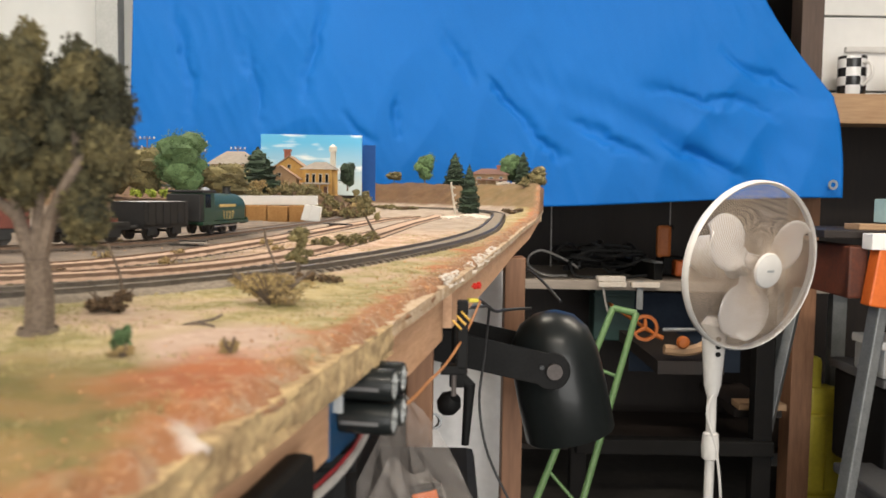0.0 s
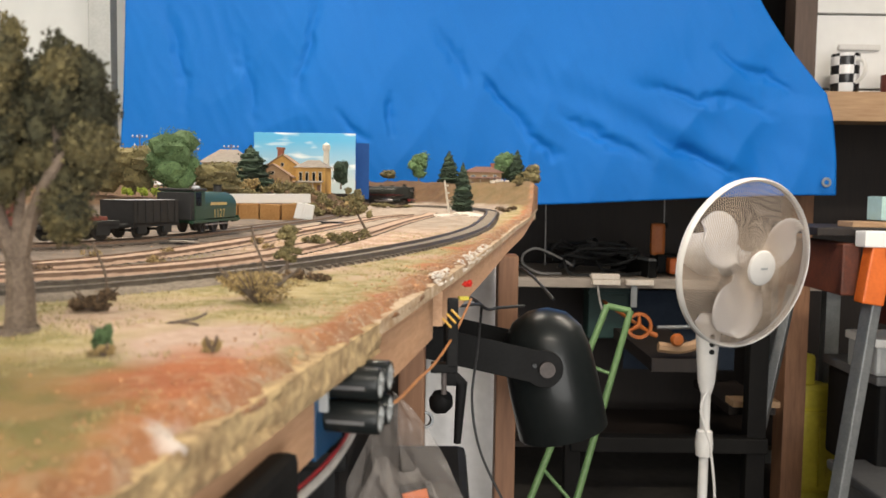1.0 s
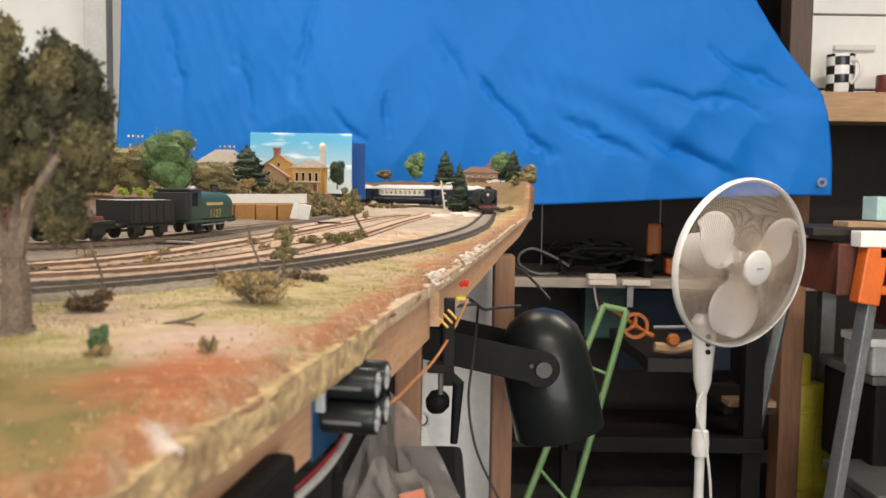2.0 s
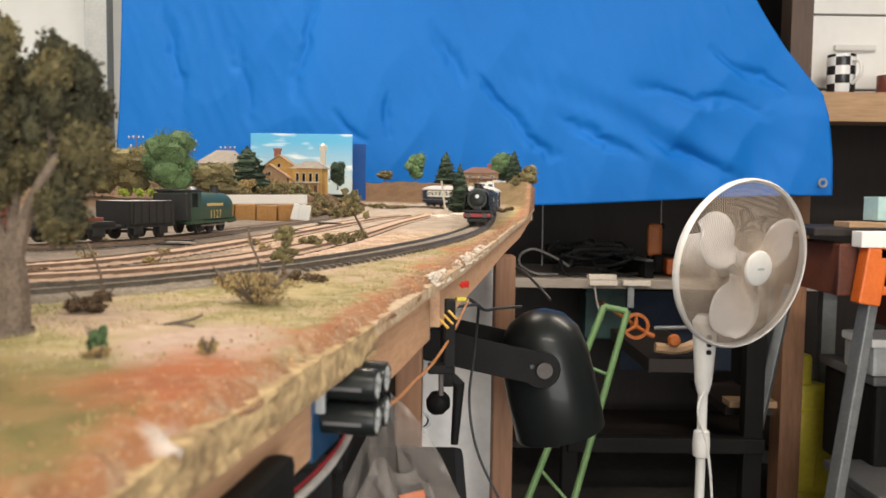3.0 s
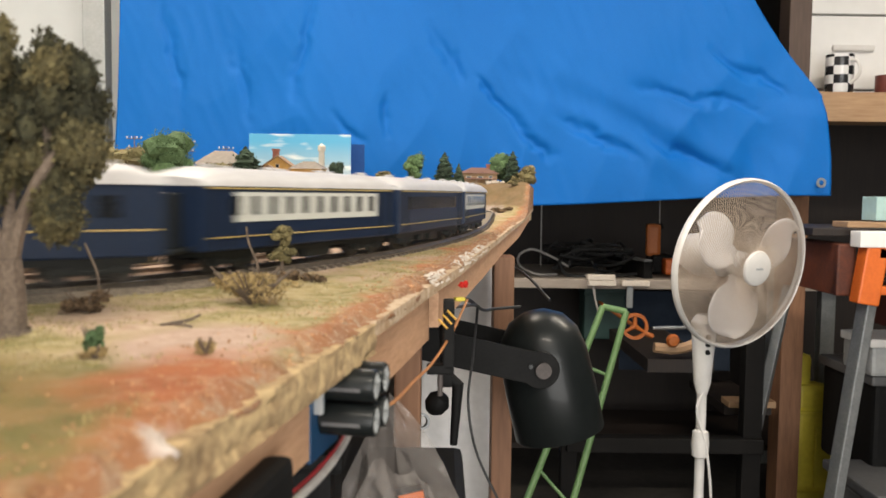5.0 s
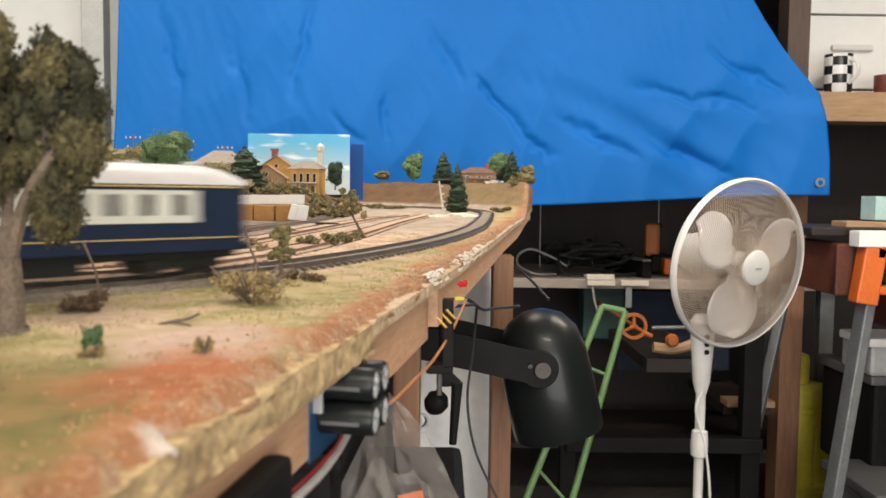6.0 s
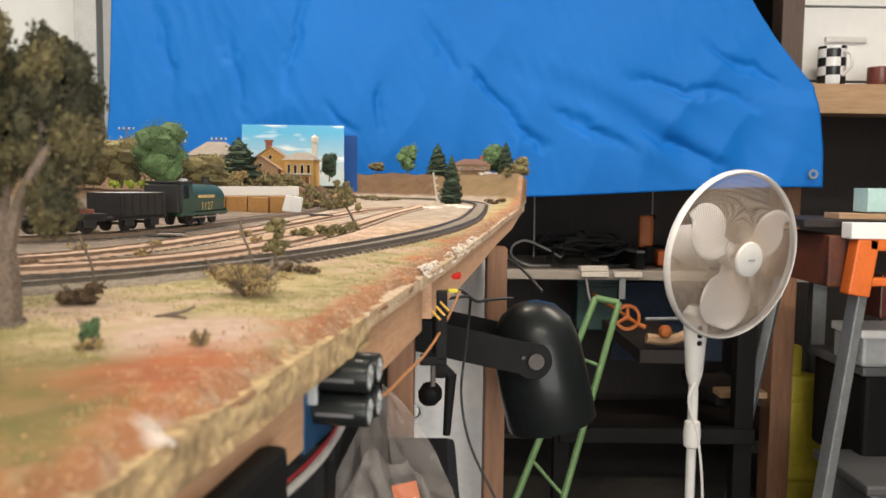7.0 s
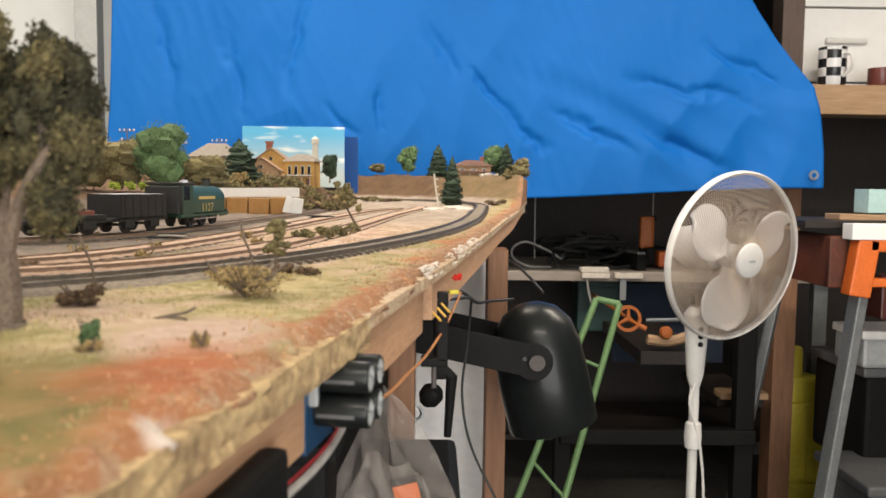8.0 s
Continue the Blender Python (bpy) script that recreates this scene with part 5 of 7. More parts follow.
def tank_engine():
    th = thing("tank_engine", "dark green saddle tank engine lettered 1127 in gold", "locomotive")
    th.matrix_world = on_yard(YARD0 - 0.068, 0.03)
    bm = B()
    rows = []
    for x in (-0.022, 0.050):
        rows.append([bm.verts.new((x, 0.0138 * math.cos(a), (0.0225 if 0 <= math.sin(a) else 0.0205) + 0.0115 * math.sin(a) * (1 if math.sin(a) > 0 else 0.85))) for a in np.linspace(0, 2 * math.pi, 25)[:-1]])
    for k in range(24):
        bm.faces.new((rows[0][k], rows[0][(k + 1) % 24], rows[1][(k + 1) % 24], rows[1][k]))
    bm.faces.new(rows[0])
    bm.faces.new(rows[1])
    part("saddle_tank", bm, "tank_green", th, smooth=True)
    bm = B()
    box(bm, 0.0, 0, 0.0165, 0.098, 0.0280, 0.0100, bevel=0.0006)
    part("side_tank", bm, "tank_green", th)
    bm = B()
    box(bm, -0.0330, 0, 0.0220, 0.0210, 0.0285, 0.0260, bevel=0.0006)
    part("cab", bm, "tank_green", th)
    bm = B()
    box(bm, -0.0345, 0, 0.0356, 0.0280, 0.0300, 0.0022, bevel=0.0009)
    part("cab_roof", bm, "wagon_black", th)
    bm = B()
    box(bm, -0.0475, 0, 0.0225, 0.0080, 0.0280, 0.0220, bevel=0.0006)
    part("bunker", bm, "wagon_black", th, "black coal bunker")
    for sd in (-1, 1):
        bm = B()
        plate(bm, -0.0420, -0.0310, 0.01435, 0.0225, 0.0335, sd)
        part("cab_opening", bm, "glass_dark", th)
        bm = B()
        box(bm, 0.002, sd * 0.0136, 0.0098, 0.104, 0.0040, 0.0022)
        part("footplate", bm, "tank_green", th)
        bm = B()
        box(bm, 0.008, sd * 0.0118, 0.0066, 0.050, 0.0010, 0.0013)
        part("coupling_rod", bm, "bright", th)
        bm = B()
        rod(bm, (0.052, sd * 0.009, 0.0095), (0.060, sd * 0.009, 0.0095), 0.0026, seg=12)
        part("buffer", bm, "wagon_black", th)
        bm = B()
        for k in range(8):
            plate(bm, -0.0105 + 0.0046 * k, -0.0070 + 0.0046 * k, 0.01415, 0.0228, 0.0252, sd)
        part("lettering_bar", bm, "gold", th, "gold lettering bar")
        lettering("1127", 0.0100, th, 0.008, sd * 0.01425, 0.0125, "gold", sd)
    bm = B()
    lathe(bm, [(0.0045, 0.0), (0.0036, 0.002), (0.0036, 0.007), (0.0046, 0.008), (0.0030, 0.008)], pose(0.040, 0, 0.0325), 16)
    part("chimney", bm, "wagon_black", th, smooth=True)
    bm = B()
    lathe(bm, [(0.0042, 0.0), (0.0042, 0.003), (0.0030, 0.0055), (0.0001, 0.0062)], pose(-0.008, 0, 0.0330), 16)
    part("dome", bm, "bright", th, "bright metal dome", True)
    bm = B()
    box(bm, 0.0525, 0, 0.0105, 0.002, 0.0300, 0.0050)
    part("buffer_beam", bm, "tank_green", th)
    for x in (0.033, 0.008, -0.017):
        wheelset(th, x, 0.0080, "wheel", True)
    return th


def wagon(s, length, kind):
    label = {"open": "black open coal wagon with a pale load", "flat": "low flat wagon with a rusty load", "box": "oxide red covered goods wagon"}[kind]
    th = thing("goods_wagon", label, "wagon", "parked goods wagons")
    th.matrix_world = on_yard(s, 0.02)
    bm = B()
    box(bm, 0, 0, 0.0098, length, 0.026, 0.0030)
    for sd in (-1, 1):
        for x in (-length * 0.28, length * 0.28):
            box(bm, x, sd * 0.0120, 0.0062, 0.010, 0.002, 0.0055, bevel=0.0006)
        for x in (-length / 2 - 0.003, length / 2 + 0.003):
            rod(bm, (x - 0.003, sd * 0.009, 0.0098), (x + 0.003, sd * 0.009, 0.0098), 0.0018)
    part("underframe", bm, "wagon_black", th)
    for x in (-length * 0.28, length * 0.28):
        wheelset(th, x, 0.0058)
    if kind == "open":
        for sd in (-1, 1):
            bm = B()
            box(bm, 0, sd * 0.0138, 0.0195, length, 0.0012, 0.0165)
            side = part("side", bm, "wagon_black", th)
            for k in range(6):
                bm = B()
                box(bm, -length * 0.42 + length * 0.168 * k, sd * 0.0146, 0.0195, 0.0012, 0.0006, 0.0160)
                part("rib", bm, "wagon_black", side)
            bm = B()
            box(bm, sd * length / 2, 0, 0.0195, 0.0012, 0.0276, 0.0165)
            part("end", bm, "wagon_black", th)
        bm = B()
        box(bm, 0, 0, 0.0270, length * 0.96, 0.0255, 0.0018, bevel=0.0004)
        part("load", bm, "coach_roof", th, "pale grey load")
    elif kind == "flat":
        bm = B()
        box(bm, 0, 0, 0.0125, length, 0.028, 0.0024)
        part("deck", bm, "wagon_black", th)
        bm = B()
        box(bm, 0.004, 0, 0.0150, length * 0.7, 0.012, 0.0030, bevel=0.0006)
        part("load", bm, "rust_wagon", th, "rusty red load")
    else:
        bm = B()
        box(bm, 0, 0, 0.0225, length, 0.0285, 0.0230, bevel=0.0006)
        part("body", bm, "rust_wagon", th)
        bm = B()
        box(bm, 0, 0, 0.0350, length * 1.02, 0.0295, 0.0028, bevel=0.0012)
        part("roof", bm, "rust_wagon", th)
        for sd in (-1, 1):
            for k in range(9):
                bm = B()
                box(bm, -length * 0.45 + length * 0.1125 * k, sd * 0.0146, 0.0225, 0.0012, 0.0010, 0.0220)
                part("rib", bm, "rust_wagon", th)
    return th


tank_engine()
s0 = YARD0 - 0.132
wagon(s0 - 0.031, 0.053, "open")
wagon(s0 - 0.093, 0.054, "flat")
wagon(s0 - 0.166, 0.070, "box")
wagon(s0 - 0.252, 0.078, "box")

# ---- workshop behind ----
M["galv"] = mat("galvanised_steel", (0.27, 0.28, 0.28), (0.20, 0.21, 0.215), 25, 0.45, 0.0002, 0.4)
M["orange"] = mat("orange_plastic", (0.75, 0.16, 0.02), (0.66, 0.13, 0.015), 20, 0.45)
# orange plastic with the under-bench shade mixed into its colour
M["shaded_orange"] = mat("shaded_orange_plastic", (0.46, 0.13, 0.02), (0.38, 0.10, 0.015), 20, 0.5)
M["pin_yellow"] = mat("amber_plastic", (0.60, 0.33, 0.03), (0.52, 0.28, 0.025), 200, 0.4)
# the orange plastic again, darkened in colour for the rail's shaded side
M["orange_in_shade"] = mat("orange_plastic_in_shade", (0.13, 0.032, 0.012), (0.08, 0.022, 0.010), 20, 0.6)
M["yellow"] = mat("yellow_plastic", (0.62, 0.52, 0.05), (0.52, 0.43, 0.04), 10, 0.5)
M["green_tube"] = mat("light_green_enamel", (0.16, 0.28, 0.11), (0.12, 0.22, 0.085), 20, 0.4)
M["dark_green"] = mat("dark_green_box", (0.012, 0.045, 0.040), (0.010, 0.035, 0.032), 10, 0.6)
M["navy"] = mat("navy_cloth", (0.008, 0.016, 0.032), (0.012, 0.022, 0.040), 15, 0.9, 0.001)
M["grey_plastic"] = mat("grey_plastic", (0.11, 0.11, 0.11), (0.085, 0.085, 0.088), 10, 0.5)
# rack steel blackened, specular cut, to carry the shade under the bench
M["steel_shaded"] = mat("shaded_grey_steel", (0.008, 0.007, 0.0065), (0.006, 0.0055, 0.005), 10, 0.7)
M["steel_shaded"].node_tree.nodes["Principled BSDF"].inputs["Specular IOR Level"].default_value = 0.2
M["clear_tub"] = mat("milky_tub", (0.36, 0.37, 0.37), (0.30, 0.31, 0.31), 10, 0.35)
M["cable_black"] = mat("cable_black", (0.015, 0.015, 0.016), (0.03, 0.03, 0.03), 60, 0.5)
M["cable_grey"] = mat("cable_grey", (0.42, 0.40, 0.38), (0.32, 0.30, 0.28), 60, 0.5)
M["tan_wire"] = mat("tan_wire", (0.50, 0.22, 0.08), (0.42, 0.18, 0.06), 60, 0.5)
M["mug_brown"] = mat("brown_mug", (0.16, 0.045, 0.035), (0.12, 0.035, 0.028), 20, 0.3)
M["pale_teal"] = mat("pale_teal_box", (0.42, 0.60, 0.58), (0.36, 0.52, 0.50), 10, 0.6)
M["cloth_white"] = mat("white_panel_cloth", (0.84, 0.82, 0.80), (0.74, 0.72, 0.70), 12, 0.85, 0.0008)
M["pcb_blue"] = mat("blue_circuit_board", (0.010, 0.055, 0.13), (0.014, 0.07, 0.16), 400, 0.4)
M["silver"] = mat("brushed_aluminium", (0.62, 0.62, 0.60), (0.50, 0.50, 0.49), 300, 0.35, 0.0, 0.7)
M["red_plastic"] = mat("red_plastic", (0.62, 0.03, 0.02), (0.52, 0.025, 0.02), 60, 0.4)


def simple(name, label, category, parts, at=(0, 0, 0), turn=0.0, group=""):
    """A thing of boxes and rods: parts are (part name, material, list of shapes)."""
    th = thing(name, label, category, group, at=at, turn=turn)
    for pname, material, shapes in parts:
        bm = B()
        for kind, *v in shapes:
            if kind == "box":
                box(bm, *v[:6], bevel=v[6] if len(v) > 6 else 0.0)
            elif kind == "rod":
                rod(bm, v[0], v[1], v[2], v[3] if len(v) > 3 else None, 14)
            elif kind == "tube":
                tube(bm, smooth_path(v[0]), v[1], 7)
            elif kind == "lathe":
                lathe(bm, v[0], v[1] if len(v) > 1 else None, 28)
        part(pname, bm, material, th, smooth=any(s[0] != "box" for s in shapes))
    return th


simple("workbench", "grey-topped workbench along the back wall", "workbench", [
    ("top", "bench_top", [("box", 0, 0, 0, 1.30, 0.62, 0.034, 0.003)]),
    ("leg", "galv", [("box", 0.60, -0.26, -0.43, 0.05, 0.04, 0.83)]),
    ("leg", "galv", [("box", -0.60, -0.26, -0.43, 0.05, 0.04, 0.83)]),
    ("leg", "galv", [("box", 0.60, 0.26, -0.43, 0.05, 0.04, 0.83)]),
    ("leg", "galv", [("box", -0.60, 0.26, -0.43, 0.05, 0.04, 0.83)]),
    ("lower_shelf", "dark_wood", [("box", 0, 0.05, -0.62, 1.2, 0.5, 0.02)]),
], (0.80, 3.26, -0.278))
simple("cable_coil", "loose coil of pale and dark cable on the workbench", "cable", [
    ("loop", "cable_grey", [("tube", [(0.06, -0.05, 0.0), (-0.02, -0.08, 0.004), (-0.075, -0.02, 0.03), (-0.07, 0.03, 0.065), (-0.02, 0.05, 0.085), (0.05, 0.0, 0.06), (0.10, -0.05, 0.03)], 0.0045)]),
    ("cord", "cable_black", [("tube", [(0.07, -0.03, 0.05), (0.09, -0.08, 0.004), (0.17, -0.10, 0.0), (0.30, -0.08, 0.004), (0.42, -0.02, 0.02), (0.30, 0.05, 0.09), (0.12, 0.04, 0.07)], 0.006)]),
    ("tail", "cable_grey", [("tube", [(0.155, -0.12, 0.004), (0.17, -0.17, -0.02), (0.185, -0.17, -0.09), (0.205, -0.165, -0.15)], 0.004)]),
], (0.37, 3.11, -0.256))
bm = B()
rnd_b = random.Random(8)
for k in range(14):
    p = [(0.45 + rnd_b.uniform(-0.05, 0.28), 3.12 + rnd_b.uniform(-0.05, 0.2), -0.25 + rnd_b.uniform(0.0, 0.11)) for _ in range(5)]
    tube(bm, smooth_path(p), 0.006, 6)
tagged(part("cable_heap", bm, "cable_black", smooth=True), "tangled heap of black cables on the workbench", "cable", kind="stuff")
simple("black_toolcase", "long black case with a grey top edge", "case", [
    ("body", "black_plastic", [("box", 0, 0, 0.03, 0.035, 0.34, 0.060, 0.004)]),
    ("edge", "galv", [("box", 0, 0, 0.064, 0.030, 0.34, 0.008, 0.002)]),
], (0.715, 3.16, -0.261), 12)
simple("chainsaw", "orange and black power saw on the workbench", "power saw", [
    ("housing", "orange", [("box", -0.035, -0.02, 0.035, 0.05, 0.10, 0.060, 0.010)]),
    ("rear_handle", "shaded_orange", [("box", -0.085, 0.02, 0.130, 0.056, 0.03, 0.125, 0.014)]),
    ("motor", "black_plastic", [("box", -0.05, 0.04, 0.04, 0.09, 0.12, 0.07, 0.012)]),
    ("grip", "black_plastic", [("tube", [(-0.10, 0.02, 0.06), (-0.085, 0.02, 0.17), (-0.05, 0.02, 0.185)], 0.01)]),
], (0.895, 3.15, -0.261))
for k, (x, y, z) in enumerate(((0.569, 2.935, -0.252), (0.572, 2.935, -0.272), (0.690, 2.935, -0.272))):
    simple("white_block", "white foam block clipped to the bench edge", "block", [("body", "white_plaster", [("box", 0, 0, 0, 0.098, 0.03, 0.019, 0.003)])], (x, y, z), group="white blocks")
simple("grey_bracket", "flat grey bracket hanging from the bench edge", "bracket", [("plate", "galv", [("box", 0, 0, -0.045, 0.022, 0.006, 0.10, 0.001)])], (0.672, 2.935, -0.265))
simple("green_case", "dark green case under the workbench", "case", [("body", "dark_green", [("box", 0, 0, 0, 0.15, 0.12, 0.20, 0.006)]), ("lid", "dark_green", [("box", 0, 0, 0.07, 0.158, 0.128, 0.012, 0.003)])], (0.61, 3.12, -0.395))
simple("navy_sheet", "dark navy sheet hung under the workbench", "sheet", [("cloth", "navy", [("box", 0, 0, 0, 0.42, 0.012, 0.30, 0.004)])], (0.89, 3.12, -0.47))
simple("folding_trestle", "light green folding tube trestle leaning under the bench", "trestle", [
    ("upright", "green_tube", [("rod", (0.472, 2.40, -0.285), (0.200, 2.15, -0.86), 0.0095)]),
    ("upright", "green_tube", [("rod", (0.536, 2.38, -0.296), (0.330, 2.14, -0.86), 0.0095)]),
    ("top_bar", "green_tube", [("rod", (0.472, 2.40, -0.285), (0.536, 2.38, -0.296), 0.0095)]),
    ("cross_bar", "green_tube", [("rod", (0.395, 2.335, -0.44), (0.470, 2.31, -0.465), 0.005)]),
    ("cross_bar", "green_tube", [("rod", (0.268, 2.22, -0.70), (0.355, 2.17, -0.79), 0.005)]),
    ("foot", "green_tube", [("rod", (0.200, 2.15, -0.86), (0.180, 2.13, -1.10), 0.0095)]),
    ("foot", "green_tube", [("rod", (0.330, 2.14, -0.86), (0.300, 2.12, -1.10), 0.0095)]),
])
th = thing("orange_handwheel", "orange plastic handwheel with three spokes", "handwheel", at=(0.590, 2.5, -0.357))
bm = B()
lathe(bm, [(0.031, -0.006), (0.040, -0.006), (0.041, 0.0), (0.040, 0.006), (0.031, 0.006), (0.030, 0.0), (0.031, -0.006)], pose(0, 0, 0, 90, 0, 0), 32)
part("rim", bm, "shaded_orange", th, smooth=True)
for k in range(3):
    bm = B()
    a = radians(90 + 120 * k)
    rod(bm, (0, 0, 0), (0.034 * math.cos(a), 0, 0.034 * math.sin(a)), 0.008, 0.004)
    part("spoke", bm, "shaded_orange", th, smooth=True)
bm = B()
rod(bm, (0.03, 0, -0.02), (0.055, 0, -0.03), 0.008)
rod(bm, (0.0, 0.01, 0), (0.0, 0.6, 0), 0.006)
part("shaft", bm, "shaded_orange", th)
simple("clamp_arm", "curved wooden arm with an orange knob", "clamp", [
    ("arm", "timber_x", [("tube", [(0.0, 0, -0.025), (0.06, 0, -0.03), (0.11, 0, -0.018), (0.16, 0.0, 0.012)], 0.016)]),
    ("knob", "shaded_orange", [("lathe", [(0.0001, 0.018), (0.014, 0.016), (0.020, 0.004), (0.016, -0.012), (0.0001, -0.016)], pose(0.05, -0.02, 0.0, 90, 0, 0))]),
    ("rail", "galv", [("rod", (0.0, 0.02, 0.030), (0.16, 0.02, 0.034), 0.006)]),
    ("rest", "dark_wood", [("box", 0.08, 0.3, -0.08, 0.2, 0.62, 0.04)]),
], (0.650, 2.5, -0.395))
simple("rack", "steel rack under the bench, its shade put into the colour", "rack", [
    ("rail", "steel_shaded", [("box", 0, 0, 0, 0.62, 0.05, 0.048, 0.004)]),
    ("post", "steel_shaded", [("box", 0.28, 0.02, 0.0, 0.06, 0.05, 1.10, 0.004)]),
    ("post", "steel_shaded", [("box", -0.30, 0.02, -0.17, 0.05, 0.05, 0.36, 0.004)]),
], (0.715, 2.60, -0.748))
simple("plank", "short wooden plank on the rack", "plank", [("board", "timber_x", [("box", 0, 0, 0, 0.16, 0.08, 0.022, 0.003)]), ("bracket", "dark_wood", [("box", 0, 0.2, -0.03, 0.16, 0.4, 0.03)])], (1.055, 2.80, -0.66))
simple("yellow_can", "yellow plastic jerry can standing in the rack", "jerry can", [
    ("body", "yellow", [("box", 0.0, 0, -0.14, 0.16, 0.10, 0.30, 0.02), ("box", -0.02, 0, 0.05, 0.12, 0.09, 0.10, 0.02)]),
    ("neck", "yellow", [("box", -0.05, 0, 0.14, 0.055, 0.05, 0.13, 0.018)]),
    ("seam", "yellow", [("box", 0, -0.052, 0.0, 0.162, 0.006, 0.008)]),
    ("rib", "yellow", [("box", 0.0, -0.052, -0.16, 0.03, 0.008, 0.22, 0.003)]),
    ("lower_body", "yellow", [("box", 0.0, 0.0, -0.37, 0.15, 0.10, 0.16, 0.015)]),
], (1.362, 2.98, -0.73))
# folding work stand at the side
th = thing("work_stand", "folding work stand with orange brackets and steel legs", "work stand", at=(1.13, 2.2, 0.0))
for x0, y0, x1, y1 in ((0.004, 0.0, -0.115, -0.02), (0.32, 0.0, 0.45, -0.02), (-0.03, 0.42, -0.15, 0.50), (0.32, 0.42, 0.45, 0.50)):
    bm = B()
    rot = Vector((x1 - x0, y1 - y0, -0.86)).to_track_quat("Z", "Y").to_matrix().to_4x4()
    box(bm, (x0 + x1) / 2, (y0 + y1) / 2, -0.24 - 0.43, 0.045, 0.028, 0.87, rot, 0.004)
    part("leg", bm, "galv", th, "galvanised steel leg")
bm = B()
box(bm, 0.0, -0.01, -0.165, 0.058, 0.05, 0.155, Matrix.Rotation(radians(8), 4, "Y"), 0.005)
box(bm, 0.07, -0.01, -0.105, 0.12, 0.05, 0.035, None, 0.005)
box(bm, 0.07, -0.01, -0.205, 0.10, 0.04, 0.022, None, 0.004)
part("bracket", bm, "orange", th, "orange plastic bracket")
bm = B()
box(bm, -0.045, 0.22, -0.155, 0.05, 0.40, 0.14, None, 0.006)
# the rail's shade is in its colour
part("side_rail", bm, "orange_in_shade", th, "orange plastic side rail")
bm = B()
box(bm, 0.16, -0.01, -0.070, 0.40, 0.055, 0.042, None, 0.003)
part("front_jaw", bm, "white_board", th, "white front jaw")
bm = B()
box(bm, 0.10, 0.22, -0.055, 0.46, 0.36, 0.022, None, 0.003)
part("table", bm, "dark_wood", th)
simple("teal_box", "pale teal carton on the work stand", "carton", [("body", "pale_teal", [("box", 0, 0, 0.033, 0.10, 0.08, 0.066, 0.002)]), ("base", "timber_x", [("box", -0.03, 0.0, -0.012, 0.20, 0.09, 0.016, 0.002)])], (1.25, 2.34, -0.024))
simple("storage_bin", "black storage bin with a grey lid", "bin", [
    ("body", "black_plastic", [("box", 0, 0, -0.12, 0.40, 0.34, 0.30, 0.015)]), ("lid", "grey_plastic", [("box", 0, 0, 0.045, 0.43, 0.36, 0.03, 0.008)])], (1.50, 2.62, -0.55))
simple("clear_tub", "milky plastic tub with a white lid", "tub", [
    ("body", "clear_tub", [("box", 0, 0, 0.045, 0.22, 0.18, 0.09, 0.012)]), ("lid", "white_plastic", [("box", 0, 0, 0.100, 0.235, 0.19, 0.026, 0.006)])], (1.385, 2.52, -0.489))
simple("grey_tub", "grey plastic tub on the floor", "tub", [
    ("body", "grey_plastic", [("box", 0, 0, -0.16, 0.36, 0.30, 0.30, 0.02)]), ("rim", "grey_plastic", [("box", 0, 0, 0.0, 0.39, 0.33, 0.03, 0.008)])], (1.38, 2.36, -0.78))
simple("red_crate", "dark red crate behind the stand", "crate", [("body", "mug_brown", [("box", 0, 0, 0, 0.12, 0.1, 0.14, 0.005)])], (1.48, 2.66, -0.30))

# upper right: shelf, white drawers, mugs
for k, (z0, z1) in enumerate(((0.40, 0.424), (0.432, 0.690), (0.698, 0.96), (0.968, 1.25))):
    slab("wall_board_%d" % (k + 1), 1.98, 3.06, (z0 + z1) / 2, 1.46, 0.03, z1 - z0, "white_board", "white cladding board above the shelf", "wall", 0.002)
simple("drawer_handle", "pale oval plastic handle on the white board", "handle", [("grip", "white_plastic", [("box", 0, 0, 0, 0.15, 0.022, 0.022, 0.008)])], (1.475, 3.036, 0.575))


def chequered():
    m = mat("chequered_glaze", (0.75, 0.74, 0.74), (0.70, 0.69, 0.69), 20, 0.25)
    n, l = m.node_tree.nodes, m.node_tree.links
    p = n["Principled BSDF"]
    tc = n.new("ShaderNodeTexCoord")
    sp = n.new("ShaderNodeSeparateXYZ")
    l.new(tc.outputs["Object"], sp.inputs[0])

    def op(kind, a, b=None):
        q = n.new("ShaderNodeMath")
        q.operation = kind
        for i, v in enumerate((a, b)):
            if isinstance(v, (int, float)):
                q.inputs[i].default_value = v
            elif v is not None:
                l.new(v, q.inputs[i])
        return q.outputs[0]
    ang = op("MULTIPLY", op("ARCTAN2", sp.outputs[1], sp.outputs[0]), 6 / 6.28319)
    row = op("MULTIPLY", sp.outputs[2], 1 / 0.030)
    odd = op("MODULO", op("ADD", op("FLOOR", op("ADD", ang, 20.3)), op("FLOOR", op("ADD", row, 20.0))), 2.0)
    mix = n.new("ShaderNodeMix")
    mix.data_type = "RGBA"
    mix.inputs["A"].default_value, mix.inputs["B"].default_value = (0.75, 0.74, 0.74, 1), (0.02, 0.02, 0.022, 1)
    l.new(odd, mix.inputs["Factor"])
    l.new(mix.outputs["Result"], p.inputs["Base Color"])
    return m


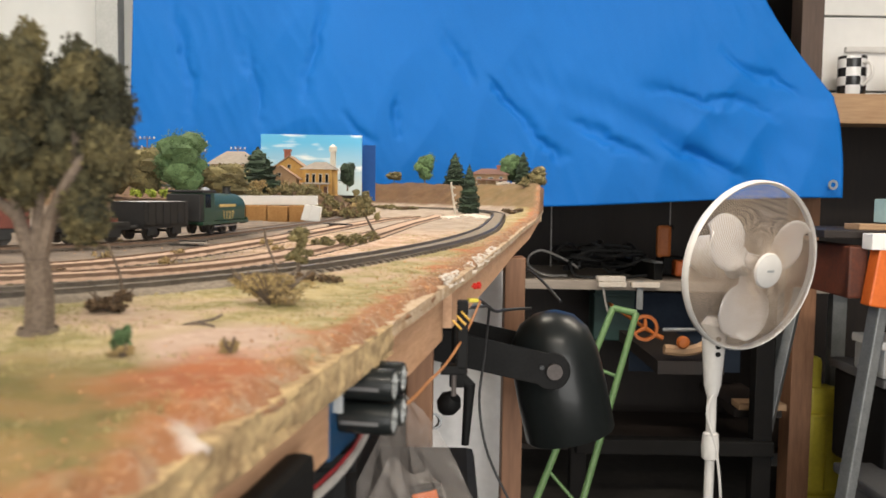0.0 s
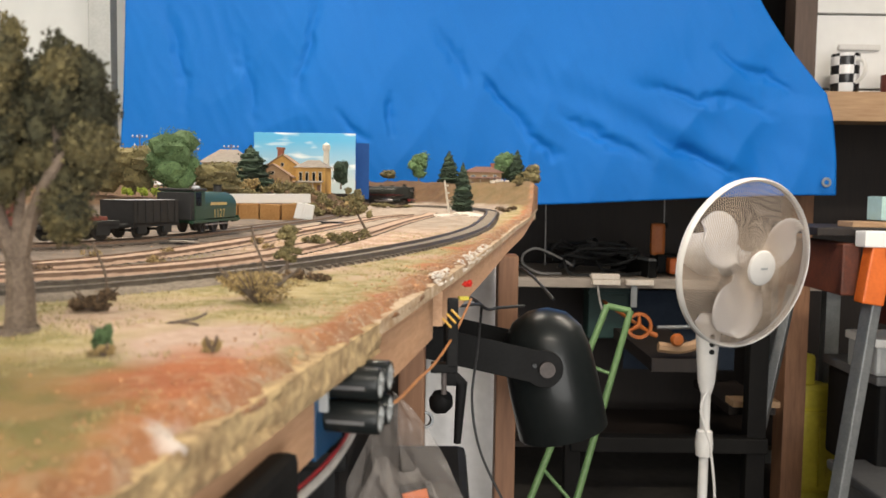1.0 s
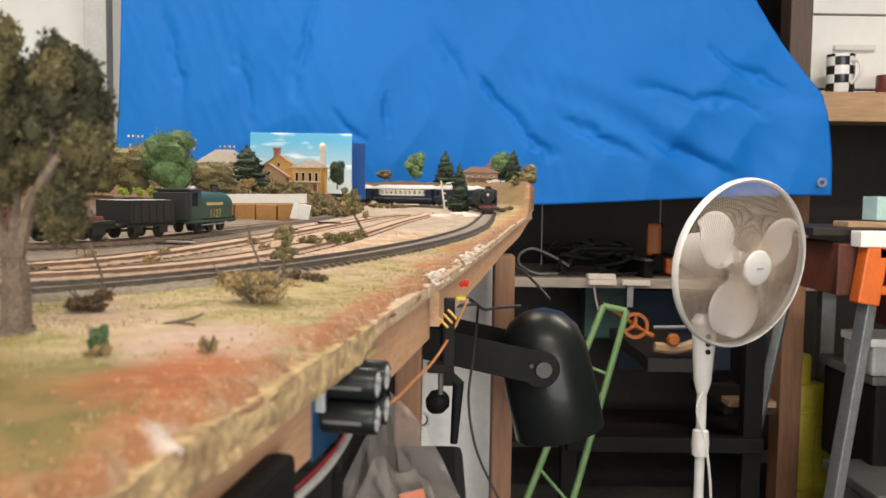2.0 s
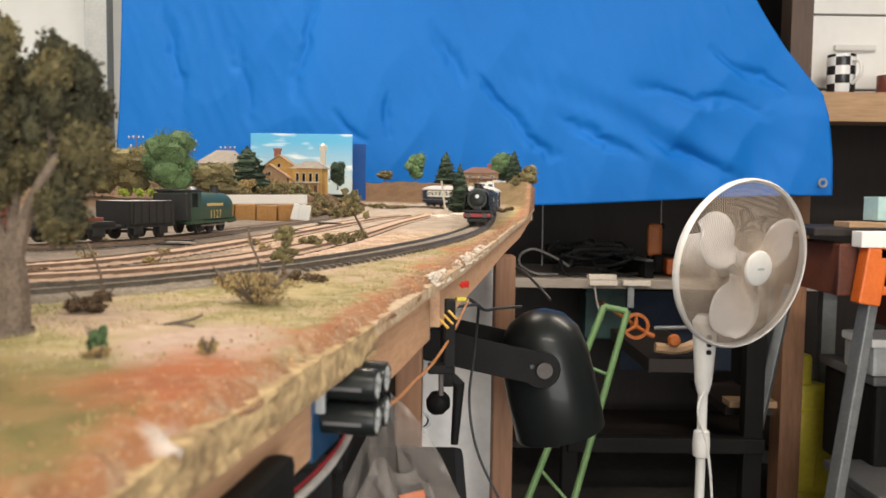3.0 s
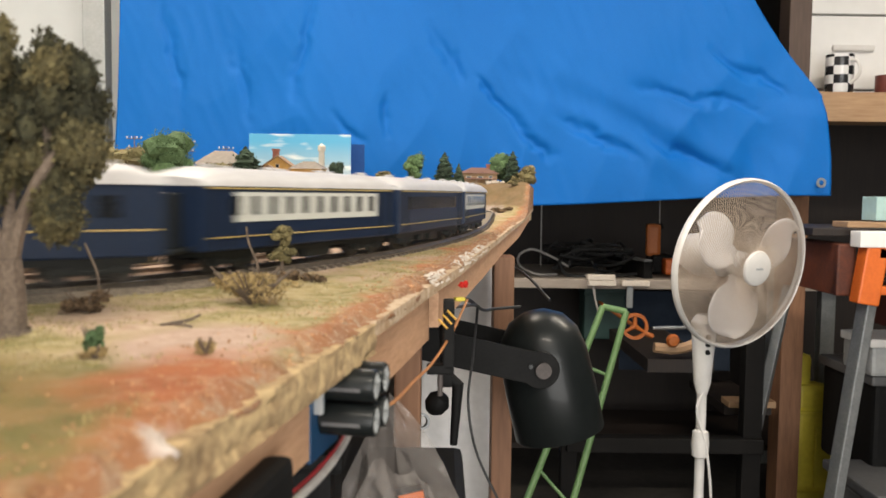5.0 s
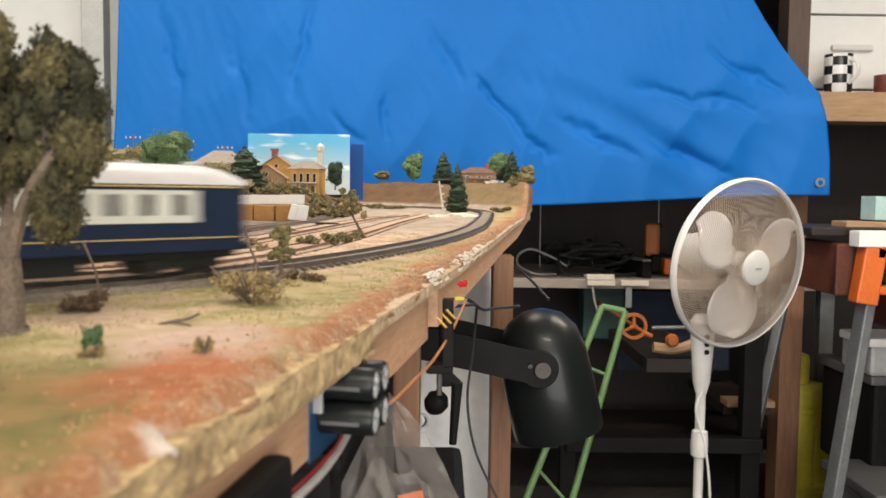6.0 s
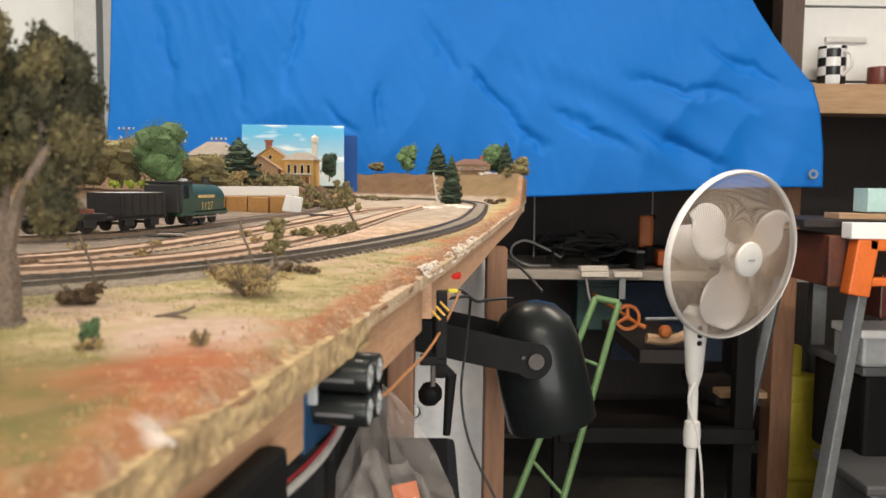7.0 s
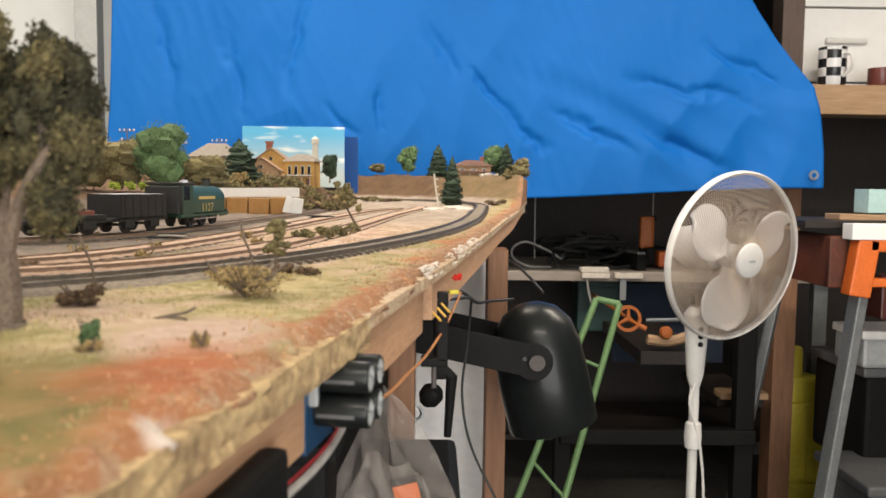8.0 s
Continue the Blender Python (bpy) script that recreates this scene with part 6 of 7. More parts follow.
M["chequer"] = chequered()
for name, label, x, m, r, h in (("mug", "black and white chequered mug on the shelf", 1.367, "chequer", 0.046, 0.130), ("mug", "dark brown mug on the shelf", 1.535, "mug_brown", 0.040, 0.062)):
    th = thing(name, label, "mug", "mugs on the shelf", at=(x, 2.905, 0.3972))
    bm = B()
    lathe(bm, [(0.0001, 0.0), (r * 0.92, 0.0), (r, 0.006), (r, h), (r - 0.004, h), (r - 0.004, 0.008), (0.0001, 0.008)], None, 36)
    part("body", bm, m, th, smooth=True)
    bm = B()
    tube(bm, smooth_path([(0.018, -r * 0.95, h * 0.82), (0.030, -r - 0.022, h * 0.75), (0.034, -r - 0.026, h * 0.45), (0.018, -r * 0.95, h * 0.22)]), 0.006, 8)
    part("handle", bm, "white_plastic", th, smooth=True)
for x in (0.388, 0.845):
    bm = B()
    tube(bm, [(x, 3.22, 0.10), (x + 0.002, 3.22, -0.24)], 0.0025, 5)
    tagged(part("hanging_cord", bm, "cable_grey"), "thin pale cord hanging before the dark wall", "cord", "hanging cords")

# ---- under the layout's edge ----
simple("table_leg", "rough timber leg under the layout", "leg", [("post", "timber_up", [("box", 0, 0, -0.535, 0.026, 0.045, 1.06, 0.002)])], (0.080, 1.08, -0.038))
simple("table_leg", "dark timber leg under the layout", "leg", [("post", "timber_up", [("box", 0, 0, -0.53, 0.020, 0.04, 1.06, 0.002)])], (-0.0255, 0.64, -0.040))
bm = B()
g = bmesh.ops.create_grid(bm, x_segments=30, y_segments=40, size=0.5)
for v in bm.verts:
    u, w = v.co.x + 0.5, v.co.y + 0.5
    v.co = Vector((-0.026 + 0.098 * u, 1.16 + 0.006 * math.sin(u * 9 + w * 3) + 0.006 * noise.noise(Vector((u * 3, w * 5, 0))), -0.060 - 0.50 * (1 - w)))
ob = tagged(part("white_sheet", bm, "cloth_white", smooth=True), "off-white sheet hanging under the layout", "sheet")
ob.modifiers.new("thick", "SOLIDIFY").thickness = 0.001


def capacitor_bank():
    th = thing("capacitor_bank", "four black capacitors on a blue circuit board", "capacitors", at=(-0.0372, 0.262, -0.0272), turn=-11)
    bm = B()
    box(bm, 0.0, -0.003, -0.0045, 0.0016, 0.026, 0.0245, bevel=0.0002)
    part("circuit_board", bm, "pcb_blue", th, "blue circuit board")
    for dy in (-0.0055, 0.0055):
        for dz in (-0.0053, 0.0053):
            bm = B()
            lathe(bm, [(0.0050, 0.0), (0.0050, 0.0158), (0.0047, 0.0167), (0.0042, 0.0169), (0.0042, 0.0)], pose(0.001, dy, dz, 0, 90, 0), 28)
            cap = part("capacitor", bm, "black_enamel", th, smooth=True)
            bm = B()
            lathe(bm, [(0.0001, 0.0168), (0.0043, 0.0166)], pose(0.001, dy, dz, 0, 90, 0), 24)
            part("end_cap", bm, "silver", cap, "silver vented end")
            bm = B()
            for a in (20, 80, 140):
                box(bm, 0.01795, dy, dz, 0.0003, 0.0068, 0.0004, Matrix.Rotation(radians(a), 4, "X"))
            part("vent_mark", bm, "steel", cap)
            bm = B()
            # thin grey band that draws the highlight along the can
            box(bm, 0.008, dy, dz - 0.0006, 0.0120, 0.0101, 0.0012)
            part("highlight_stripe", bm, "grey_plastic", cap, "grey stripe standing for the highlight along the capacitor")
    bm = B()
    box(bm, 0.002, -0.0125, 0.001, 0.003, 0.002, 0.007, bevel=0.0004)
    part("connector", bm, "steel", th)
    return th


capacitor_bank()
simple("black_module", "black vented control box on the beam", "control box", [
    ("case", "black_plastic", [("box", 0, 0, 0, 0.008, 0.052, 0.028, 0.003)]),
    ("vent", "black_enamel", [("box", 0.0042, -0.012 + 0.0, 0.0, 0.0006, 0.002, 0.018), ("box", 0.0042, -0.006, 0.0, 0.0006, 0.002, 0.018), ("box", 0.0042, 0.0, 0.0, 0.0006, 0.002, 0.018)]),
], (edge_x(0.188) - 0.006, 0.188, -0.0440), -8)
simple("edge_clamp", "black screw clamp hanging from the layout edge", "clamp", [
    ("bar", "black_plastic", [("box", 0, 0, -0.018, 0.0058, 0.008, 0.036, 0.001)]),
    ("jaw", "black_plastic", [("box", -0.004, 0, -0.036, 0.014, 0.008, 0.005, 0.001)]),
    ("screw", "dark_steel", [("rod", (-0.004, 0, -0.050), (-0.004, 0, -0.034), 0.0014)]),
], (edge_x(0.43) + 0.0035, 0.43, -0.018))
for k in range(3):
    bm = B()
    rod(bm, (0, 0, 0), (0.0045, -0.001, -0.0045), 0.0006, seg=8)
    ob = tagged(part("yellow_pin", bm, "pin_yellow", smooth=True), "thin yellow plug pin in the clamp", "pin", "yellow pins")
    ob.location = (edge_x(0.425) - 0.001 + 0.0022 * k, 0.418, -0.0265 + 0.0022 * k)
simple("terminal_clip", "yellow terminal clip under the edge", "clip", [("body", "yellow", [("box", 0, 0, 0, 0.006, 0.004, 0.0022, 0.0006)])], (edge_x(0.475) + 0.0030, 0.475, -0.0236), 20)
simple("red_clip", "small red plastic clip on the beam", "clip", [("bar", "red_plastic", [("box", 0, 0, 0, 0.010, 0.002, 0.0014, 0.0004)]), ("wing", "red_plastic", [("box", 0.003, 0, 0, 0.002, 0.002, 0.0042, 0.0004)]), ("wing", "red_plastic", [("box", -0.002, 0, 0.0, 0.002, 0.002, 0.0036, 0.0004)])], (edge_x(0.50) + 0.0020, 0.50, -0.0180), 60)


def wire(name, label, pts, r, material, group=""):
    bm = B()
    tube(bm, smooth_path(pts, 10), r, 7)
    return tagged(part(name, bm, material, smooth=True), label, "wire", group)


wire("tan_wire", "thin tan wire drooping under the edge", [(0.014, 0.49, -0.026), (0.0105, 0.47, -0.030), (0.004, 0.435, -0.037), (-0.005, 0.40, -0.0445), (-0.0125, 0.35, -0.0425), (-0.0195, 0.30, -0.0395), (-0.028, 0.268, -0.034)], 0.0007, "tan_wire")
wire("black_wire", "thin black wire hanging beside the spotlight", [(0.010, 0.60, -0.045), (0.030, 0.72, -0.060), (0.0335, 0.78, -0.075), (0.031, 0.80, -0.12), (0.027, 0.80, -0.165), (0.036, 0.80, -0.215), (0.062, 0.80, -0.27)], 0.0013, "cable_black")
wire("black_wire", "thin black wire looped above the spotlight", [(0.0, 0.57, -0.042), (0.020, 0.70, -0.052), (0.040, 0.80, -0.075), (0.055, 0.86, -0.082), (0.085, 0.90, -0.085)], 0.0016, "cable_black")
wire("grey_cable", "thick grey cable sagging under the beam", [(-0.030, 0.285, -0.040), (-0.0325, 0.268, -0.0445), (-0.037, 0.245, -0.0475), (-0.046, 0.21, -0.048), (-0.06, 0.16, -0.046)], 0.0013, "cable_grey", "cables")
wire("red_wire", "red wire beside the grey cable", [(-0.031, 0.285, -0.039), (-0.034, 0.262, -0.0435), (-0.041, 0.235, -0.0465), (-0.055, 0.19, -0.048)], 0.0006, "red", "cables")
wire("shade_cable", "twisted cable rising behind the spotlight", [(0.125, 0.96, -0.085), (0.112, 1.0, -0.070), (0.100, 1.05, -0.060), (0.085, 1.07, -0.055)], 0.0018, "cable_black")
simple("gadget_holder", "black jointed holder with a small lens, hanging", "holder", [
    ("arm", "black_plastic", [("rod", (0.003, 0, 0.06), (0.004, 0, 0.0), 0.0042), ("box", 0.004, 0, 0.002, 0.012, 0.010, 0.014, 0.002)]),
    ("head", "black_plastic", [("lathe", [(0.0001, 0.009), (0.006, 0.008), (0.0095, 0.003), (0.0090, -0.004), (0.0050, -0.009), (0.0001, -0.010)], pose(-0.002, -0.002, -0.018, 20, 35, 0))]),
    ("blade", "black_plastic", [("rod", (0.0145, 0, -0.002), (0.0115, 0, -0.052), 0.0046, 0.0030), ("rod", (0.006, 0, 0.004), (0.0145, 0, -0.004), 0.0045)]),
    ("ring", "galv", [("lathe", [(0.0045, 0.0), (0.0065, 0.0), (0.0065, 0.005), (0.0045, 0.005), (0.0045, 0.0)], pose(-0.015, -0.004, -0.032, 70, 60, 0))]),
    ("tag", "red_plastic", [("box", -0.021, -0.002, -0.033, 0.003, 0.004, 0.014, 0.001)]),
], (-0.001, 0.66, -0.112))


def plastic_bag():
    m = bpy.data.materials.new("clear_polythene")
    m.use_nodes = True
    n, l = m.node_tree.nodes, m.node_tree.links
    p = n["Principled BSDF"]
    p.inputs["Base Color"].default_value = (0.50, 0.45, 0.41, 1)
    p.inputs["Roughness"].default_value = 0.09
    p.inputs["Alpha"].default_value = 0.13
    M["polythene"] = m
    th = thing("plastic_bag", "crumpled clear plastic bag hanging under the beam", "bag")
    # back and front film, the front one folded over lower down
    for name, top, y0, seed in (("film", 0.0, 0.415, 3.0), ("front_film", 0.30, 0.395, 8.0)):
        bm = B()
        bmesh.ops.create_grid(bm, x_segments=9, y_segments=11, size=0.5)
        bmesh.ops.triangulate(bm, faces=bm.faces)
        rnd = random.Random(int(seed))
        for v in bm.verts:
            inner = abs(v.co.x) < 0.49
            u, w = v.co.x + 0.5 + (rnd.uniform(-0.04, 0.04) if inner else 0.0), top + (1 - top) * (0.5 - v.co.y) + rnd.uniform(-0.03, 0.03)
            left = -0.0286 - 0.046 * w + (0.0 if top == 0 else 0.010)
            right = -0.0260 + 0.050 * max(0.0, w) ** 0.62 - (0.0 if top == 0 else 0.006)
            if top:
                w += 0.10 * (u - 0.35)
            x = left + (right - left) * u
            v.co = Vector((x, y0 - 0.014 * math.sin(u * math.pi) * w + rnd.uniform(0.0, 0.012) * (0.25 + w), -0.066 - 0.095 * w))
        ob = part(name, bm, "polythene", th)
        ob.modifiers.new("thick", "SOLIDIFY").thickness = 0.0004
    bm = B()
    box(bm, -0.013, 0.408, -0.1165, 0.016, 0.0008, 0.018, Matrix.Rotation(radians(-14), 4, "Y"))
    card = part("printed_card", bm, "black_plastic", th, "black card with an orange print")
    bm = B()
    box(bm, -0.0135, 0.4070, -0.1185, 0.0125, 0.0008, 0.015, Matrix.Rotation(radians(-14), 4, "Y"))
    part("orange_print", bm, "orange", card)
    return th


plastic_bag()
simple("tool_tray", "black tray under the layout with an orange label", "tray", [
    ("body", "black_plastic", [("box", 0, 0, 0, 0.07, 0.12, 0.05, 0.006)]),
    ("label_patch", "orange", [("box", 0.020, -0.0605, 0.008, 0.016, 0.001, 0.014)]),
], (-0.020, 0.52, -0.165))
simple("black_crate", "black crate on the shelf under the layout", "crate", [("body", "black_plastic", [("box", 0, 0, 0, 0.16, 0.20, 0.10, 0.006)]), ("rim", "black_plastic", [("box", 0, 0, 0.048, 0.17, 0.21, 0.010, 0.003)])], (-0.13, 0.48, -0.135))
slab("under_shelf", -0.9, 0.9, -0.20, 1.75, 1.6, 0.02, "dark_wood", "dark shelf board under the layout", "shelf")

# ---- the running train ----
S_START, SPEED = 2.014, 0.521
SHORT = 0.89
TENDER_SHORT = 0.91


def coach(kind):
    names = {"van": "dark blue baggage van with a white lookout cupola", "diner": "dark blue dining car with a cream window band",
             "sleeper": "dark blue sleeping car with a silver roof", "pullman": "dark blue and cream saloon car at the tail of the train"}
    th = thing("railway_carriage", names[kind], "carriage", "carriages of the moving train")
    L, W, z0, z1 = 0.176, 0.0335, 0.0105, 0.0385
    bm = B()
    box(bm, 0, 0, (z0 + z1) / 2, L, W, z1 - z0, bevel=0.0008)
    part("body", bm, "coach_blue", th)
    # arched roof with dropped ends
    bm = B()
    rows = []
    for i in range(25):
        x = -L / 2 + L * i / 24
        e = min(1.0, (L / 2 - abs(x)) / 0.014)
        rise = 0.0085 * (0.45 + 0.55 * math.sin(e * math.pi / 2))
        rows.append([bm.verts.new((x * 1.004, (W / 2 + 0.0012) * math.cos(a), z1 - 0.0006 + rise * math.sin(a) ** 0.8)) for a in np.linspace(0, math.pi, 13)])
    for a, b in zip(rows, rows[1:]):
        for k in range(12):
            bm.faces.new((a[k], a[k + 1], b[k + 1], b[k]))
        bm.faces.new((a[0], b[0], b[12], a[12]))
    bm.faces.new(rows[0])
    bm.faces.new(rows[-1])
    part("roof", bm, "coach_roof", th, "silver-grey arched roof", True)
    bm = B()
    box(bm, 0, 0, 0.0092, L * 0.97, W * 0.8, 0.0028)
    for sd in (-1, 1):
        box(bm, -0.008, sd * 0.010, 0.0058, 0.026, 0.006, 0.0055, bevel=0.0005)
        box(bm, 0.022, sd * 0.010, 0.0062, 0.014, 0.006, 0.0050, bevel=0.0005)
        for x in (-L / 2 - 0.003, L / 2 + 0.003):
            rod(bm, (x - 0.004, sd * 0.0095, 0.0115), (x + 0.004, sd * 0.0095, 0.0115), 0.0014)
    box(bm, -L / 2 - 0.003, 0, 0.023, 0.006, 0.012, 0.024, bevel=0.001)
    box(bm, L / 2 + 0.003, 0, 0.023, 0.006, 0.012, 0.024, bevel=0.001)
    part("underframe", bm, "loco_black", th)
    for x in (-L / 2 + 0.026, L / 2 - 0.026):
        bogie(th, x)
    y = W / 2 + 0.0002
    for sd in (-1, 1):
        bm = B()
        if kind in ("diner", "pullman"):
            plate(bm, -L / 2 + 0.022, L / 2 - 0.006 if kind == "pullman" else L / 2 - 0.022, y, 0.0225, 0.0355, sd)
            part("window_band", bm, "cream", th, "cream window band")
        else:
            bm.free()
        n = 10 if kind in ("diner", "pullman") else (12 if kind == "sleeper" else 0)
        for k in range(n):
            bm = B()
            xx = -L / 2 + 0.030 + (L - 0.052) * k / (n - 1)
            w = 0.0052 if kind != "sleeper" else 0.0062
            plate(bm, xx - w / 2, xx + w / 2, y + 0.0003, 0.0255, 0.0338, sd)
            part("window", bm, "glass_dark", th)
        if kind == "van":
            for xx, w in ((-0.066, 0.008), (-0.040, 0.016), (-0.013, 0.006), (0.013, 0.006), (0.040, 0.016), (0.068, 0.008)):
                bm = B()
                plate(bm, xx - w / 2, xx + w / 2, y + 0.0002, 0.0255, 0.0338, sd)
                part("window", bm, "glass_dark", th)
            for xx, w in ((-0.040, 0.024), (0.040, 0.024)):
                bm = B()
                plate(bm, xx - w / 2, xx + w / 2, y, 0.0115, 0.0366, sd)
                part("sliding_door", bm, "coach_blue", th)
        bm = B()
        if kind == "van":
            for a, b in ((-0.085, -0.055), (-0.05, -0.028), (-0.022, 0.022), (0.028, 0.05), (0.055, 0.085)):
                plate(bm, a, b, y + 0.0003, 0.0205, 0.0210, sd)
        else:
            plate(bm, -L / 2 + 0.003, L / 2 - 0.003, y + 0.0003, 0.0160, 0.0164, sd)
        if kind != "van":
            plate(bm, -L / 2 + 0.003, L / 2 - 0.003, y + 0.0003, 0.0368, 0.0374, sd)
        part("lining", bm, "gold", th, "thin gold lining")
        bm = B()
        for xx in (-L / 2 + 0.012, L / 2 - 0.012):
            plate(bm, xx - 0.0055, xx - 0.0050, y + 0.0002, 0.0120, 0.0365, sd)
            plate(bm, xx + 0.0050, xx + 0.0055, y + 0.0002, 0.0120, 0.0365, sd)
        part("door_frame", bm, "loco_black", th)
    if kind == "van":
        bm = B()
        box(bm, -0.025, 0, 0.0485, 0.027, 0.025, 0.0075, bevel=0.0018, taper=0.90)
        box(bm, -0.025, 0, 0.0524, 0.025, 0.021, 0.0020, bevel=0.0009)
        part("cupola", bm, "clean_white", th, "white lookout cupola on the roof")
        for sd in (-1, 1):
            for k in range(3):
                bm = B()
                plate(bm, -0.0345 + k * 0.007, -0.0295 + k * 0.007, 0.01225, 0.0468, 0.0505, sd)
                part("cupola_window", bm, "glass_dark", th)
        for k in (-1, 1):
            bm = B()
            for dy in (-0.006, 0.006):
                box(bm, -0.025 + k * 0.0132, dy, 0.0488, 0.0006, 0.007, 0.004)
            part("cupola_window", bm, "glass_dark", th)
    bm = B()
    for k in range(7):
        box(bm, -0.07 + k * 0.0233, 0.004 * (-1) ** k, z1 + 0.0082, 0.005, 0.004, 0.0016, bevel=0.0004)
    part("roof_vents", bm, "coach_roof", th)
    return th


def engine():
    th = thing("steam_engine", "black express steam engine with a red buffer beam", "locomotive")
    L = 0.180
    bm = B()
    rod(bm, (0.070, 0, 0.0300), (-0.042, 0, 0.0300), 0.0122, 0.0128, 28)
    rod(bm, (0.078, 0, 0.0300), (0.068, 0, 0.0300), 0.0112, 0.0124, 28)
    part("boiler", bm, "boiler_green", th, smooth=True)
    bm = B()
    lathe(bm, [(0.0001, 0.0012), (0.004, 0.0010), (0.0085, 0.0), (0.0095, -0.001)], pose(0.0785, 0, 0.0300, 0, 90, 0), 24)
    part("smokebox_door", bm, "loco_black", th, smooth=True)
    bm = B()
    lathe(bm, [(0.0001, 0.002), (0.0020, 0.002), (0.0024, 0.0)], pose(0.0795, 0.0, 0.0330, 0, 90, 0), 16)
    part("headlamp", bm, "bright", th, "pale round headlamp")
    bm = B()
    lathe(bm, [(0.0055, 0.0), (0.0045, 0.002), (0.0045, 0.0055), (0.0055, 0.0065), (0.0040, 0.0065), (0.0040, 0.001)], pose(0.058, 0, 0.0412), 18)
    part("chimney", bm, "loco_black", th, smooth=True)
    for x, r in ((0.022, 0.0052), (-0.012, 0.0048)):
        bm = B()
        lathe(bm, [(r, 0.0), (r, 0.0025), (r * 0.75, 0.0042), (0.0001, 0.0050)], pose(x, 0, 0.0410), 18)
        part("dome", bm, "loco_black", th, smooth=True)
    for sd in (-1, 1):
        bm = B()
        # smoke deflector with a curved top
        pts = [(0.040, 0.017), (0.080, 0.017), (0.080, 0.0395), (0.076, 0.0415), (0.046, 0.0415), (0.040, 0.036)]
        a = [bm.verts.new((x, sd * (0.0152 - max(0.0, z - 0.034) * 0.35), z)) for x, z in pts]
        b = [bm.verts.new((x, sd * (0.0146 - max(0.0, z - 0.034) * 0.35), z)) for x, z in pts]
        bm.faces.new(a)
        bm.faces.new(b[::-1])
        for k in range(6):
            bm.faces.new((a[k], a[(k + 1) % 6], b[(k + 1) % 6], b[k]))
        part("smoke_deflector", bm, "loco_black", th)
        bm = B()
        box(bm, -0.005, sd * 0.0138, 0.0222, 0.138, 0.0065, 0.0012, bevel=0.0002)
        part("running_board", bm, "loco_black", th)
        bm = B()
        box(bm, -0.005, sd * 0.0172, 0.0224, 0.136, 0.0003, 0.0006)
        part("lining", bm, "red", th, "thin red lining")
        bm = B()
        box(bm, 0.045, sd * 0.0128, 0.0105, 0.024, 0.007, 0.0075, bevel=0.002)
        part("cylinder", bm, "loco_black", th)
        bm = B()
        rod(bm, (0.080, sd * 0.0090, 0.0115), (0.0870, sd * 0.0090, 0.0115), 0.0014)
        rod(bm, (0.0870, sd * 0.0090, 0.0115), (0.0885, sd * 0.0090, 0.0115), 0.0026, 0.0028, 16)
        part("buffer", bm, "wheel", th, smooth=True)
        bm = B()
        box(bm, 0.034, sd * 0.0140, 0.0100, 0.036, 0.0012, 0.0012)
        box(bm, 0.010, sd * 0.0142, 0.0142, 0.030, 0.0010, 0.0010)
        part("crosshead_guide", bm, "bright", th)
        bm = B()
        rod(bm, (0.036, sd * 0.0148, 0.0104), (0.0015, sd * 0.0148, 0.0125), 0.0009, seg=8)
        part("connecting_rod", bm, "bright", th, "bright steel connecting rod", True)
        bm = B()
        tube(bm, smooth_path([(0.040, sd * 0.0150, 0.0175), (0.020, sd * 0.0152, 0.0182), (0.006, sd * 0.0150, 0.0165), (-0.002, sd * 0.0150, 0.0135)], 5), 0.0008, 6)
        part("valve_rod", bm, "wheel", th, "dull valve gear rod", True)
        for z, y, r0 in ((0.0205, 0.0150, 0.0006), (0.0265, 0.0140, 0.0005), (0.0315, 0.0135, 0.0005)):
            bm = B()
            tube(bm, smooth_path([(0.055, sd * y, z), (0.020, sd * (y + 0.0004), z - 0.0006), (-0.015, sd * (y + 0.0004), z + 0.0004), (-0.042, sd * y, z - 0.0020)], 5), r0, 6)
            part("pipe", bm, "wheel", th, smooth=True)
        for x in (0.012, -0.013, -0.036):
            bm = B()
            box(bm, x, sd * 0.0136, 0.0165, 0.0040, 0.0022, 0.0100, bevel=0.0005)
            part("sand_pipe_bracket", bm, "wheel", th)
        bm = B()
        box(bm, -0.058, sd * 0.0140, 0.0080, 0.010, 0.0016, 0.0100, bevel=0.0004)
        part("cab_step", bm, "wheel", th)
        bm = B()
        tube(bm, [(0.068, sd * 0.0126, 0.0362), (0.02, sd * 0.0132, 0.0362), (-0.04, sd * 0.0136, 0.0362)], 0.0004)
        part("handrail", bm, "bright", th)
        bm = B()
        box(bm, -0.020, sd * 0.0128, 0.0275, 0.016, 0.0040, 0.0060, bevel=0.001)
        box(bm, 0.008, sd * 0.0128, 0.0230, 0.010, 0.0040, 0.0060, bevel=0.001)
        part("pump", bm, "loco_black", th)
        bm = B()
        box(bm, -0.0535, sd * 0.0152, 0.0285, 0.0060, 0.0006, 0.0035)
        part("number_plate", bm, "cream", th)
    bm = B()
    box(bm, 0.0800, 0, 0.0115, 0.0024, 0.0310, 0.0044, bevel=0.0008)
    part("buffer_beam", bm, "red", th, "red buffer beam")
    bm = B()
    box(bm, 0.070, 0, 0.0160, 0.020, 0.031, 0.0030, bevel=0.0008)
    box(bm, 0.0770, 0, 0.0195, 0.004, 0.010, 0.0050, bevel=0.001)
    box(bm, 0.0, 0, 0.0125, 0.155, 0.012, 0.008)
    box(bm, 0.0815, 0, 0.0060, 0.003, 0.022, 0.004, bevel=0.0006)
    part("frame", bm, "loco_black", th)
    bm = B()
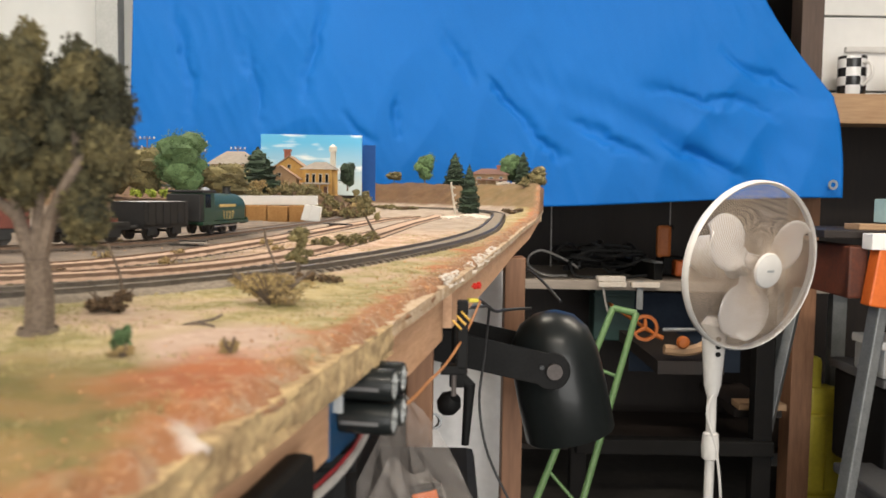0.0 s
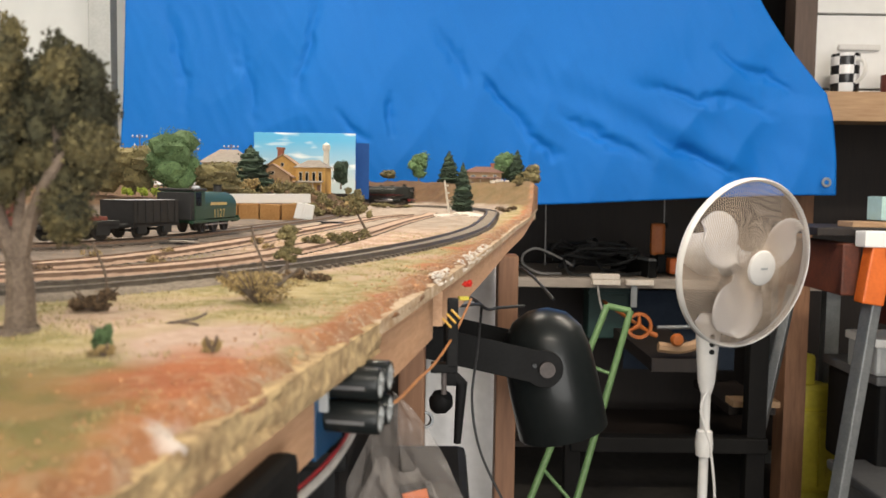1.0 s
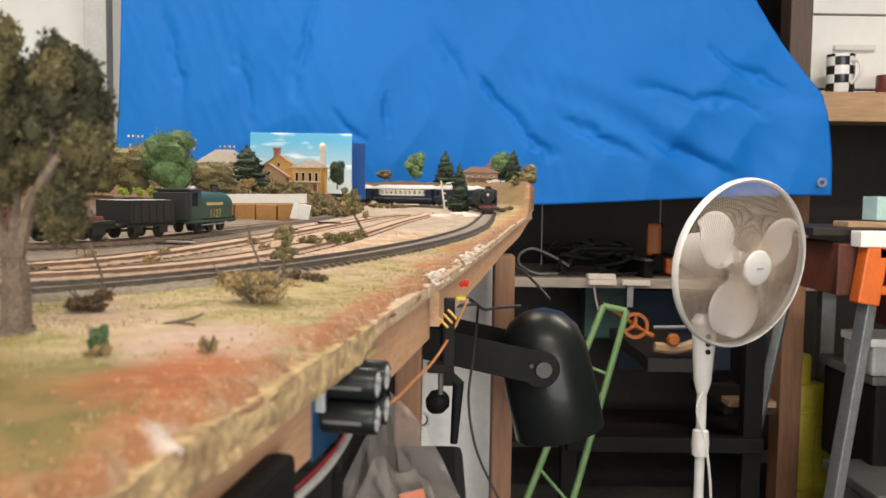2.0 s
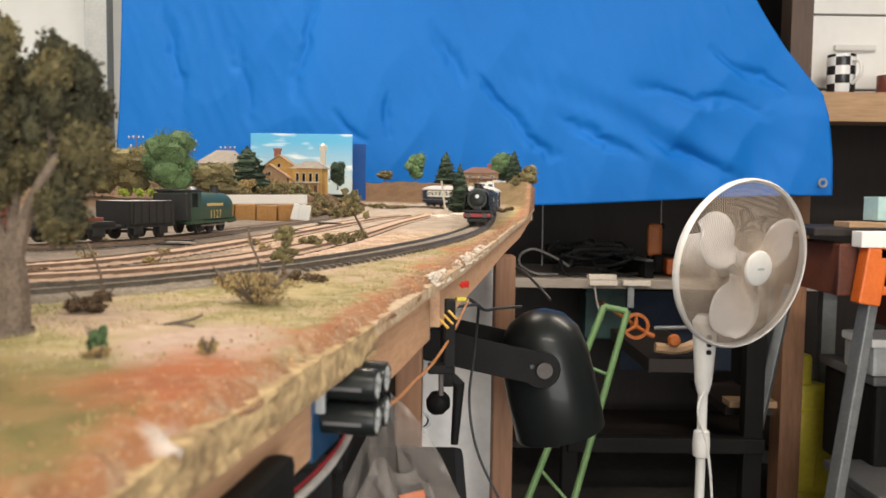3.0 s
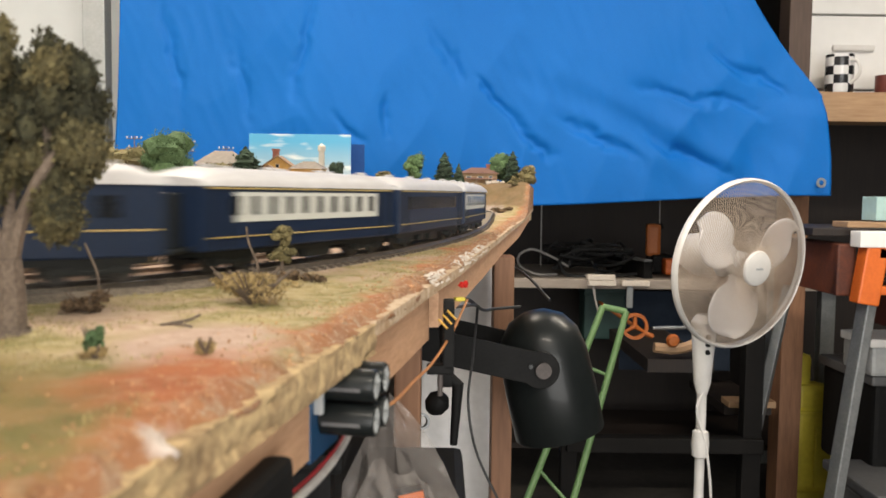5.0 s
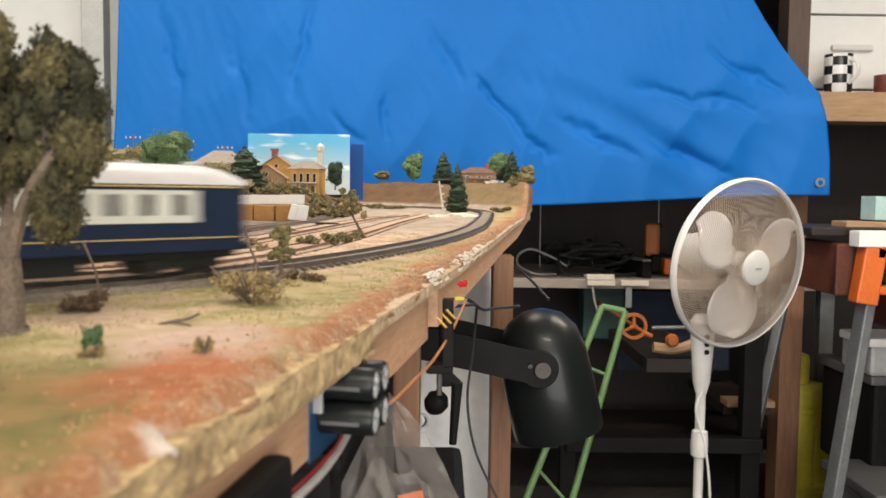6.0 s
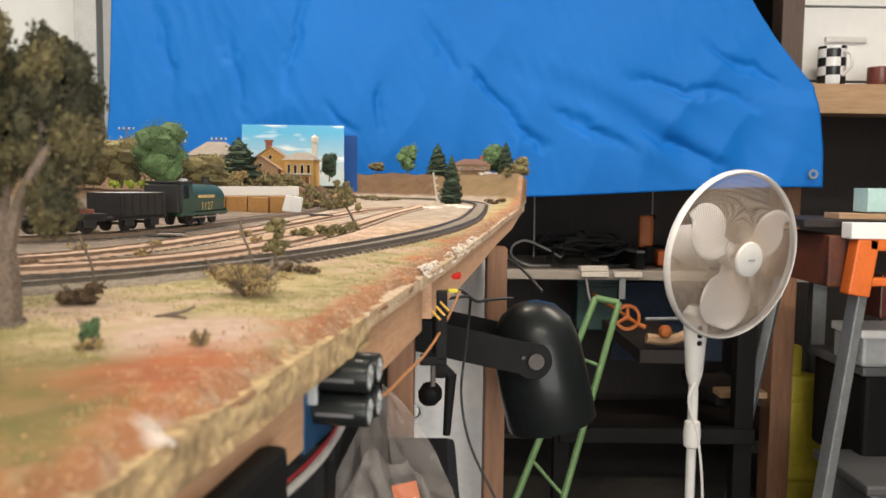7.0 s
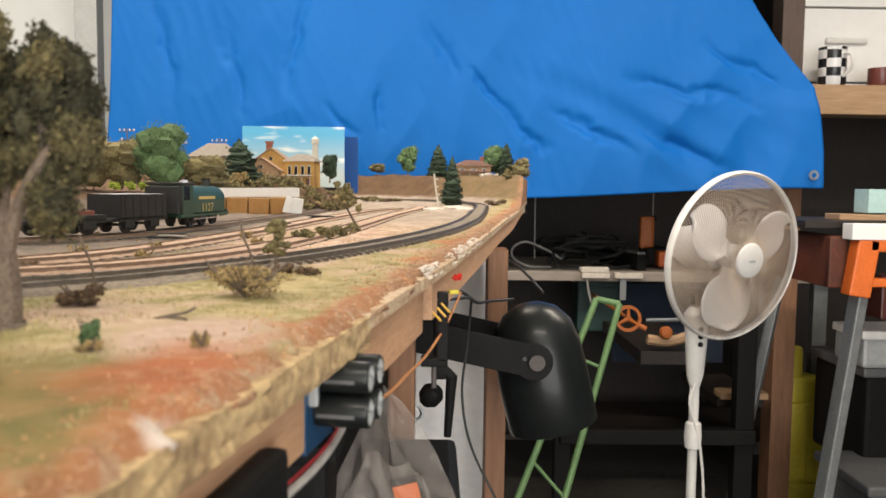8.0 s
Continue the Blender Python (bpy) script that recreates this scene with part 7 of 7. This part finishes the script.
    box(bm, -0.060, 0, 0.0250, 0.026, 0.0305, 0.0200, bevel=0.0006)
    part("cab", bm, "loco_black", th)
    bm = B()
    rows = []
    for x in (-0.078, -0.046):
        rows.append([bm.verts.new((x, 0.0160 * math.cos(a), 0.0348 + 0.0085 * math.sin(a))) for a in np.linspace(0, math.pi, 11)])
    for k in range(10):
        bm.faces.new((rows[0][k], rows[0][k + 1], rows[1][k + 1], rows[1][k]))
    bm.faces.new(rows[0])
    bm.faces.new(rows[1])
    bm.faces.new((rows[0][0], rows[1][0], rows[1][10], rows[0][10]))
    part("cab_roof", bm, "loco_black", th, smooth=True)
    for sd in (-1, 1):
        bm = B()
        plate(bm, -0.066, -0.058, 0.01545, 0.0275, 0.0335, sd)
        part("cab_window", bm, "glass_dark", th)
    drivers = [wheelset(th, x, 0.0115, "driving_wheel", True) for x in (0.026, 0.0015, -0.023)]
    rods = []
    for sd in (-1, 1):
        bm = B()
        box(bm, 0, sd * 0.0122, 0, 0.052, 0.0012, 0.0024, bevel=0.0003)
        for x in (-0.0245, 0, 0.0245):
            rod(bm, (x, sd * 0.0114, 0), (x, sd * 0.0130, 0), 0.0016)
        rods.append(part("coupling_rod", bm, "bright", th, "bright steel coupling rod"))
    for x in (0.062, 0.050):
        wheelset(th, x, 0.0058)
    wheelset(th, -0.052, 0.0068)
    return th, drivers, rods


def tender():
    th = thing("tender", "dark green riveted tender coupled behind the engine", "tender")
    bm = B()
    box(bm, 0, 0, 0.0245, 0.100, 0.0325, 0.0250, bevel=0.0010)
    part("tank", bm, "loco_green", th)
    bm = B()
    for y in (-0.0150, 0.0150):
        box(bm, 0, y, 0.0382, 0.098, 0.0010, 0.0030)
    box(bm, 0.047, 0, 0.0385, 0.001, 0.030, 0.004)
    part("coal_rails", bm, "loco_green", th)
    bm = B()
    rnd = random.Random(3)
    for k in range(120):
        box(bm, rnd.uniform(-0.025, 0.044), rnd.uniform(-0.0125, 0.0125), 0.0375 + rnd.uniform(0, 0.0018), 0.004, 0.004, 0.003, Euler((rnd.random(), rnd.random(), rnd.random())).to_matrix().to_4x4())
    tagged(part("coal", bm, "loco_black", th), kind="stuff")
    bm = B()
    box(bm, 0, 0, 0.0105, 0.098, 0.026, 0.0035)
    for sd in (-1, 1):
        rod(bm, (-0.05, sd * 0.009, 0.0115), (-0.056, sd * 0.009, 0.0115), 0.003, 0.0034)
    part("underframe", bm, "loco_black", th)
    for x in (-0.028, 0.028):
        bogie(th, x, 0.022, 0.0058)
    for sd in (-1, 1):
        bm = B()
        plate(bm, -0.008, 0.002, 0.0164, 0.0255, 0.0290, sd)
        part("number_plate", bm, "red", th, "small red plate with a pale rim")
        bm = B()
        for z in (0.0150, 0.0335):
            plate(bm, -0.048, 0.048, 0.01635, z, z + 0.0004, sd)
        part("rivet_strip", bm, "loco_black", th)
    return th


ENGINE, DRIVERS, RODS = engine()
TENDER = tender()
CARS = [coach(k) for k in ("van", "diner", "sleeper", "pullman")]
# vehicle, distance of its centre behind the front buffers, half the distance between its bearing points
TRAIN = [(ENGINE, 0.0700, 0.036), (TENDER, 0.1850, 0.025)] + [(c, 0.331 + 0.1868 * k, 0.063) for k, c in enumerate(CARS)]
for owner in (ENGINE, TENDER):
    for ob in owner.children:
        if "wheel" in ob.name:
            ob.location.x *= SHORT if owner is ENGINE else TENDER_SHORT
            if "driving" in ob.name:
                ob.data.transform(Matrix.Scale(0.90, 4))
                ob.location.z *= 0.90
        else:
            for v in ob.data.vertices:
                v.co.x *= SHORT if owner is ENGINE else TENDER_SHORT


def front_at(t):
    """Where the front buffers are along the main line at t seconds."""
    return S_START + SPEED * t + 0.009 * smooth01(3.5, 4.3, t)


def stand(s, half):
    a, b = on_main(s + half), on_main(s - half)
    d = (a - b).normalized()
    side = Vector((-d.y, d.x, 0)).normalized()
    up = d.cross(side)
    m = Matrix((d, side, up)).transposed().to_4x4()
    m.translation = (a + b) / 2
    return m


def motions():
    times = [k / 10 for k in range(81)]
    for ob, back, half in TRAIN:
        walk(ob, [(t, stand(front_at(t) - back, half)) for t in times])
    fine = [k / FPS for k in range(8 * FPS + 1)]
    turn = [(t, front_at(t) / 0.0115) for t in fine]
    for ob, x in zip(DRIVERS, (0.026, 0.0015, -0.023)):
        walk(ob, [(t, Matrix.Translation((x * SHORT, 0, 0.01035)) @ Matrix.Rotation(a, 4, "Y")) for t, a in turn])
    for ob in RODS:
        walk(ob, [(t, Matrix.Translation((0.004 * math.cos(-a), 0, 0.01035 + 0.004 * math.sin(-a)))) for t, a in turn])


motions()
